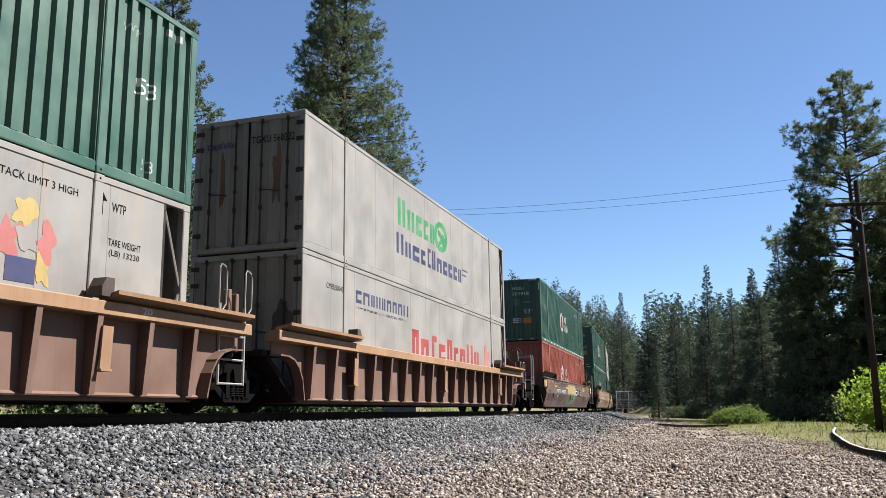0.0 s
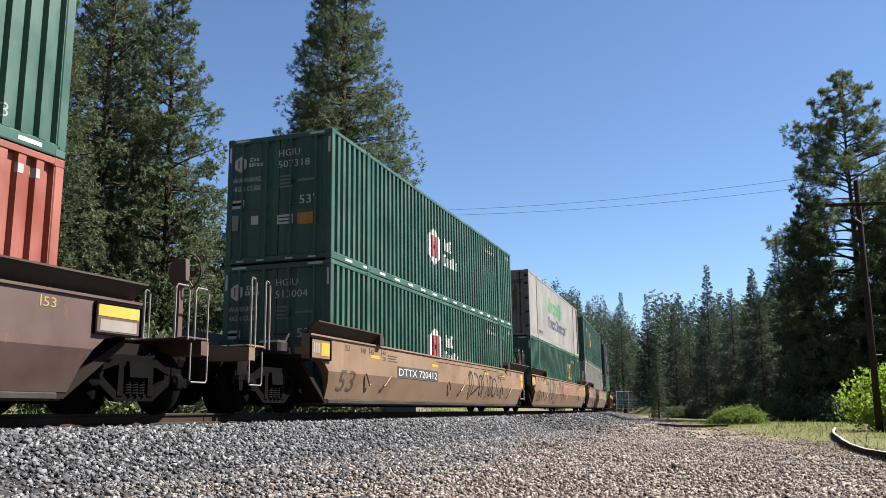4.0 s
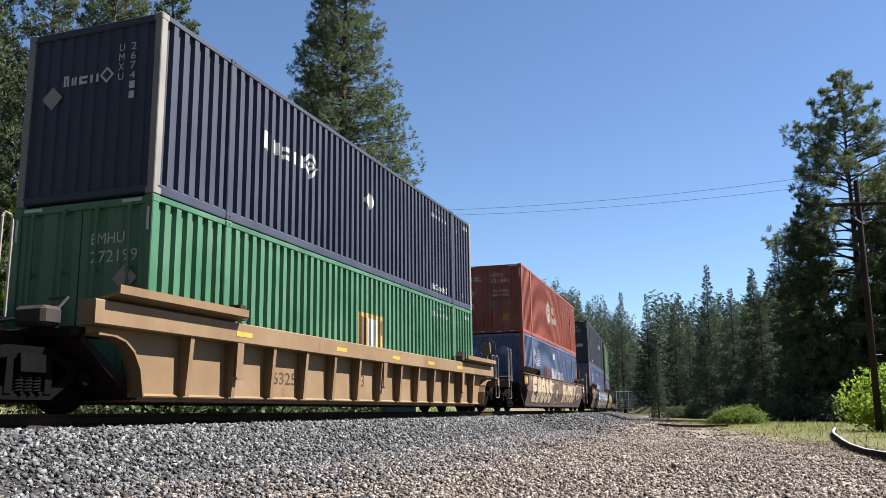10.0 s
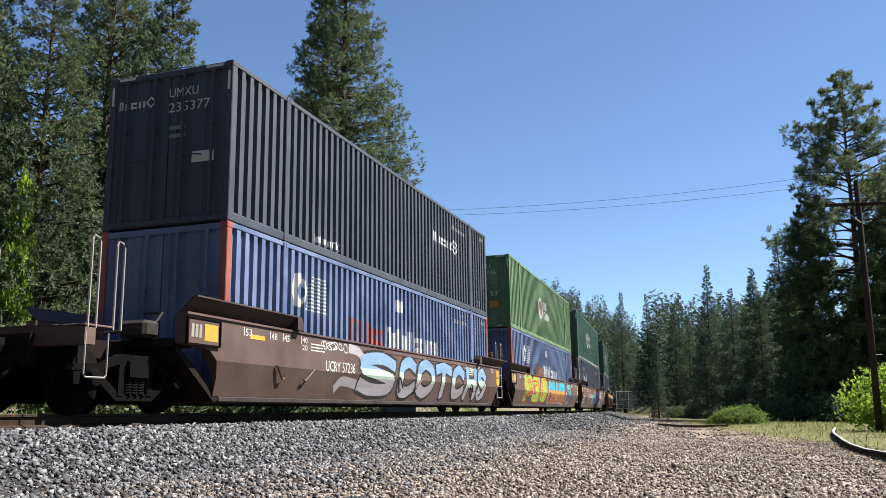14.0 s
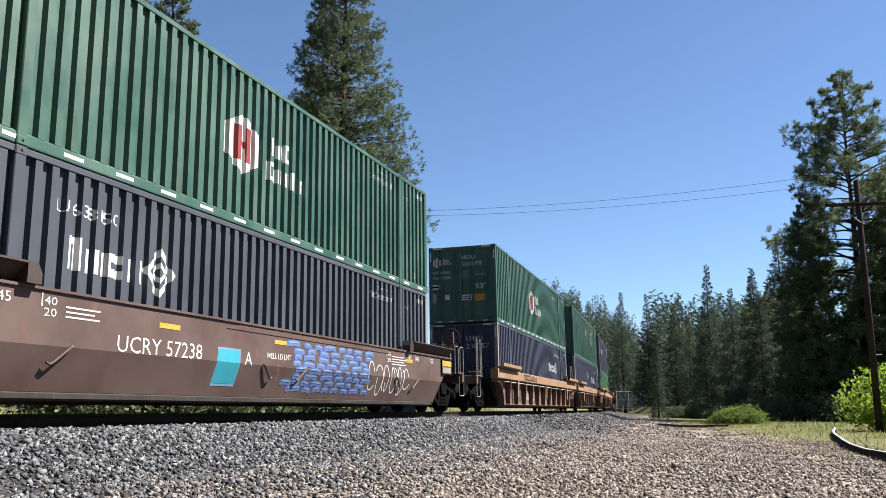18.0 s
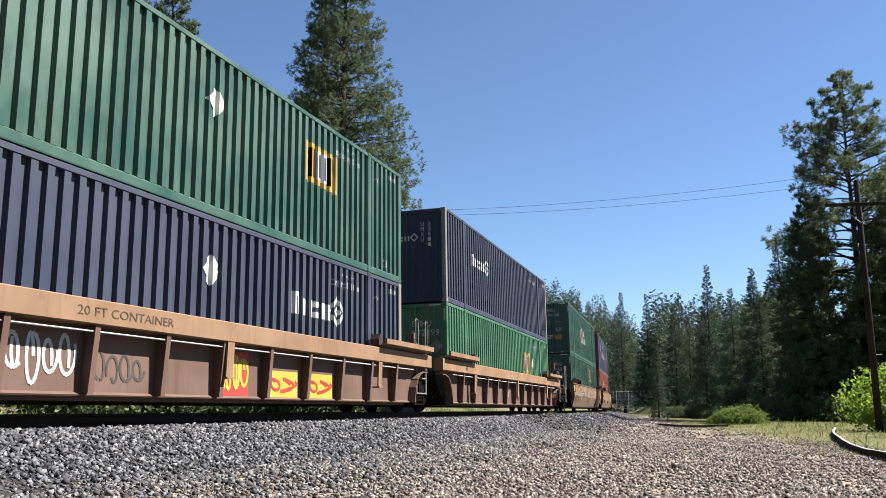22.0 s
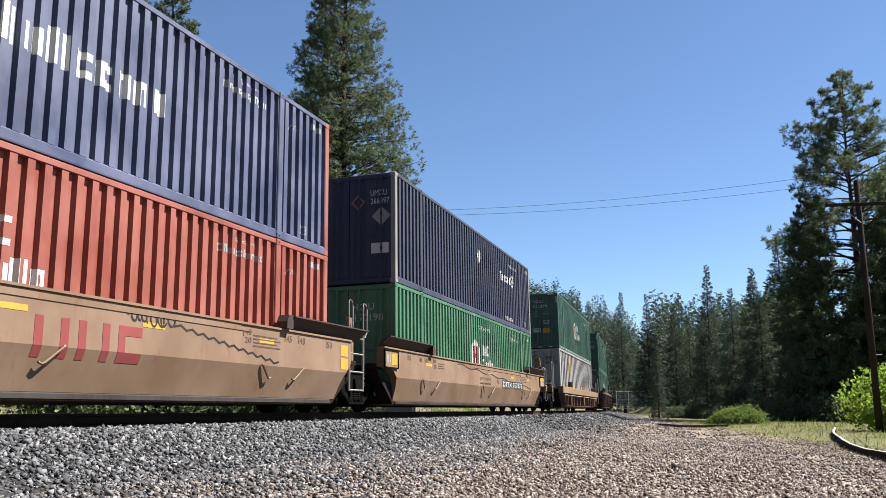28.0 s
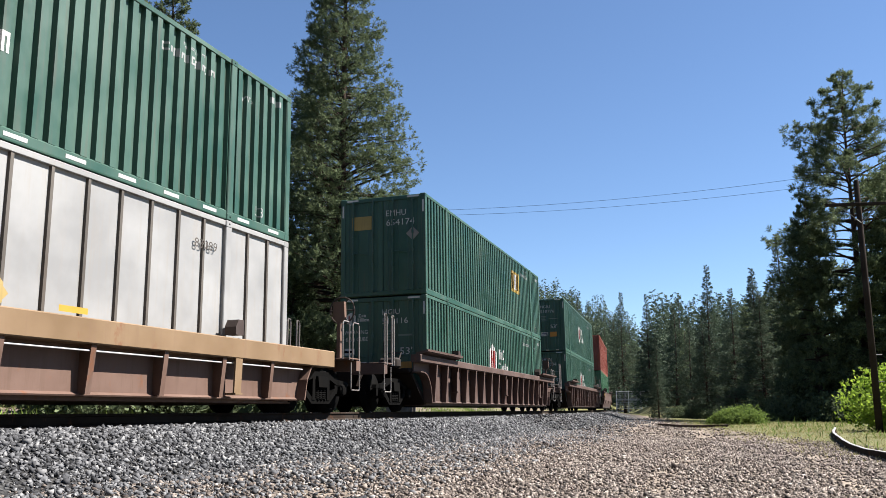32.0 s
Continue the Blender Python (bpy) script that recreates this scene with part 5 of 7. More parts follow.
# 0: green over a white refrigerated box
c = wagon(-6.1, "posts", RUSTY, POST_WAGON, "joint", "joint", 1.0, ledge="flare")
on_chord(c, "length_figure", text("20", 6.75, 1.33, 6.95, 1.42), MARK_WHITE)
b = container(-6.1, 0, WHITE, "white smooth-sided refrigerated container with a painted crest", "smooth", door_mat=DIRTY_DOOR)
on_side(b, "lettering", text("STACK LIMIT 3 HIGH", 4.45, 2.50, 5.75, 2.60), MARK_BLACK)
on_side(b, "crest_gold", blob(4.95, 2.12, 0.20, 0.2, 3, 0.4) + blob(5.25, 1.45, 0.13, 0.2, 4, 0.4), FADED_YELLOW)
on_side(b, "crest_red", blob(4.7, 1.75, 0.22, 0.25, 5, 0.5) + blob(5.3, 1.8, 0.16, 0.26, 6, 0.5), PINK_PRINT)
on_side(b, "crest_grey", blob(5.0, 1.8, 0.2, 0.17, 7, 0.4), GREY_WHITE, 0.005)
on_side(b, "crest_shield", rect(4.7, 1.25, 5.15, 1.55), MARK_BLUE, 0.005)
on_side(b, "lettering", text("WTP", 6.38, 2.44, 6.66, 2.57) + rect(6.17, 2.36, 6.21, 2.62) + [[(6.10, 2.56), (6.28, 2.56), (6.19, 2.68)]], MARK_BLACK)
on_side(b, "lettering", text("TARE WEIGHT", 6.35, 1.96, 7.0, 2.06) + text("(LB) 13230", 6.37, 1.80, 6.98, 1.91), MARK_BLACK)
b = container(-6.1, 1, GREEN, "dark green corrugated steel container with pale streaks")
on_side(b, "lettering", text("53", 6.75, 1.40, 7.15, 1.66), MARK_WHITE)
# 1: two white refrigerated boxes
c = wagon(13.65, "posts", RUSTY, POST_WAGON, "joint", "end", 1.0, ledge="flare")
b = container(13.65, 0, WHITE, "white smooth refrigerated container with rust-red lettering bars", "smooth", door_mat=DIRTY_DOOR)
on_side(b, "name_print", letters(9, -5.5, 2.12, -2.2, 2.40, 41, 1.0), MARK_BLUE)
on_side(b, "small_print", letters(16, -5.5, 1.98, -2.4, 2.04, 42), MARK_BLUE)
on_side(b, "name_print", letters(2, -1.9, 1.05, -0.6, 1.85, 43) + letters(7, -0.3, 1.05, 4.4, 1.8, 44), MARK_RED)
on_side(b, "crest_red", blob(5.4, 1.5, 0.35, 0.4, 9, 0.5), PINK_PRINT)
on_side(b, "lettering", text("CMEU500400", -7.0, 2.25, -6.1, 2.37), MARK_BLACK)
on_end(b, "red_placard", rect(-1.2, 1.15, -0.72, 1.75), TTX_RED)
on_end(b, "crest_grey", blob(0.85, 1.45, 0.28, 0.4, 11, 0.5), SPRAY_GREY)
b = container(13.65, 1, WHITE, "white smooth refrigerated container with green and navy print", "smooth", door_mat=DIRTY_DOOR)
emblem_name(b, -2.9, 0.95, 5, 11, MARK_GREEN, MARK_BLUE)
on_end(b, "rust_stain", blob(-0.62, 1.55, 0.07, 0.62, 41, 0.5) + blob(0.66, 1.6, 0.11, 0.66, 42, 0.5), RUST_STAIN, 0.0035)
on_end(b, "lettering", text("TGXU 560222", 0.05, 2.28, 1.05, 2.44), MARK_BLACK)
on_end(b, "name_print", letters(11, -1.0, 2.26, -0.3, 2.38, 12), MARK_BLUE)
# 2: green over red
c = wagon(37.25, "plate", BROWN, "brown well wagon with plain plate sides and worn patches")
length_marks(c, FADED_YELLOW)
number_board(c, "DTTX 645507", -5.43, -2.2)
throw_up(c, "185", -1.5, 1.6, 0.34, 1.40, [SPOTS_GREEN, SPOTS_GREEN, SPOTS_BROWN, SPOTS_BROWN], SPRAY_GREEN, 28, 0.50, 0.03, [0.7, 1.2, 1.1])
on_plate(c, "graffiti_line", scribble(-1.3, 0.4, 1.5, 1.3, 4, 3, 0.035), SPRAY_GREEN, 0.007)
on_plate(c, "emblem_board", rect(1.45, 0.80, 3.95, 1.12), MARK_BLACK)
on_plate(c, "emblem_print", letters(3, 1.6, 0.83, 3.8, 1.09, 14, 1.0), MARK_WHITE, 0.007)
on_plate(c, "lettering", text("53", -7.95, 0.45, -7.3, 0.95), SPRAY_BLACK)
on_plate(c, "graffiti_line", letters(8, -5.6, 1.18, -2.3, 1.42, 15), SPRAY_BLACK)
on_plate(c, "graffiti_line", scribble(-7.0, 0.5, -2.5, 0.78, 8, 16, 0.05), SPRAY_GREY)
reflectors(c, (-6.0, -2.1, 1.3, 5.2), 1.12)
b = container(37.25, 0, RED, RED_BOX, end="front")
hexagon_emblem(b, -1.7, 1.5)
on_end(b, "hexagon_emblem", ngon(-0.55, 2.28, 0.26, 0.27, 6, math.pi / 2), MARK_WHITE)
on_end(b, "name_print", letters(3, 0.0, 2.30, 0.3, 2.42, 5) + letters(9, -0.15, 2.10, 0.75, 2.24, 6), MARK_WHITE)
b = container(37.25, 1, GREEN, GREEN_BOX)
hexagon_emblem(b)
hexagon_door_marks(b, "HGIU", "509918")
on_side(b, "lettering", text("53", -6.9, 1.5, -6.45, 1.78), MARK_WHITE)
rail_tapes(b)
# 3: green over green
c = wagon(60.85, "plate", TAN, "tan well wagon with plate sides and black graffiti loops", "end", "joint")
length_marks(c, TAN_INK)
reflectors(c, (-6.4, -2.2, 3.1, 5.4))
number_board(c, "DTTX 720412", -4.8, -1.7)
on_plate(c, "graffiti_line", scribble(1.2, 0.35, 5.3, 1.34, 7, 21, 0.05), SPRAY_BLACK)
on_plate(c, "lettering", text("53", -8.0, 0.42, -7.2, 0.86), TAN_INK)
b = container(60.85, 0, GREEN, GREEN_BOX)
hexagon_emblem(b)
hexagon_door_marks(b, "HGIU", "513004")
b = container(60.85, 1, GREEN, GREEN_BOX)
hexagon_emblem(b)
hexagon_door_marks(b, "HGIU", "507318")
rail_tapes(b)
# 4: white refrigerated box over green
c = wagon(80.5, "plate", TAN, "tan well wagon with plate sides and grey graffiti", "joint", "joint", figure="125")
length_marks(c, TAN_INK)
reflectors(c, (-6.2, -2.6, 0.6, 6.2))
on_plate(c, "lettering", text("53", -7.8, 0.40, -7.0, 0.86), SPRAY_BLACK)
on_plate(c, "graffiti_line", scribble(-5.2, 0.35, -2.2, 1.42, 5, 22, 0.06), SPRAY_GREY)
on_plate(c, "emblem_print", letters(3, 0.3, 0.75, 2.3, 1.20, 14, 1.0), PINK_PRINT)
on_plate(c, "graffiti_line", scribble(-1.8, 0.7, -0.2, 1.3, 4, 23, 0.05), SPRAY_GREY)
b = container(80.5, 0, GREEN, EMP_BOX)
code_end(b, "EMHU", "646712")
diamond_end(b, 0.85, 1.66)
corner_dashes(b)
square_emblem(b, 3.0, 1.4, 4.4, 2.25)
b = container(80.5, 1, WHITE, "dirty white smooth refrigerated container with green and violet print", "smooth", door_mat=DIRTY_DOOR)
emblem_name(b, -2.9, 0.95, 5, 11, MARK_GREEN, MARK_BLUE)
on_end(b, "rust_stain", blob(-0.62, 1.55, 0.07, 0.62, 41, 0.5) + blob(0.66, 1.6, 0.11, 0.66, 42, 0.5), RUST_STAIN, 0.0035)
on_end(b, "lettering", text("TGXU 560337", 0.05, 2.28, 1.05, 2.46), MARK_BLACK)
on_end(b, "name_print", letters(11, -1.0, 2.16, -0.3, 2.28, 12), MARK_BLUE)
on_end(b, "placard", ngon(0.1, 1.75, 0.26, 0.26, 4), SPRAY_GREY, 0.01)
on_side(b, "lettering", text("TOPLIFT ONLY", -5.9, 0.3, -4.7, 0.46), MARK_BLACK)
# 5: green over grey-white
c = wagon(100.15, "plate", TAN_BROWN, "tan well wagon with plate sides and looping black graffiti", "joint", "end")
length_marks(c, TAN_INK)
reflectors(c, (-3.9, -0.9, 2.6, 5.4))
number_board(c, "DTTX 767463", 1.54, 4.74)
on_plate(c, "lettering", text("B", 0.75, 0.92, 0.98, 1.16) + text("53", -8.0, 0.42, -7.2, 0.86), TAN_INK)
on_plate(c, "graffiti_line", scribble(-5.6, 0.35, -2.6, 1.42, 5, 24, 0.045), SPRAY_BLACK)
on_plate(c, "graffiti_line", scribble(-2.4, 0.45, -0.6, 1.3, 4, 26, 0.045), SPRAY_BLACK)
on_plate(c, "small_print", letters(20, -1.3, 1.02, 0.3, 1.10, 25), TAN_INK)
b = container(100.15, 0, GREY_WHITE, "dirty white corrugated steel container with rust stains", end="front")
on_side(b, "blue_smear", blob(-4.2, 1.7, 0.5, 0.45, 12, 0.6) + blob(-3.2, 1.4, 0.4, 0.2, 13, 0.6), SPRAY_SKY)
on_side(b, "lettering", text("UMXU", 4.2, 2.1, 4.9, 2.35), SPRAY_GREY)
b = container(100.15, 1, GREEN, EMP_BOX, end="front")
square_emblem(b, -3.8, 1.2, -2.3, 2.2)
placard(b, -5.6, 2.2, 0.2)
on_end(b, "lettering", text("53", -0.9, 1.9, -0.4, 2.2), MARK_WHITE)
# 6: navy over green
c = wagon(123.9, "posts", YELLOW_TAN, "yellow-tan well wagon with short side posts", "end", "end", 1.22)
for y in (-6.2, -2.5, 0.5, 3.0, 5.5):
    on_chord(c, "yellow_reflector", rect(y, 1.22, y + 0.48, 1.30), MARK_YELLOW)
on_well(c, "lettering", text("53", -0.95, 0.55, -0.6, 0.82) + text("6325", -4.6, 0.5, -3.75, 0.72), TAN_INK)
b = container(123.9, 0, EMP_GREEN, "faded green corrugated container with a rusty square emblem")
square_emblem(b, -0.8, 1.05, 0.75, 1.95, True)
code_end(b, "EMHU", "272199")
diamond_end(b, 0.85, 1.66)
corner_dashes(b)
b = container(123.9, 1, NAVY, NAVY_BOX, end="front", corner=WHITE)
diamond_word(b, -5.0, 1.55, -2.8, 2.05)
placard(b, -0.15, 1.75)
diamond_word_end(b, -0.55, 1.92, 0.42, 2.1)
on_end(b, "lettering", [q for i, ch in enumerate("UMXU") for q in text(ch, 0.5, 2.36 - 0.16 * i, 0.6, 2.48 - 0.16 * i)] + [q for i, ch in enumerate("267411") for q in text(ch, 0.72, 2.36 - 0.16 * i, 0.82, 2.48 - 0.16 * i)], MARK_WHITE)
diamond_end(b, -0.75, 1.75, 0.2)
sill_note(b, 4.3)
# 7: red over blue
c = wagon(147.8, "plate", BROWN, "brown well wagon with cream graffiti along its plate side")
length_marks(c, MARK_WHITE)
on_plate(c, "graffiti_shade", [q for k, y in enumerate((-6.9, -5.6, -4.4, -3.1)) for q in blob(y, 0.85, 0.75, 0.46, 700 + k, 0.4)], SPRAY_GREY, 0.003)
throw_up(c, "EBG3S", -7.45, -2.4, 0.34, 1.43, [SPRAY_CREAM], SPRAY_DUSK, 71, 0.30, 0.03, [1.1, 1.0, 1.0, 0.95, 1.0])
on_plate(c, "graffiti_fill", blob(-0.9, 0.85, 0.95, 0.46, 72, 0.4), SPRAY_GREY)
on_plate(c, "graffiti_line", thick([[(-1.75, 1.2), (-1.8, 0.8), (-1.5, 0.42), (-0.9, 0.36), (-0.4, 0.46), (-0.15, 0.85), (-0.35, 1.25), (-0.9, 1.36), (-1.4, 1.3), (-1.75, 1.2)]], 0.035), SPRAY_CREAM, 0.006)
on_plate(c, "graffiti_fill", blob(-1.0, 0.8, 0.3, 0.2, 73, 0.5) + blob(-0.5, 0.7, 0.16, 0.16, 76, 0.5), SPRAY_CREAM, 0.0065)
throw_up(c, "GHOSU", 0.75, 5.2, 0.36, 1.36, [SPRAY_CREAM], SPRAY_DUSK, 74, 0.26, 0.025)
reflectors(c, (-4.5, -2.4, 1.3, 5.2), 1.2)
on_plate(c, "graffiti_line", scribble(5.9, 0.6, 7.4, 0.95, 4, 75, 0.03), SPRAY_WHITE)
b = container(147.8, 0, BLUE, BLUE_BOX, corner=RED)
circle_stripes(b, 2.05)
two_tone_name(b, 1.5, RED)
on_end(b, "name_print", ngon(-0.9, 2.2, 0.24, 0.18, 12) + ngon(0.45, 2.2, 0.24, 0.18, 12), SPRAY_SKY)
b = container(147.8, 1, RED, RED_BOX)
hexagon_emblem(b, -1.4, 1.5, RED)
hexagon_door_marks(b, "HGIU", "631891", old=True)
# 8: blackish over blue
c = wagon(171.6, "plate", BROWN, "brown well wagon with blue and white graffiti", "end", "joint")
length_marks(c, MARK_WHITE)
on_plate(c, "lettering", text("UCRY 57236", -4.75, 0.80, -3.35, 1.01), MARK_WHITE)
throw_up(c, "SCOTCHS", -3.3, 7.0, 0.32, 1.36, [SPRAY_LILAC, SPRAY_LILAC, SPRAY_MINT, SPRAY_SKY, SPRAY_SKY], SPRAY_BLACK, 81, 0.27, 0.06, [1.9, 1.0, 1.15, 1.1, 1.0, 1.05, 0.8])
on_plate(c, "graffiti_fill", thick([curved([(-4.1, 0.5), (-3.9, 0.62), (-3.4, 0.6), (-2.6, 0.52)]), curved([(-3.6, 1.32), (-3.2, 1.28), (-2.9, 1.15), (-2.6, 1.16)])], 0.2), SPRAY_LILAC, 0.003)
on_plate(c, "graffiti_line", scribble(-4.95, 1.22, -3.7, 1.42, 5, 82, 0.02), SPRAY_WHITE)
reflectors(c, (-7.6, -3.6, 5.2), 1.22)
b = container(171.6, 0, BLUE, BLUE_BOX, corner=RED)
circle_stripes(b, 2.05)
two_tone_name(b, 1.5, RED)
b = container(171.6, 1, BLACKISH, "blackish corrugated steel container with small white print")
diamond_word(b, 2.5, 1.6, 4.9, 2.05)
diamond_word_end(b, -1.1, 2.25, -0.3, 2.42)
code_end(b, "UMXU", "235377", -0.02, 2.36)
on_end(b, "data_print", rect(0.0, 1.75, 0.35, 1.82) + rect(0.0, 1.6, 0.35, 1.67), paint("faded_white_print", (0.22, 0.3, 0.26)))
on_end(b, "white_sticker", rect(0.5, 1.1, 0.95, 1.3), MARK_WHITE)
corner_dashes(b)
sill_note(b)
# 9: pale green over blue
c = wagon(191.33, "plate", BROWN, "brown well wagon with bright lime and turquoise graffiti", "joint", "joint")
length_marks(c, MARK_WHITE)
throw_up(c, "PES", -6.9, -1.5, 0.33, 1.44, [SPRAY_LIME], SPRAY_RED, 91, 0.46, 0.045, None, SPRAY_RED)
on_plate(c, "graffiti_line", scribble(-6.4, 0.5, -1.6, 1.35, 4, 92, 0.07), SPRAY_RED, 0.011)
on_plate(c, "graffiti_shade", [q for k in range(5) for q in blob(-0.9 + 1.05 * k, 0.82, 0.62, 0.5, 930 + k, 0.25)], SPRAY_PURPLE, 0.003)
throw_up(c, "SHAME", -1.2, 3.75, 0.29, 1.38, [SPRAY_RUST, SPRAY_RUST, SPRAY_ORANGE, SPRAY_CYAN, SPRAY_CYAN], SPRAY_WHITE, 93, 0.38, 0.028, None, SPRAY_BLACK)
on_plate(c, "graffiti_fill", blob(4.85, 0.74, 0.72, 0.42, 95, 0.3), SPRAY_WHITE)
on_plate(c, "graffiti_fill", blob(4.85, 0.74, 0.64, 0.38, 95, 0.3), SPRAY_PURPLE, 0.0065)
on_plate(c, "graffiti_fill", blob(4.8, 1.22, 0.45, 0.13, 96, 0.4) + blob(5.8, 0.9, 0.18, 0.2, 97, 0.6), SPRAY_CYAN, 0.008)
on_plate(c, "lettering", text("C", -1.75, 0.85, -1.45, 1.1), MARK_WHITE)
reflectors(c, (5.9,), 1.2)
b = container(191.33, 0, BLUE, BLUE_BOX, corner=RED)
circle_stripes(b, 2.05)
two_tone_name(b, 1.5, SPRAY_RUST)
b = container(191.33, 1, PALE_GREEN, "sun-faded green corrugated container with a white hexagon emblem")
hexagon_emblem(b, -1.3, 1.5)
hexagon_door_marks(b, "HGIU", "738736")
# 10: green over blackish
c = wagon(211.0, "plate", BROWN, "brown well wagon with blue scribbles on its plate side", "joint", "end")
length_marks(c, MARK_WHITE)
on_plate(c, "lettering", text("UCRY 57238", -4.45, 0.80, -2.55, 1.03) + text("A", -1.35, 0.78, -1.12, 1.0) + text("53", -8.0, 0.42, -7.2, 0.86), MARK_WHITE)
on_plate(c, "painted_patch", rect(-2.14, 0.42, -1.48, 1.03), SPRAY_SKY)
on_plate(c, "painted_patch", rect(-2.12, 0.46, -1.5, 1.0), SPRAY_CYAN, 0.006)
on_plate(c, "lettering", text("WELL LD LMT", -0.66, 0.93, 0.2, 1.03) + text("UCRY 57238", -0.51, 1.36, 0.2, 1.44), MARK_WHITE)
dashes(c, 0.0, 3.7, 0.36, 1.30, 8, 101, SPRAY_BLUE, SPRAY_SKY)
on_plate(c, "graffiti_line", scribble(3.7, 0.4, 6.2, 1.1, 6, 104, 0.03), SPRAY_WHITE)
reflectors(c, (-3.6, -0.4, 5.9), 1.2)
b = container(211.0, 0, BLACKISH, "blackish corrugated container with white print and corner posts", corner=WHITE, end="front")
diamond_word(b, -5.2, 1.45, -3.0, 2.05)
on_side(b, "lettering", text("U 638150", -5.4, 2.25, -4.3, 2.42), MARK_WHITE)
on_end(b, "lettering", [q for i, ch in enumerate("636150") for q in text(ch, 0.72, 2.36 - 0.2 * i, 0.84, 2.5 - 0.2 * i)], MARK_WHITE)
b = container(211.0, 1, GREEN, GREEN_BOX)
hexagon_emblem(b)
hexagon_door_marks(b, "HGIU", "515618")
rail_tapes(b)
# 11: green over navy
c = wagon(234.85, "posts", RUSTY, POST_WAGON, "end", "joint")
on_well(c, "painted_patch", rect(-5.7, 0.36, -4.5, 0.72), SPRAY_GREY)
on_well(c, "lettering", text("729653", -4.18, 0.45, -2.98, 0.68), MARK_WHITE)
on_well(c, "graffiti_line", scribble(-1.5, 0.4, -0.4, 0.9, 4, 111, 0.03) + scribble(0.0, 0.4, 1.1, 0.8, 4, 112, 0.03), SPRAY_WHITE)
on_well(c, "small_print", letters(10, -2.9, 0.55, -1.9, 0.62, 113) + letters(10, -2.9, 0.42, -1.9, 0.49, 114), MARK_WHITE)
on_chord(c, "graffiti_line", letters(9, -5.0, 1.17, -2.3, 1.40, 115), SPRAY_BLACK)
b = container(234.85, 0, NAVY, NAVY_BOX, corner=WHITE)
diamond_word(b, 2.6, 1.5, 4.9, 2.05)
diamond_word_end(b, -1.15, 2.0, -0.2, 2.2)
code_end(b, "UMXU", "238757", 0.1, 2.24)
corner_dashes(b)
b = container(234.85, 1, GREEN, GREEN_BOX)
hexagon_emblem(b)
hexagon_door_marks(b, "HGIU", "520179")
rail_tapes(b)
# 12: green over navy
c = wagon(254.65, "posts", RUSTY, "rusty orange well wagon with small red and yellow graffiti", "joint", "joint")
on_chord(c, "lettering", text("20 FT CONTAINER", -3.3, 1.22, -1.4, 1.34), TAN_INK)
on_well(c, "lettering", text("53", -5.35, 0.42, -4.85, 0.68), TAN_INK)
on_well(c, "graffiti_line", scribble(-4.15, 0.4, -3.05, 1.0, 4, 124, 0.05), SPRAY_WHITE)
on_well(c, "graffiti_line", scribble(-2.7, 0.4, -1.7, 0.8, 4, 125, 0.04), SPRAY_GREY)
on_well(c, "graffiti_fill", rect(0.15, 0.24, 1.0, 1.0), SPRAY_RED)
on_well(c, "graffiti_line", scribble(0.25, 0.35, 0.95, 0.9, 3, 121, 0.06), SPRAY_YELLOW, 0.008)
for y in (1.5, 2.95):
    on_well(c, "graffiti_fill", rect(y, 0.24, y + 1.2, 0.74), SPRAY_YELLOW)
    on_well(c, "graffiti_line", scribble(y + 0.1, 0.36, y + 1.1, 0.62, 2, 122, 0.05), SPRAY_RED, 0.008)
b = container(254.65, 0, NAVY, NAVY_BOX, corner=WHITE)
diamond_word(b, 2.65, 1.5, 4.85, 2.1)
placard(b, -0.08, 2.0)
b = container(254.65, 1, GREEN, EMP_BOX, end="front")
square_emblem(b, 3.0, 1.45, 4.4, 2.3)
placard(b, -0.12, 1.98)
on_end(b, "white_sticker", rect(-0.95, 1.55, -0.75, 1.85), MARK_WHITE)
# 13: navy over green
c = wagon(274.45, "posts", RUSTY, "weathered orange-brown well wagon with a hand-brake stand", "joint", "end")
on_well(c, "lettering", text("29653", -1.6, 0.5, -0.6, 0.74), MARK_WHITE)
on_well(c, "graffiti_line", scribble(0.2, 0.4, 1.2, 0.9, 4, 131, 0.04), SPRAY_BLACK)
on_chord(c, "length_figure", text("48", -7.2, 1.18, -6.95, 1.32) + text("45", 6.9, 1.18, 7.15, 1.32) + text("48", 7.5, 1.18, 7.75, 1.32), TAN_INK)
b = container(274.45, 0, EMP_GREEN, "bright green corrugated container with a yellow square emblem")
square_emblem(b, 2.5, 1.2, 3.9, 2.1, True)
placard(b, 4.4, 1.7, 0.2)
code_end(b, "EMHU", "832199")
diamond_end(b, 0.95, 1.6)
corner_dashes(b)
b = container(274.45, 1, NAVY, NAVY_BOX, end="front", corner=WHITE)
diamond_word(b, -5.1, 1.5, -2.8, 2.05)
diamond_word_end(b, -0.55, 1.92, 0.42, 2.12)
on_end(b, "lettering", [q for i, ch in enumerate("UMXU") for q in text(ch, 0.5, 2.36 - 0.16 * i, 0.6, 2.48 - 0.16 * i)] + [q for i, ch in enumerate("23811") for q in text(ch, 0.72, 2.36 - 0.16 * i, 0.82, 2.48 - 0.16 * i)], MARK_WHITE)
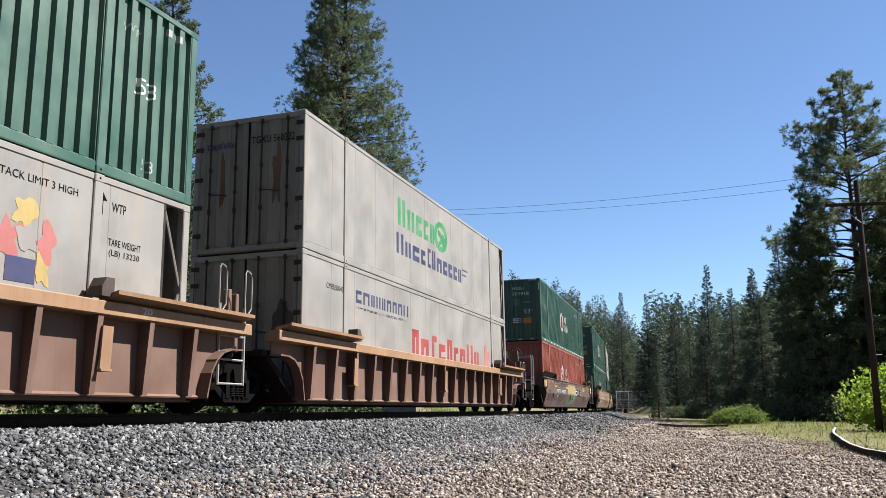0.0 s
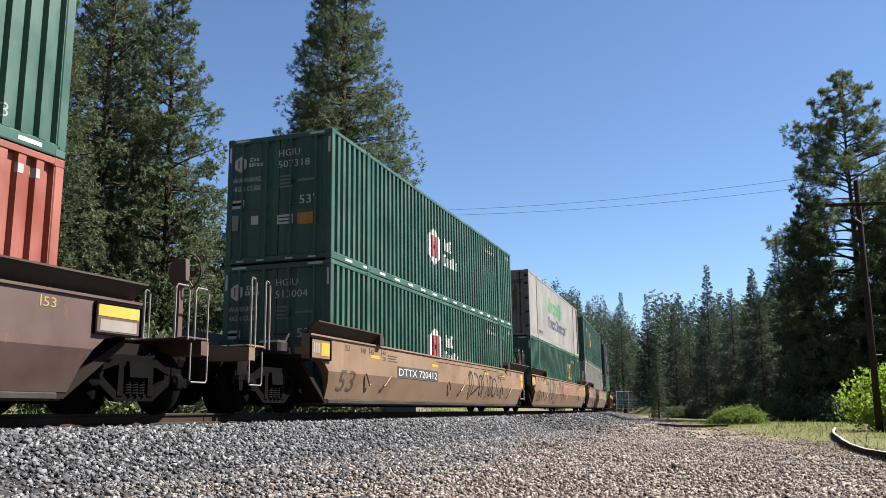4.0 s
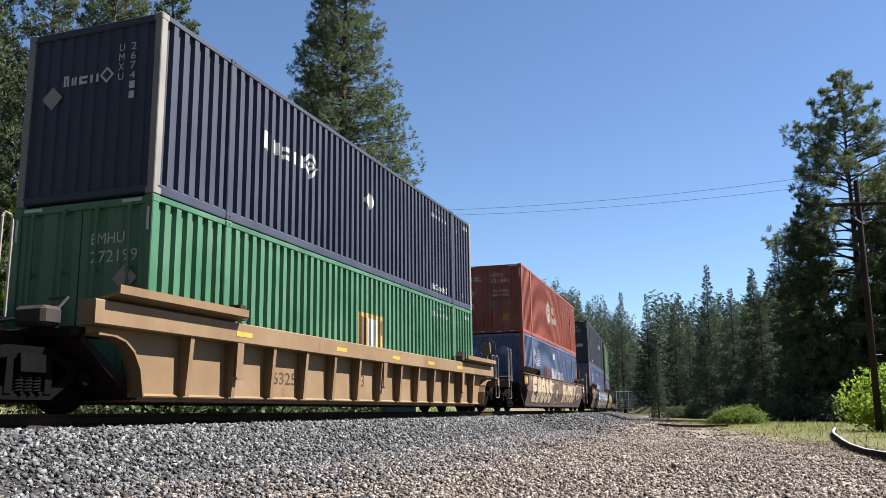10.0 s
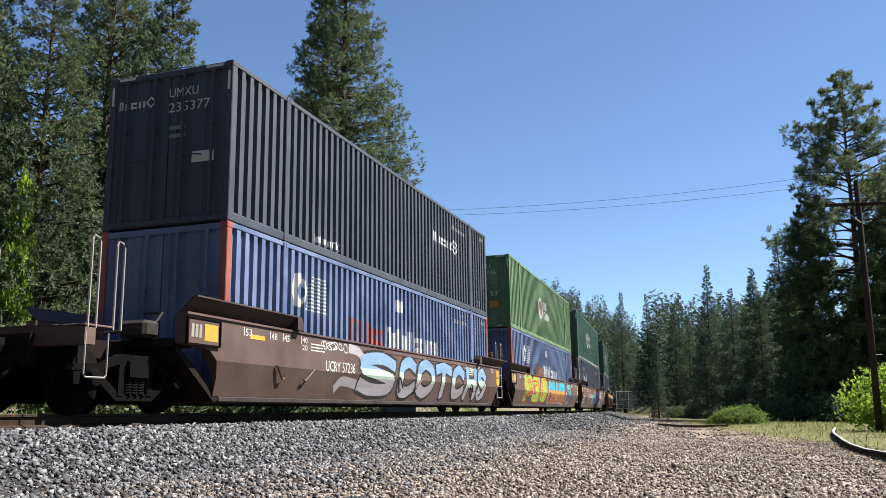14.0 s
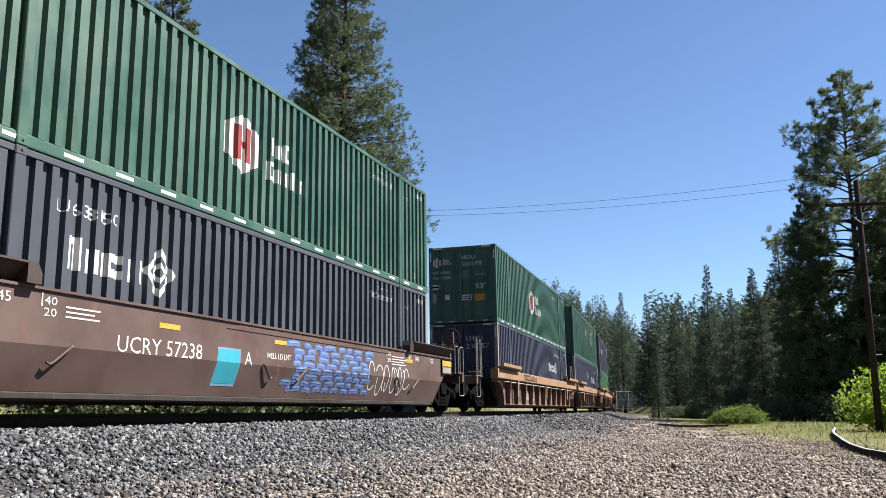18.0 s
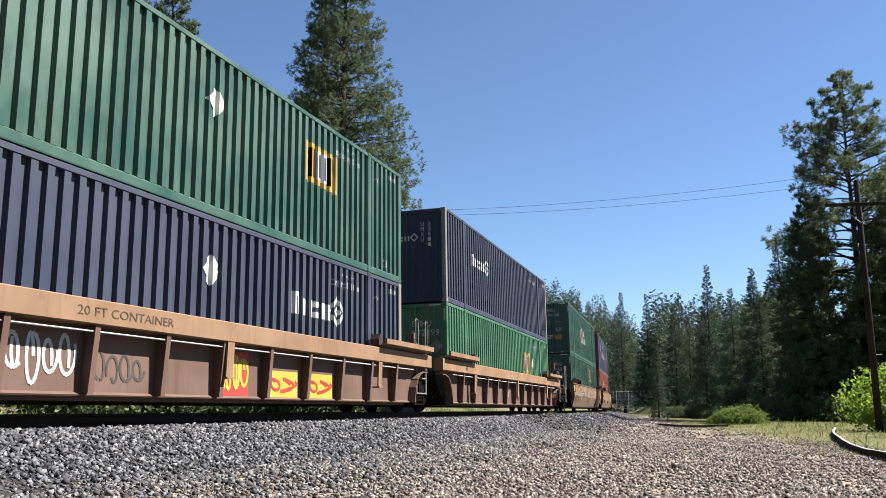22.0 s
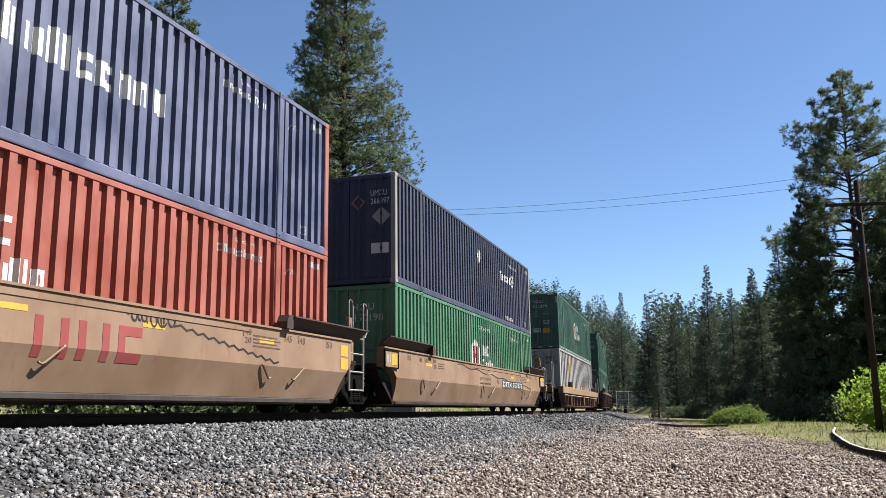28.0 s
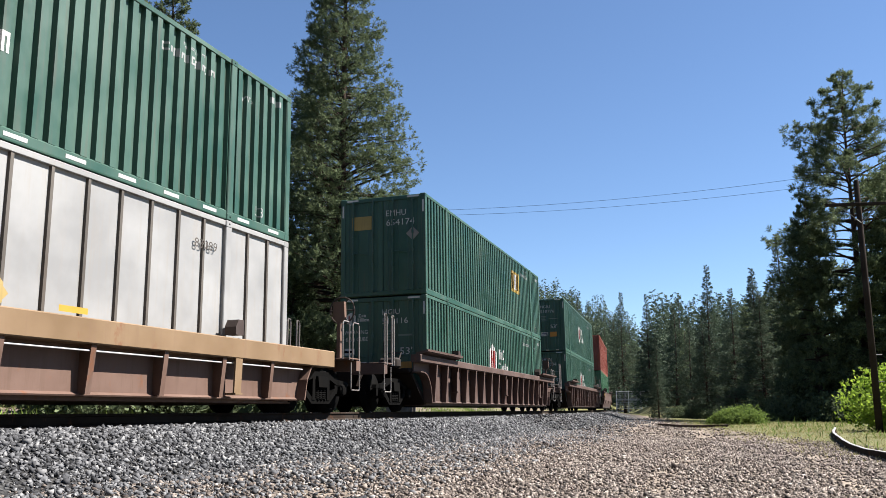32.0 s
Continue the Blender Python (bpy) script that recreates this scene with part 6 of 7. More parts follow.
# 14: green over green
c = wagon(298.5, "plate", TAN, "clean tan well wagon with a black number board", "end", "joint")
length_marks(c, TAN_INK)
reflectors(c, (-6.4, -3.35, 0.8, 4.1))
number_board(c, "DTTX 767976", -4.83, -1.63)
on_plate(c, "lettering", text("B", -1.2, 0.92, -0.97, 1.16) + text("53", -8.0, 0.42, -7.15, 0.86), TAN_INK)
on_plate(c, "small_print", letters(14, 0.3, 0.95, 2.0, 1.05, 141), TAN_INK)
b = container(298.5, 0, GREEN, EMP_BOX)
code_end(b, "EMHU", "449875")
diamond_end(b, 0.9, 1.66)
corner_dashes(b)
square_emblem(b, 2.45, 1.6, 3.8, 2.45)
on_side(b, "lettering", text("53", -6.9, 1.5, -6.45, 1.78), MARK_WHITE)
b = container(298.5, 1, GREEN, GREEN_BOX)
hexagon_emblem(b)
hexagon_door_marks(b, "HGIU", "646666")
# 15: blue over red
c = wagon(318.8, "plate", TAN, "clean tan well wagon with a worn red emblem", "joint", "joint")
length_marks(c, TAN_INK)
reflectors(c, (-3.9, -0.3, 2.2, 5.2))
on_plate(c, "emblem_print", letters(3, 0.3, 0.66, 2.2, 1.16, 151, 1.0), TTX_RED)
on_plate(c, "lettering", text("LD LMT 117 200 PER UNIT", -3.6, 1.02, -2.1, 1.1) + text("C", -1.65, 0.9, -1.42, 1.12) + text("53", -8.0, 0.42, -7.15, 0.86), TAN_INK)
on_plate(c, "graffiti_line", scribble(1.9, 1.2, 2.9, 1.42, 5, 152, 0.03) + stroke([(2.9 + 0.14 * i, 1.25 - 0.02 * i + 0.05 * (i % 2)) for i in range(22)], 0.03), SPRAY_BLACK)
b = container(318.8, 0, RED, RED_BOX)
hexagon_emblem(b, -1.6, 1.6, RED)
b = container(318.8, 1, BLUE_DEEP, "deep blue corrugated container with orange and white print", corner=RED)
circle_stripes(b, 2.05)
two_tone_name(b, 1.5, SPRAY_RUST)
on_end(b, "name_print", ngon(-0.95, 2.25, 0.22, 0.18, 6) + ngon(-0.55, 2.25, 0.22, 0.18, 6), MARK_WHITE)
on_end(b, "white_sticker", rect(-0.6, 0.9, -0.2, 1.2), MARK_WHITE)
# 16: navy over green
c = wagon(338.68, "plate", TAN, "clean tan well wagon with one long black scrawl", "joint", "end")
length_marks(c, TAN_INK)
reflectors(c, (-6.4, -0.1, 3.2, 6.0))
number_board(c, "DTTX 767976", 1.89, 5.2)
on_plate(c, "lettering", text("LD LMT 117 200 PER UNIT", -1.05, 1.0, 0.35, 1.09) + text("A", 1.15, 0.92, 1.4, 1.16), TAN_INK)
on_plate(c, "small_print", letters(22, -1.05, 0.86, 0.3, 0.93, 161), TAN_INK)
on_plate(c, "graffiti_line", stroke([(-3.5 + 0.25 * i, 1.38 - 0.012 * i + 0.03 * math.sin(i * 0.9)) for i in range(42)], 0.03), SPRAY_BLACK)
b = container(338.68, 0, EMP_GREEN, "bright green corrugated container with a large white hexagon emblem")
hexagon_emblem(b, -0.75, 1.5)
on_side(b, "lettering", text("WARNING HIGH CUBE", -0.3, 2.4, 1.2, 2.54), MARK_WHITE)
code_end(b, "HGIU", "450198", 0.1, 2.24)
b = container(338.68, 1, NAVY, "navy corrugated container with a white diamond placard", corner=WHITE)
diamond_word(b, 2.85, 1.6, 5.2, 2.1)
placard(b, -0.08, 2.05)
on_end(b, "lettering", text("UMXU", 0.6, 2.3, 1.05, 2.45) + text("266497", 0.6, 2.08, 1.12, 2.23), MARK_WHITE)
on_end(b, "placard", outline(0.25, 2.15, 0.2, 0.2, 4, 0, 0.3), PINK_PRINT)
diamond_end(b, 0.9, 1.75, 0.26)
on_end(b, "white_sticker", rect(0.62, 0.78, 1.1, 1.05), MARK_WHITE)
sill_note(b, 3.6)
# 17: green over white
c = wagon(362.6, "posts", RUSTY, "rusty well wagon with a tan top beam and yellow reflectors", "end", "end", 1.44, chord_mat=YELLOW_TAN, drop=0.25)
for y in (-5.0, -1.4, 2.2):
    on_chord(c, "yellow_reflector", rect(y, 1.22, y + 0.48, 1.30), MARK_YELLOW)
on_well(c, "lettering", text("468124", -3.85, 0.44, -2.95, 0.64), MARK_WHITE)
b = container(362.6, 0, PANEL_WHITE, "white panelled container with dark battens and a yellow emblem", "battened", rib=BATTEN, door_mat=PANEL_WHITE)
square_emblem(b, -4.55, 1.75, -3.05, 2.55, True)
on_side(b, "placard", ngon(-0.3, 1.4, 0.26, 0.26, 4) + ngon(0.6, 1.3, 0.2, 0.2, 4), GREY_WHITE)
on_side(b, "placard", ngon(1.5, 1.1, 0.26, 0.26, 4), FADED_YELLOW)
on_side(b, "lettering", text("WTP", -6.9, 2.3, -6.5, 2.45) + text("83089", 5.2, 2.3, 5.8, 2.45), SPRAY_GREY, 0.04)
on_end(b, "lettering", text("EMHU", 0.55, 2.32, 1.05, 2.5) + text("830899", 0.55, 2.08, 1.15, 2.25), MARK_BLACK)
b = container(362.6, 1, GREEN, GREEN_BOX)
hexagon_emblem(b, -0.75, 1.5)
hexagon_door_marks(b, "HGIU", "512379")
rail_tapes(b)
# 18 to 22: the tail of the train
c = wagon(386.4, "posts", BROWN, "dark brown well wagon with closely set side posts", "end", "end", 1.0, chord_mat=BROWN, ledge="flare")
b = container(386.4, 0, GREEN, GREEN_BOX)
hexagon_emblem(b, -0.75, 1.5)
hexagon_door_marks(b, "HGIU", "513116")
b = container(386.4, 1, GREEN, EMP_BOX)
square_emblem(b, 2.5, 1.5, 3.9, 2.35)
on_end(b, "square_emblem", rect(-0.95, 1.95, -0.35, 2.35), FADED_YELLOW)
code_end(b, "EMHU", "654174", 0.1, 2.3)
diamond_end(b, 0.9, 1.75, 0.2)
corner_dashes(b)
c = wagon(410.4, "posts", BROWN, "dark brown well wagon with closely set side posts", "end", "end", 1.0, chord_mat=BROWN, ledge="flare")
for lv, nr in ((0, "646004"), (1, "518776")):
    b = container(410.4, lv, GREEN, GREEN_BOX)
    hexagon_emblem(b, -0.75, 1.5)
    hexagon_door_marks(b, "HGIU", nr)
c = wagon(434.4, "plate", BROWN, "brown well wagon with plain plate sides")
container(434.4, 0, EMP_GREEN, "green corrugated steel container with no print")
container(434.4, 1, RED, "faded red corrugated container with no print")
c = wagon(458.2, "plate", TAN, "tan well wagon with plain plate sides", "end", "joint")
container(458.2, 0, GREEN, "green corrugated steel container with no print")
b = container(458.2, 1, GREEN, GREEN_BOX)
hexagon_emblem(b)
c = wagon(478.0, "plate", TAN, "tan well wagon at the tail of the train", "joint", "end")
container(478.0, 0, WHITE, "white panelled container with dark battens", "battened", rib=BATTEN)
b = container(478.0, 1, GREEN, GREEN_BOX)
hexagon_emblem(b)
# ---- trees ----
def leaf_material(name, dark, light, through=0.3):
    m, nt, b = nodes_of(name)
    geo = nt.nodes.new("ShaderNodeNewGeometry")
    oi = nt.nodes.new("ShaderNodeObjectInfo")
    col = ramp(nt, geo.outputs["Random Per Island"], [(0.0, dark), (0.7, light), (1.0, tuple(min(1, c * 1.4) for c in light))])
    col = mixed(nt, 0.3, col, ramp(nt, oi.outputs["Random"], [(0.0, dark), (1.0, light)]))
    big = noise_of(nt, (1, 1, 1), 0.35, 3)
    col = mixed(nt, ramp(nt, big, [(0.35, (0, 0, 0)), (0.7, (0.5, 0.5, 0.5))]), col, light)
    nt.links.new(col, b.inputs["Base Color"])
    b.inputs["Roughness"].default_value = 0.65
    b.inputs["Specular IOR Level"].default_value = 0.08
    tr = nt.nodes.new("ShaderNodeBsdfTranslucent")
    nt.links.new(col, tr.inputs[0])
    mx = nt.nodes.new("ShaderNodeMixShader")
    mx.inputs[0].default_value = through
    nt.links.new(b.outputs[0], mx.inputs[1])
    nt.links.new(tr.outputs[0], mx.inputs[2])
    nt.links.new(mx.outputs[0], nt.nodes["Material Output"].inputs[0])
    return m


NEEDLES = leaf_material("pine_needles", (0.018, 0.031, 0.019), (0.116, 0.143, 0.072), 0.34)
FIR = leaf_material("fir_needles", (0.012, 0.023, 0.018), (0.078, 0.104, 0.066), 0.24)
LEAVES = leaf_material("maple_leaves", (0.101, 0.162, 0.0202), (0.269, 0.37, 0.0504), 0.45)
BUSH = leaf_material("low_bush_leaves", (0.056, 0.0896, 0.0224), (0.157, 0.213, 0.0504), 0.4)
GRASS = leaf_material("dry_green_grass", (0.0952, 0.1, 0.0343), (0.267, 0.238, 0.105), 0.35)
BARK = paint("pine_bark", (0.09, 0.062, 0.045), 0.9, 0.6, (0.035, 0.025, 0.02))


def tufts(rng, centre, way, size, count, width, ball=0.0):
    """Blades that spread from tuft centres: arrays in, corners of four-sided blades out."""
    n = len(centre)
    c = np.repeat(centre, count, 0)
    d = np.repeat(way, count, 0)
    sz = np.repeat(size, count)
    r = rng.normal(size=(n * count, 3))
    r /= np.linalg.norm(r, axis=1)[:, None]
    tip = d * (0.55 - 0.3 * ball) + r * (0.85 + 0.1 * ball)
    tip[:, 2] += 0.12 - 0.04 * ball
    side = np.cross(tip, rng.normal(size=tip.shape))
    side /= np.linalg.norm(side, axis=1)[:, None] + 1e-9
    w = (sz * width)[:, None] * side
    start = c - d * (sz * 0.25 * (1 - ball))[:, None] * rng.random((n * count, 1)) + r * (sz * 0.12 * (1 - ball))[:, None]
    end = c + tip * (sz * (0.6 + 0.5 * rng.random(n * count)))[:, None]
    mid = start * 0.45 + end * 0.55
    return np.stack([start, mid + w, end, mid - w], 1).reshape(-1, 3)


def blade_mesh(name, quads4, mat):
    me = bpy.data.meshes.new(name)
    n = len(quads4) // 4
    me.vertices.add(n * 4)
    me.vertices.foreach_set("co", quads4.astype(np.float32).ravel())
    me.loops.add(n * 4)
    me.loops.foreach_set("vertex_index", np.arange(n * 4, dtype=np.int32))
    me.polygons.add(n)
    me.polygons.foreach_set("loop_start", np.arange(0, n * 4, 4, dtype=np.int32))
    me.polygons.foreach_set("loop_total", np.full(n, 4, dtype=np.int32))
    me.update(calc_edges=True)
    me.materials.append(mat)
    return me


def conifer(seed, height, base, radius, branches, twigs, tuft, blades, width=0.12, lift=0.1, shape=0.8, needles=NEEDLES, ragged=0.3, stout=1.0, inner=0.22, up=0.5, fan=0.42, ball=0.0):
    """A tree of trunk, limbs and needle tufts. base: height of the lowest limbs. Returns trunk and crown meshes."""
    rng = np.random.default_rng(seed)
    sh = Shape()
    bend = rng.normal(size=2) * 0.010 * height
    def stem(t):
        return np.array([bend[0] * math.sin(t * 2.6), bend[1] * math.sin(t * 2.1 + 1), t * height])
    r0 = (0.010 * height + 0.06) * stout
    sh.rod([stem(t) for t in np.linspace(0, 1, 9)], [r0 * (1 - 0.93 * t) * (1.25 if t == 0 else 1) for t in np.linspace(0, 1, 9)], 8)
    cen, way, size = [], [], []
    for i in range(branches):
        t = base / height + (1 - base / height) * ((i + rng.random()) / branches) ** 0.92
        top = (t - base / height) / (1 - base / height)
        env = radius * (1 - top) ** shape * (0.45 + 0.55 * min(1, top * 4 + 0.45))
        ln = env * (1 + ragged * rng.normal() * 0.7) + 0.25
        if ln < 0.2:
            continue
        az = i * 2.39996 + rng.normal() * 0.5
        out = np.array([math.cos(az), math.sin(az), 0])
        p0 = stem(t)
        rise = lift + up * top + rng.normal() * 0.12
        k = 5
        pts = [p0 + out * ln * q + np.array([0, 0, ln * (rise * q - 0.28 * q * q + 0.16 * q ** 3)]) for q in np.linspace(0, 1, k)]
        sh.rod(pts, [max(0.012, 0.024 * ln ** 0.8 * (1 - 0.85 * q)) for q in np.linspace(0, 1, k)], 4)
        m = max(3, int(twigs * (0.4 + ln / radius)))
        q = inner + (1.02 - inner) * rng.random(m) ** 0.7
        q[0] = 1.0
        side = np.cross(out, [0, 0, 1.0])
        spread = (rng.random(m) - 0.5) * 2 * ln * fan * np.sin(np.clip(q, 0, 1) * 2.4)
        x = p0 + out * (ln * q)[:, None] + side * spread[:, None]
        x[:, 2] += ln * (rise * q - 0.28 * q * q + 0.16 * q ** 3) + rng.normal(size=m) * 0.07 * ln - np.abs(spread) * 0.12
        cen.append(x)
        w = out + side * (spread / (ln + 0.01))[:, None] * 1.5 + rng.normal(size=(m, 3)) * 0.2
        way.append(w / np.linalg.norm(w, axis=1)[:, None])
        size.append(tuft * (0.7 + 0.6 * rng.random(m)) * (0.4 + 0.6 * (1 - top) ** 0.7))
    quads4 = tufts(rng, np.concatenate(cen), np.concatenate(way), np.concatenate(size), blades, width, ball)
    return sh.mesh("trunk", [BARK], True), blade_mesh("crown", quads4, needles)


def leafy(seed, height, radius, clumps, leaf, mat, flat=0.8):
    """A leafy shrub: stems from the ground and many small leaves in clumps."""
    rng = np.random.default_rng(seed)
    sh = Shape()
    cen, way, size = [], [], []
    for i in range(clumps):
        az, r, h = rng.random() * 6.283, radius * rng.random() ** 0.5, height * (0.15 + 0.85 * rng.random())
        k = 1 - 0.45 * (r / radius) ** 2
        top = np.array([r * math.cos(az), r * math.sin(az), h * k])
        if i % 3 == 0:
            sh.rod([(top[0] * 0.1, top[1] * 0.1, 0), (top[0] * 0.5, top[1] * 0.5, top[2] * 0.6), tuple(top)], [0.02, 0.014, 0.005], 4)
        m = 16
        x = top + rng.normal(size=(m, 3)) * np.array([0.16, 0.16, 0.12]) * radius * flat
        x[:, 2] = np.abs(x[:, 2])
        cen.append(x)
        w = rng.normal(size=(m, 3)) + [0, 0, 0.4]
        way.append(w / np.linalg.norm(w, axis=1)[:, None])
        size.append(leaf * (0.7 + 0.6 * rng.random(m)))
    quads4 = tufts(rng, np.concatenate(cen), np.concatenate(way), np.concatenate(size), 3, 0.3)
    return sh.mesh("stems", [BARK], True), blade_mesh("leaves", quads4, mat)


def plant_tree(meshes, x, y, label, turn=0.0, scale=1.0, name="pine_tree", group="", sink=0.1, parts=("trunk", "crown"), category="tree", wide=1.0):
    z = float(ground_z(np.array([x]), np.array([y]))[0]) - sink
    ob = new(name)
    ob.matrix_basis = pose(x, y, z, 0, 0, turn) @ Matrix.Diagonal((scale * wide, scale * wide, scale, 1))
    tagged(ob, label, category, group)
    part(parts[0], meshes[0], ob)
    part(parts[1], meshes[1], ob)
    return ob


rng_t = np.random.default_rng(5)
big = conifer(1, 31, 1.5, 5.0, 420, 42, 0.27, 18, 0.085, shape=0.95, ragged=0.26, inner=0.4, ball=0.85)
tall = conifer(12, 29, 2.0, 3.1, 250, 30, 0.27, 18, 0.09, shape=0.7, ragged=0.45, inner=0.4, ball=0.85)
mid_a = conifer(2, 24, 1.5, 4.0, 240, 30, 0.28, 15, 0.12, shape=0.8, ragged=0.38, inner=0.4, ball=0.85)
mid_b = conifer(3, 22, 1.2, 3.5, 240, 30, 0.28, 15, 0.12, shape=0.85, ragged=0.38, inner=0.4, ball=0.85)
pine_r = conifer(34, 19.5, 6.0, 3.9, 120, 46, 0.32, 22, 0.075, lift=0.15, shape=0.62, ragged=0.45, inner=0.5, up=0.45, fan=0.2, ball=0.85)
pine_s = conifer(14, 12, 0.8, 2.4, 150, 34, 0.28, 14, 0.12, lift=0.1, shape=0.75, ragged=0.4, inner=0.5, up=0.35, ball=0.85)
dense = conifer(15, 14, 0.2, 3.2, 150, 20, 0.5, 8, 0.15, shape=0.75, ragged=0.4)
fir_a = conifer(5, 18, 0.3, 3.0, 200, 18, 0.38, 8, 0.10, needles=FIR, shape=1.3, ragged=0.3)
fir_b = conifer(6, 20, 0.4, 3.4, 200, 17, 0.40, 8, 0.10, needles=FIR, shape=1.25, ragged=0.3)
far_a = conifer(7, 19, 0.2, 3.6, 100, 9, 0.62, 6, 0.14, needles=FIR, shape=1.3, ragged=0.3)
far_b = conifer(8, 22, 0.2, 4.0, 100, 9, 0.70, 6, 0.14, needles=FIR, shape=1.25, ragged=0.3)
far_c = conifer(9, 20, 1.5, 3.2, 85, 9, 0.7, 5, 0.16, lift=0.1, shape=0.7, ragged=0.45)
bush = leafy(21, 1.25, 1.5, 110, 0.13, BUSH)
maple = leafy(22, 3.0, 2.4, 190, 0.17, LEAVES)
sapling = leafy(23, 6.0, 1.3, 110, 0.22, LEAVES)
under = leafy(24, 2.0, 2.2, 120, 0.2, NEEDLES)
# ---- woods ----
WOODS = "trees of the woods"
PINE = "tall dark green ponderosa pine behind the track"
for m, x, y, turn, sc, w in ((big, -21.9, 41.4, 20, 1.0, 1.0), (tall, -25.6, 46.0, 70, 0.98, 1.0), (mid_b, -26.9, 32.3, 140, 1.0, 0.95), (mid_a, -31.6, 33.4, 10, 1.2, 0.8), (mid_b, -31.0, 24.2, 250, 1.3, 0.9),
                             (mid_a, -29.0, 27.0, 200, 0.86, 0.9), (tall, -37, 40, 30, 1.0, 1.2), (mid_a, -33, 52, 300, 0.72, 1.1), (mid_b, -29.5, 42, 100, 0.5, 1.2), (mid_b, -24.0, 40, 10, 0.42, 1.3), (mid_a, -36.5, 29.5, 60, 1.05, 0.9)):
    plant_tree(m, x, y, PINE, turn, sc, group=WOODS, wide=w)
plant_tree(sapling, -28.2, 43.2, "bright green broad-leaved tree among the pines", 0, 2.2, "broadleaf_tree", WOODS, wide=0.7)
plant_tree(sapling, -28.0, 25.4, "thin bright green sapling before dark pines", 40, 1.55, "broadleaf_tree", WOODS, wide=0.35)
YARD = "dark pine on the edge of the gravel yard"
for m, x, y, turn, sc, w in ((pine_r, 7.35, 71.0, 0, 1.40, 1.0), (pine_s, 3.9, 69.0, 150, 1.40, 0.8), (mid_a, 14.5, 84.0, 80, 0.9, 1.0), (pine_r, 13.2, 74.0, 130, 1.1, 1.0), (pine_s, 9.2, 68.0, 30, 1.3, 1.1)):
    plant_tree(m, x, y, YARD, turn, sc, group=WOODS, wide=w)
for i in range(20):
    x, y = 2.2 + 0.95 * i + rng_t.random() * 0.8, 72 + 0.3 * i + 20 * rng_t.random()
    plant_tree(dense, x, y, "low dense dark conifer beside the yard", rng_t.random() * 360, 0.5 + 0.25 * rng_t.random() + 0.008 * i, "fir_tree", WOODS)
FIRS = "slender dark green fir at the edge of the woods"
for m, x, y, sc, w in ((fir_a, -5.8, 109.8, 1.04, 0.9), (fir_b, -0.9, 120, 0.93, 1.0), (fir_a, -12.9, 139.4, 0.92, 1.0), (fir_b, -18.1, 149, 0.97, 0.9), (fir_b, -25.3, 168, 1.18, 0.9), (fir_a, -8.4, 74.5, 0.27, 1.2),
                       (fir_a, -5.2, 84, 0.5, 1.25), (fir_b, -8.8, 118, 0.62, 1.0), (fir_b, -3.0, 100, 0.72, 1.1), (fir_a, -0.5, 92, 0.85, 1.0), (fir_a, -14.5, 128, 0.55, 1.1), (fir_b, 2.0, 88, 0.9, 1.0), (fir_a, 0.2, 76, 0.6, 1.2)):
    plant_tree(m, x, y, FIRS, rng_t.random() * 360, sc, "fir_tree", WOODS, wide=w)
for x, y, sc in ((2.6, 84, 0.8), (4.3, 80, 0.7), (6.0, 86, 0.75), (7.6, 80, 0.7), (9.2, 88, 0.85), (10.8, 82, 0.8), (12.5, 90, 0.9), (1.2, 96, 0.95), (-1.3, 104, 0.9), (3.4, 92, 0.9)):
    plant_tree(dense, x, y, "low dense dark conifer beside the yard", 47 * x, sc, "fir_tree", WOODS, wide=1.1)
FAR = "dark green conifer in the distant woods"
kinds = (far_a, far_b, far_c)
n_far = 0
while n_far < 150:
    y = 120 + 200 * rng_t.random()
    x = -y * math.tan(radians(-10 + 26 * rng_t.random()))
    s, u = track_uv(np.array([x]), np.array([y]))
    if abs(u[0]) < 9 or (u[0] > 0 and y > 165 and x < -0.132 * y):
        continue
    n_far += 1
    plant_tree(kinds[n_far % 3], x, y, FAR, rng_t.random() * 360, 0.55 + 0.4 * rng_t.random(), "fir_tree", WOODS)
for i in range(130):
    y = 292 + 95 * rng_t.random()
    x = -y * math.tan(radians(1 + 15 * (i + rng_t.random()) / 130))
    s, u = track_uv(np.array([x]), np.array([y]))
    if u[0] > -9:
        continue
    plant_tree(kinds[i % 3], x, y, FAR, rng_t.random() * 360, 0.95 + 0.4 * rng_t.random(), "fir_tree", WOODS)
for i in range(46):
    d = 58 + 80 * rng_t.random()
    a = radians(26 + 30 * rng_t.random())
    plant_tree(kinds[i % 3], -d * math.sin(a), d * math.cos(a), "tall pine in the woods behind the track", rng_t.random() * 360, 0.7 + 0.45 * rng_t.random(), group=WOODS)
for i in range(34):
    a, d = radians(24 + 30 * i / 34), 27 + 13 * rng_t.random()
    if track_uv(np.array([-d * math.sin(a)]), np.array([d * math.cos(a)]))[1][0] > -7.5:
        continue
    plant_tree(under, -d * math.sin(a), d * math.cos(a), "dark undergrowth bush below the pines", rng_t.random() * 360, 0.6 + 0.6 * rng_t.random(), "bush", "bushes under the trees", 0.05, ("stems", "leaves"), "bush")
for i in range(22):
    a, d = radians(5.3 - 5.6 * i / 21), 76 + 26 * rng_t.random()
    plant_tree(under, -d * math.sin(a), d * math.cos(a), "dark undergrowth bush below the firs", rng_t.random() * 360, 0.3 + 0.3 * rng_t.random(), "bush", "bushes under the trees", 0.05, ("stems", "leaves"), "bush")
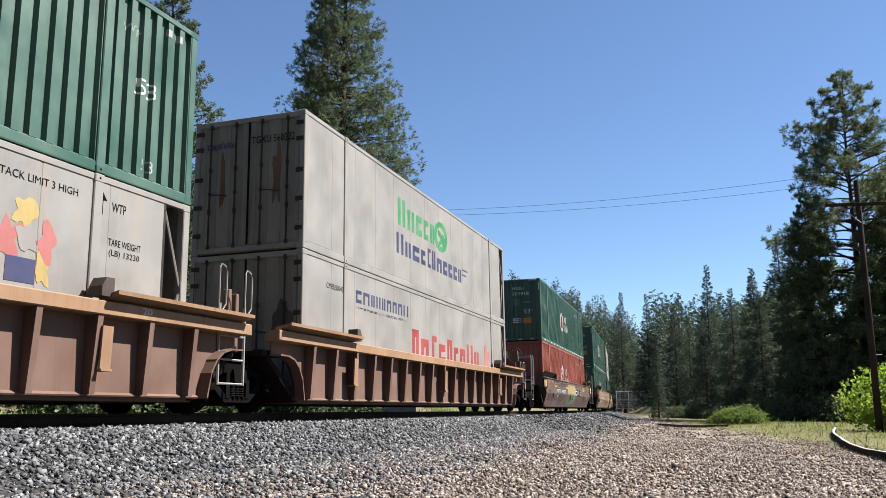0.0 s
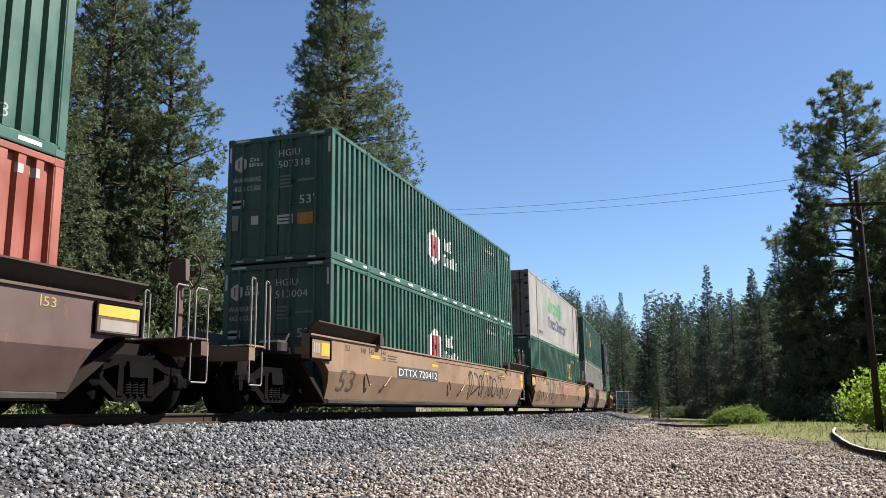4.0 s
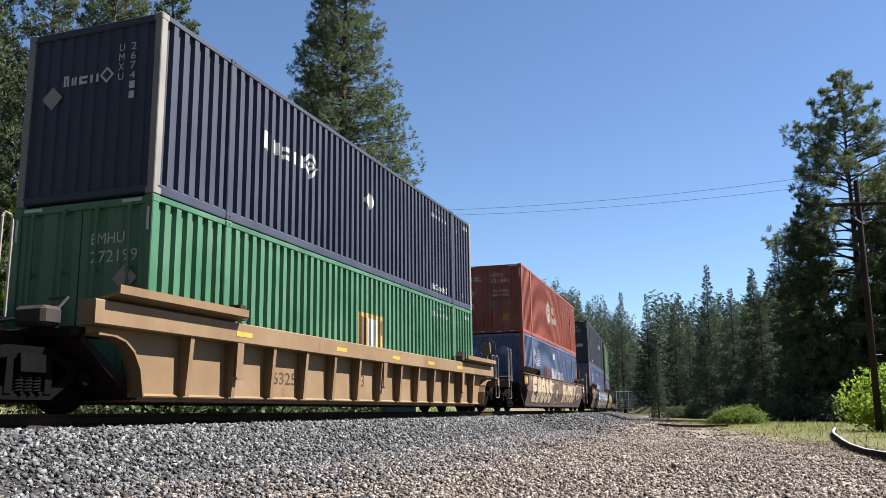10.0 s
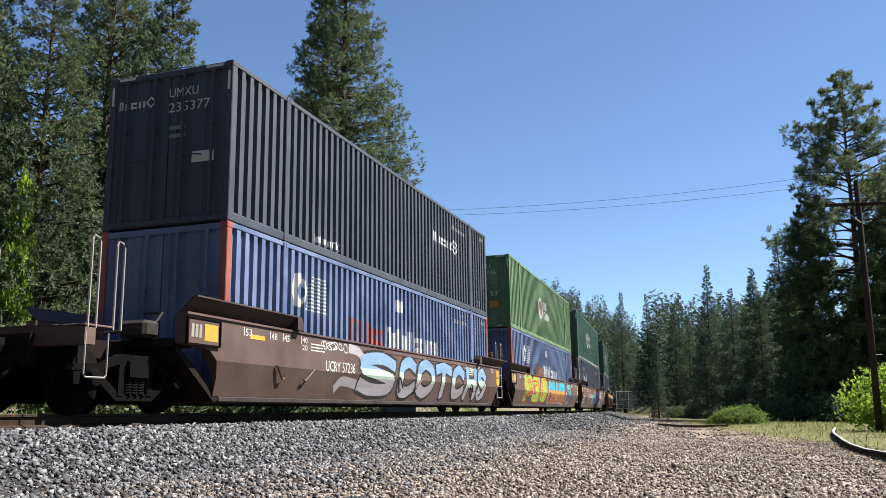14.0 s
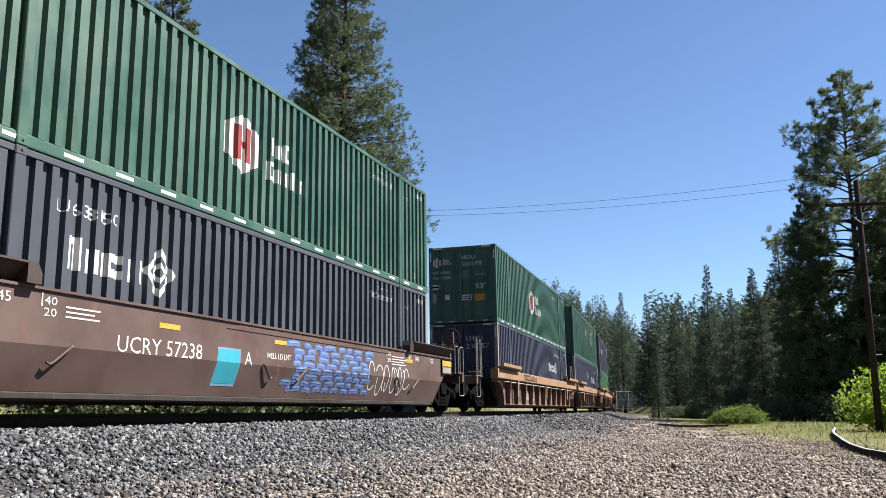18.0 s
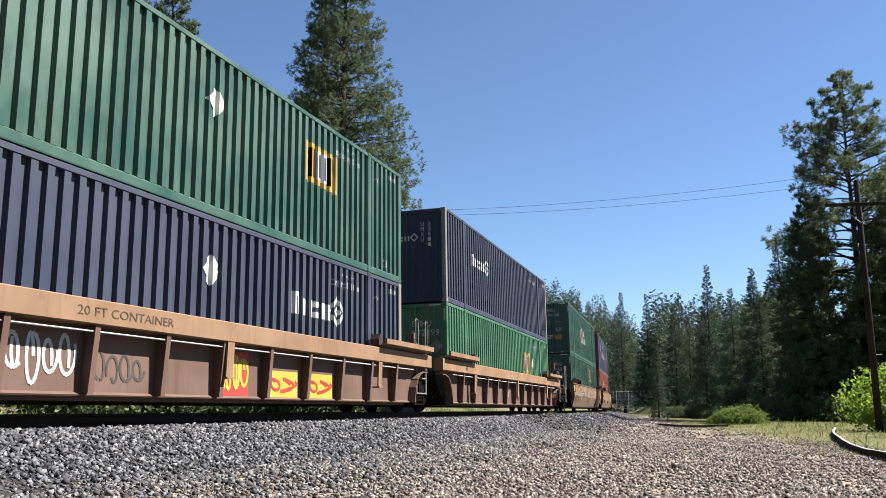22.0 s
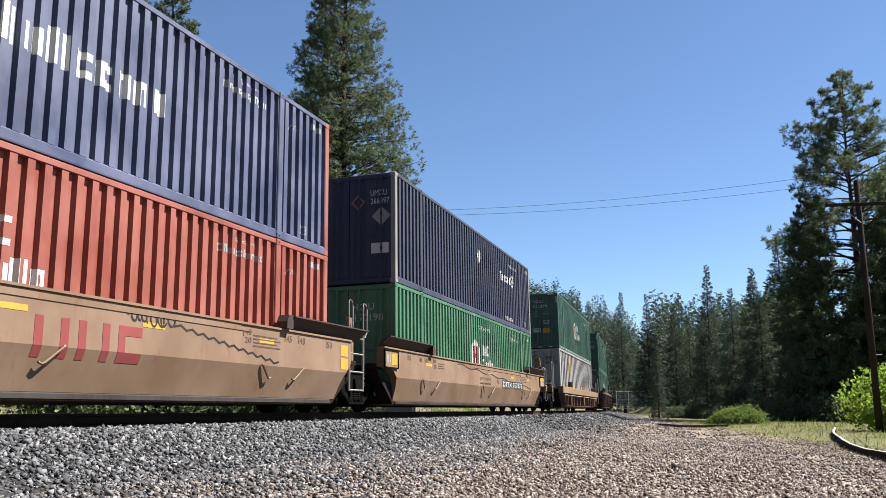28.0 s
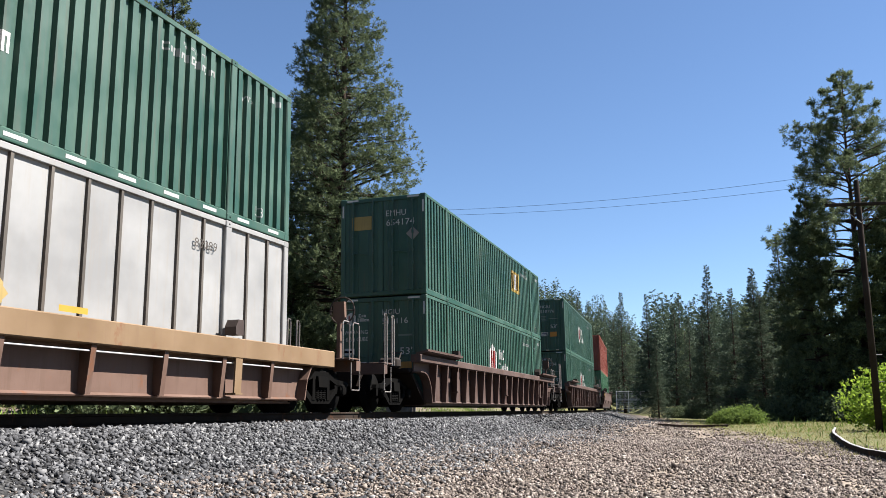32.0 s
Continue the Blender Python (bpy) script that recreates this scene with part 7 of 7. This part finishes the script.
for i in range(14):
    plant_tree(under, 0.8 + 1.1 * i, 64 + 8 * rng_t.random(), "dark undergrowth bush at the yard's edge", rng_t.random() * 360, 0.7 + 0.5 * rng_t.random(), "bush", "bushes under the trees", 0.05, ("stems", "leaves"), "bush")
for i in range(7):
    t = i / 6
    plant_tree(bush, -2.75 + 1.5 * t, 53.0 - 1.0 * t + rng_t.random(), "sunlit green bush at the end of the yard", rng_t.random() * 360, 0.4 + 0.45 * t, "bush", "sunlit hedge", 0.05, ("stems", "leaves"), "bush")
for x, y, sc in ((5.0, 38.2, 0.85), (6.6, 38.6, 1.1), (5.6, 36.4, 0.6)):
    plant_tree(maple, x, y, "bright yellow-green broad-leaved shrub in the sun", 60 * x, sc, "shrub", "shrubs by the pole", 0.05, ("stems", "leaves"), "shrub")
# unseen conifers added behind the camera to cut sky light on container ends
for i in range(40):
    x, y = -70 + 150 * rng_t.random(), -24 - 45 * rng_t.random()
    s, u = track_uv(np.array([x]), np.array([y]))
    if abs(u[0]) < 12:
        continue
    plant_tree(kinds[i % 3], x, y, "dark conifer on the slope behind the yard", rng_t.random() * 360, 0.8 + 0.4 * rng_t.random(), "fir_tree", WOODS)

# one more unseen row, taller, that blocks sky from the camera-facing ends
for i in range(24):
    x, y = -64 + 5.6 * i + rng_t.random() * 3, -30 - 14 * rng_t.random()
    s, u = track_uv(np.array([x]), np.array([y]))
    if abs(u[0]) < 8:
        continue
    plant_tree((mid_a, mid_b, far_c)[i % 3], x, y, "tall dark pine standing behind the yard", rng_t.random() * 360, 1.05 + 0.3 * rng_t.random(), group=WOODS, wide=1.25)


def far_wood(name, label, spots, seed):
    """A distant stand of conifers that nobody could count, as one mesh of crowns."""
    rng = np.random.default_rng(seed)
    crowns = []
    for k in range(3):
        me = conifer(60 + k, 20, 0.2, 3.6, 60, 6, 0.9, 3, 0.24, needles=FIR, shape=1.05, ragged=0.3)[1]
        co = np.empty(len(me.vertices) * 3, np.float32)
        me.vertices.foreach_get("co", co)
        crowns.append(co.reshape(-1, 3).astype(float))
    out = []
    for i, (x, y, high) in enumerate(spots):
        a, k = rng.random() * 6.283, high / 20
        c = crowns[i % 3]
        w = k * (0.95 + 0.35 * rng.random())
        z = float(ground_z(np.array([x]), np.array([y]))[0])
        out.append(np.stack([x + w * (c[:, 0] * math.cos(a) - c[:, 1] * math.sin(a)), y + w * (c[:, 0] * math.sin(a) + c[:, 1] * math.cos(a)), z + k * c[:, 2]], -1))
    tagged(new(name, blade_mesh(name, np.concatenate(out), FIR)), label, "woods", kind="stuff")


spots = []
while len(spots) < 150:
    y = 140 + 160 * rng_t.random()
    x = -y * math.tan(radians(-3 + 9.6 * rng_t.random()))
    s, u = track_uv(np.array([x]), np.array([y]))
    if abs(u[0]) < 9 or (u[0] > 0 and y > 165 and x < -0.132 * y):
        continue
    spots.append((x, y, y * (0.10 + 0.035 * rng_t.random())))
far_wood("distant_woods", "dense dark conifer woods closing the view beyond the yard", spots, 71)
spots = []
while len(spots) < 200:
    y = 230 + 150 * rng_t.random()
    x = -y * math.tan(radians(6 + 12 * rng_t.random()))
    s, u = track_uv(np.array([x]), np.array([y]))
    if u[0] > -10:
        continue
    spots.append((x, y, 21 + 10 * rng_t.random()))
far_wood("distant_woods", "dark conifer woods rising behind the far bend", spots, 72)
# ---- pole, wires, scrap rails, fence ----
POLE_WOOD = paint("weathered_pole_wood", (0.0467, 0.034, 0.0272), 0.9, 0.6, (0.04, 0.03, 0.025))


def zg(x, y):
    return float(ground_z(np.array([x]), np.array([y]))[0])


def utility_pole(x, y, high, turn, label):
    ob = new("utility_pole")
    ob.matrix_basis = pose(x, y, zg(x, y) - 0.3, 0, 0, turn)
    tagged(ob, label, "pole", "poles of the wire line")
    h = high + 0.3
    part("shaft", shared(("shaft", high), lambda s: s.rod([(0, 0, 0), (0, 0, h * 0.5), (0, 0, h - 0.03), (0, 0, h)], [0.13, 0.118, 0.10, 0.08], 14), [POLE_WOOD], True), ob)
    arm = part("crossarm", shared(("crossarm",), lambda s: s.cbox(-1.25, 1.25, -0.16, -0.06, -0.06, 0.06, 0.01), [POLE_WOOD]), ob, at=pose(0, 0, h - 1.0))
    for bx in (-1, 1):
        part("brace", shared(("brace", bx), lambda s: s.rod([(bx * 0.75, -0.13, -0.05), (0, -0.15, -0.75)], 0.018, 6), [GALV]), ob, at=pose(0, 0, h - 1.0))
    for px in (-1.15, -0.6, 0.6, 1.15):
        part("insulator", shared(("insulator",), lambda s: s.rod([(0, -0.11, 0.06), (0, -0.11, 0.12), (0, -0.11, 0.13), (0, -0.11, 0.19), (0, -0.11, 0.2)], [0.015, 0.015, 0.045, 0.05, 0.02], 8), [GALV]), arm, at=pose(px, 0, 0))
    for k in range(5):
        part("step_peg", shared(("step_peg",), lambda s: s.rod([(0.1, 0, 0), (0.34, 0, 0)], 0.012, 5), [GALV]), ob, at=pose(0, 0, 1.2 + 0.5 * k, 0, 0, 180 * (k % 2)))
    return ob


utility_pole(3.95, 35.8, 9.75, 12, "weathered wooden utility pole with a crossarm")
utility_pole(-32.6, 34.6, 11.0, 8, "wooden utility pole standing among dark pines")
for k, (z0, z1) in enumerate(((9.35, 11.2), (9.07, 11.24))):
    sh = Shape()
    pts = []
    for t in np.linspace(-0.6, 1.0, 40):
        x, y = 3.85 + (-36.45) * t, 35.8 - 1.2 * t + 0.5 * k
        z = z0 + (z1 - z0) * t - 4 * 1.15 * t * (1 - t) if t > 0 else z0 + (z0 - z1) * t * 0.2 + 4 * 0.6 * t * (0.6 + t)
        pts.append((x, y, z))
    sh.rod(pts, 0.0065, 5)
    tagged(new("overhead_wire", sh.mesh("overhead_wire", [MARK_BLACK])), "thin dark overhead wire sagging between poles", "wire", "overhead wires")


def rail_along(name, pts, label, mats):
    """A length of scrap rail through ground points."""
    prof = [(-0.07, 0), (0.07, 0), (0.07, 0.015), (0.011, 0.04), (0.011, 0.125), (0.036, 0.135), (0.036, 0.165), (0.024, 0.172), (-0.024, 0.172), (-0.036, 0.165), (-0.036, 0.135), (-0.011, 0.125), (-0.011, 0.04), (-0.07, 0.015)]
    sh = Shape()
    n = len(prof)
    for i, p in enumerate(pts):
        a, b2 = Vector(pts[max(i - 1, 0)]), Vector(pts[min(i + 1, len(pts) - 1)])
        d = (b2 - a).normalized()
        side = Vector((d.y, -d.x, 0)).normalized()
        for u, z in prof:
            q = Vector(p) + side * u
            sh.v.append((q.x, q.y, q.z + z))
    for i in range(len(pts) - 1):
        for j in range(n):
            a, b2 = i * n + j, i * n + (j + 1) % n
            sh.f.append((a, b2, b2 + n, a + n))
            sh.m.append(1 if j in (7, 8, 6, 9) else 0)
    sh.f += [tuple(range(n)), tuple(range(len(sh.v) - 1, len(sh.v) - n - 1, -1))]
    sh.m += [0, 0]
    tagged(new(name, sh.mesh(name, mats)), label, "rail")


PALE_RAIL = paint("sun_bleached_rail_head", (0.55, 0.53, 0.50), 0.5, 0.3)
ctrl = [(2.45, 36.0), (2.08, 31.5), (1.88, 27.3), (1.81, 23.3), (1.9, 20.3), (2.08, 18.2), (2.5, 15.5), (3.2, 12.5)]
curve_pts = []
for i in range(len(ctrl) - 1):
    for t in np.linspace(0, 1, 4, endpoint=False):
        p0, p1, p2, p3 = (np.array(ctrl[max(0, min(len(ctrl) - 1, i + k))]) for k in (-1, 0, 1, 2))
        q = 0.5 * (2 * p1 + (p2 - p0) * t + (2 * p0 - 5 * p1 + 4 * p2 - p3) * t * t + (3 * p1 - p0 - 3 * p2 + p3) * t ** 3)
        curve_pts.append((float(q[0]), float(q[1]), zg(q[0], q[1]) - 0.01))
rail_along("scrap_rail", curve_pts, "curved scrap rail with a pale head lying in grass", [RAIL_RUST, PALE_RAIL])
rail_along("scrap_rail", [(-5.1 + 3.3 * t, 44.3 + 2.7 * t, zg(-5.1 + 3.3 * t, 44.3 + 2.7 * t) - 0.02) for t in np.linspace(0, 1, 9)], "straight rusty scrap rail lying on the gravel", [RAIL_RUST, RAIL_RUST])

# low equipment boxes on the far side of the line
ROUGH_GREY = paint("grey_concrete", (0.33, 0.33, 0.33), 0.85, 0.4)
bx, by = -16.41, 36.47
slab = new("concrete_plinth")
slab.matrix_basis = pose(bx, by, zg(bx, by) - 0.05, 0, 0, 24.3)
tagged(slab, "low grey concrete plinth beyond the track", "plinth")
part("block", shared(("block",), lambda s: s.cbox(-1.02, 0.45, -0.4, 0.4, 0, 1.2, 0.02), [ROUGH_GREY]), slab)
cab = new("equipment_cabinet")
cab.matrix_basis = pose(bx, by, zg(bx, by) - 0.05, 0, 0, 24.3)
tagged(cab, "small white ribbed equipment cabinet beyond the track", "cabinet")
part("case", shared(("case",), lambda s: s.cbox(0.46, 1.24, -0.4, 0.4, 0, 1.24, 0.02), [WHITE]), cab)
for i in range(6):
    part("rib", shared(("rib",), lambda s: s.cbox(0.0, 0.035, -0.43, -0.4, 0.05, 1.2, 0.006), [GREY_WHITE]), cab, at=pose(0.5 + 0.11 * i, 0, 0))

# steel mesh fence in the distance
FENCE_STEEL = paint("galvanised_fence_steel", (0.85, 0.85, 0.85), 0.6, 0.1)
fx0, fy0, fx1, fy1 = -25.4, 157.8, -19.9, 158.8
fence = new("mesh_fence")
fence.matrix_basis = pose(fx0, fy0, zg(fx0, fy0) - 0.1, 0, 0, math.degrees(math.atan2(fy1 - fy0, fx1 - fx0)))
tagged(fence, "pale steel mesh fence panels at the far bend", "fence")
for i in range(4):
    part("post", shared(("post",), lambda s: s.rod([(0, 0, 0), (0, 0, 4.2)], 0.09, 6), [FENCE_STEEL]), fence, at=pose(2.15 * i, 0, 0))
for z in (1.0, 2.6, 4.1):
    part("rail_bar", shared(("rail_bar",), lambda s: s.rod([(0, 0, 0), (6.45, 0, 0)], 0.045, 6), [FENCE_STEEL]), fence, at=pose(0, 0, z))
for i in range(3):
    def wires(s):
        for k in range(9):
            s.box(0.1 + 0.22 * k, 0.135 + 0.22 * k, -0.01, 0.01, 1.0, 4.1)
            s.box(0.05, 2.1, -0.01, 0.01, 1.1 + 0.33 * k, 1.135 + 0.33 * k)
    part("mesh_panel", shared(("mesh_panel",), wires, [FENCE_STEEL]), fence, at=pose(2.15 * i, 0, 0))
# ---- stones, sleepers and grass ----
BED_U = [-4.6, -2.1, -1.6, -0.4, 0.4, 1.6, 2.1, 2.7, 4.3]
BED_Z = [-1.1, -0.25, -0.185, -0.20, -0.20, -0.185, -0.25, -0.42, -0.95]


def surface_z(x, y):
    s, u = track_uv(x, y)
    return np.maximum(ground_z(x, y), np.interp(u, BED_U, BED_Z, -9, -9)), u


def stone_cloud(rng, x, y, z, size, facets):
    """Angular stones at many places, as one mesh's vertices and faces."""
    if facets == 12:
        v = np.array([(a, b, c) for a in (-0.62, 0.62) for b in (-0.62, 0.62) for c in (-0.62, 0.62)])
        q = ((0, 1, 3, 2), (4, 6, 7, 5), (0, 4, 5, 1), (2, 3, 7, 6), (0, 2, 6, 4), (1, 5, 7, 3))
        f = np.array([t for a, b, c, d in q for t in ((a, b, c), (a, c, d))])
    else:
        v = np.array([(1, 0, 0), (-1, 0, 0), (0, 1, 0), (0, -1, 0), (0, 0, 1), (0, 0, -1.0)])
        f = np.array([(0, 2, 4), (2, 1, 4), (1, 3, 4), (3, 0, 4), (2, 0, 5), (1, 2, 5), (3, 1, 5), (0, 3, 5)])
    n, k = len(x), len(v)
    pts = v[None] * (1 + 0.42 * rng.normal(size=(n, k, 1))) * np.array([1, 1, 0.85]) * (0.75 + 0.5 * rng.random((n, 1, 3)))
    a, b = rng.random(n) * 6.283, rng.normal(size=n) * 0.6
    ca, sa, cb, sb = np.cos(a), np.sin(a), np.cos(b), np.sin(b)
    px, py, pz = pts[..., 0], pts[..., 1], pts[..., 2]
    px, pz = px * cb[:, None] + pz * sb[:, None], pz * cb[:, None] - px * sb[:, None]
    px, py = px * ca[:, None] - py * sa[:, None], px * sa[:, None] + py * ca[:, None]
    out = np.stack([px, py, pz], -1) * size[:, None, None] + np.stack([x, y, z], -1)[:, None, :]
    faces = (f[None] + (np.arange(n) * k)[:, None, None]).reshape(-1, 3)
    return out.reshape(-1, 3), faces


def tri_mesh(name, v, f, mat):
    me = bpy.data.meshes.new(name)
    me.vertices.add(len(v))
    me.vertices.foreach_set("co", v.astype(np.float32).ravel())
    me.loops.add(len(f) * 3)
    me.loops.foreach_set("vertex_index", f.astype(np.int32).ravel())
    me.polygons.add(len(f))
    me.polygons.foreach_set("loop_start", np.arange(0, len(f) * 3, 3, dtype=np.int32))
    me.polygons.foreach_set("loop_total", np.full(len(f), 3, dtype=np.int32))
    me.update(calc_edges=True)
    me.materials.append(mat)
    return me


def stone_material(name, stops):
    m, nt, b = nodes_of(name)
    geo = nt.nodes.new("ShaderNodeNewGeometry")
    col = ramp(nt, geo.outputs["Random Per Island"], stops)
    fine = noise_of(nt, (1, 1, 1), 60, 3)
    col = mixed(nt, ramp(nt, fine, [(0.35, (0, 0, 0)), (0.7, (0.4, 0.4, 0.4))]), col, tuple(c * 0.6 for c in stops[1][1]))
    nt.links.new(col, b.inputs["Base Color"])
    b.inputs["Roughness"].default_value = 0.8
    b.inputs["Specular IOR Level"].default_value = 0.15
    return m


GREY_STONE = stone_material("grey_crushed_stone", [(0.0, (0.011, 0.011, 0.012)), (0.5, (0.074, 0.074, 0.078)), (0.85, (0.155, 0.154, 0.157)), (1.0, (0.25, 0.245, 0.24))])
BROWN_STONE = stone_material("brown_yard_gravel", [(0.0, (0.015, 0.0125, 0.0115)), (0.45, (0.125, 0.100, 0.085)), (0.82, (0.25, 0.208, 0.176)), (1.0, (0.35, 0.305, 0.268))])


def scatter(rng, n, r0, r1, spread=31.5):
    a = radians(20.6) + np.radians((rng.random(n) * 2 - 1) * spread)
    r = np.sqrt(r0 ** 2 + (r1 ** 2 - r0 ** 2) * rng.random(n))
    return -r * np.sin(a), r * np.cos(a)


rng_s = np.random.default_rng(11)
for r0, r1, n, lo, hi, facets in ((4.5, 9.0, 18000, 0.009, 0.028, 12), (9.0, 15.0, 34000, 0.012, 0.034, 12), (9.0, 15.0, 40000, 0.008, 0.022, 8), (15.0, 30.0, 130000, 0.014, 0.038, 8), (30.0, 75.0, 60000, 0.028, 0.058, 8)):
    x, y = scatter(rng_s, n, r0, r1)
    z, u = surface_z(x, y)
    size = lo + (hi - lo) * rng_s.random(n) ** 1.6
    ok = (u > 1.35) | ((u < -1.35) & (u > -4.5))
    grey = ok & (u < 3.2 + 3.2 * rng_s.random(n) ** 1.7)
    clear = np.clip(sum(k * np.exp(-((u - c) / 0.36) ** 2) for c, k in ((5.25, 0.6), (8.2, 0.7), (10.6, 0.8), (9.4, 0.3))), 0, 1)
    brown = (u >= 3.3) & ~grey & (x + 0.19 * y < 5.6 + 1.2 * rng_s.random(n)) & (rng_s.random(n) < 0.95 - 0.85 * clear)
    for pick, nm, mat, lab in ((grey, "ballast_stones", GREY_STONE, "loose grey crushed stones of the track bed"), (brown, "yard_gravel", BROWN_STONE, "loose brown gravel stones of the yard")):
        sz = size[pick] * (1.12 if nm == "ballast_stones" else 0.88)
        v, f = stone_cloud(rng_s, x[pick], y[pick], z[pick] + sz * 0.45, sz, facets)
        tagged(new(nm, tri_mesh(nm, v, f, mat)), lab, "gravel", kind="stuff")

# a few larger dark rocks lie about the yard
x, y = scatter(rng_s, 420, 9.5, 34)
z, u = surface_z(x, y)
pick = (u > 4.5) & (x + 0.19 * y < 4.6)
sz = 0.022 + 0.04 * rng_s.random(420)[pick] ** 2
v, f = stone_cloud(rng_s, x[pick], y[pick], z[pick] + sz * 0.4, sz, 12)
DARK_STONE = stone_material("dark_brown_rock", [(0.0, (0.02, 0.016, 0.014)), (0.5, (0.045, 0.035, 0.03)), (1.0, (0.09, 0.07, 0.06))])
tagged(new("dark_rocks", tri_mesh("dark_rocks", v, f, DARK_STONE)), "scattered dark rocks on the gravel yard", "gravel", kind="stuff")

# sleepers, one by one along the near stretch
SLEEPER = paint("creosoted_sleeper_wood", (0.05, 0.04, 0.034), 0.9, 0.6)
tie = shared(("sleeper",), lambda s: s.cbox(-1.3, 1.3, -0.115, 0.115, -0.36, -0.176, 0.015), [SLEEPER])
line = tagged(new("sleeper_row"), "row of dark wooden sleepers under the rails", "sleepers", kind="structure")
for i in range(130):
    part("sleeper", tie, line, at=on_track(2.0 + 0.5 * i))

# grass: the verge beside the yard and the strip behind the line
def grass_field(name, x, y, label, hi, mat):
    z, u = surface_z(x, y)
    n = len(x)
    c = np.stack([x, y, z], -1)
    w = rng_s.normal(size=(n, 3)) * 0.35 + [0, 0, 1.4]
    w /= np.linalg.norm(w, axis=1)[:, None]
    tri = tufts(rng_s, c, w, hi * (0.5 + rng_s.random(n)), 3, 0.06)
    tri[:, 2] = np.maximum(tri[:, 2], np.repeat(z, 12) - 0.02)
    tagged(new(name, blade_mesh(name, tri, mat)), label, "grass", kind="stuff")


x, y = scatter(rng_s, 90000, 17, 72)
keep = (x + 0.19 * y > 4.3 + 1.4 * rng_s.random(90000)) & (x < 9)
grass_field("verge_grass", x[keep], y[keep], "short dry green grass beside the yard", 0.075, GRASS)
n = 16000
s_, u_ = 2 + 75 * rng_s.random(n), -4.6 - 11 * rng_s.random(n) ** 1.3
q = [track(a, b2) for a, b2 in zip(s_, u_)]
x, y = np.array([p[0] for p in q]), np.array([p[1] for p in q])
patch = np.sin(x * 0.9) + np.sin(y * 0.7 + x * 0.3) + rng_s.random(n) > 0.1
grass_field("bank_grass", x[patch], y[patch], "tufts of green grass on the bank behind the line", 0.3, BUSH)
x, y = scatter(rng_s, 3000, 16, 60)
keep = (x + 0.19 * y > 6.0) & (x < 9)
grass_field("verge_weeds", x[keep], y[keep], "taller green weeds in the grass", 0.2, BUSH)
motions()
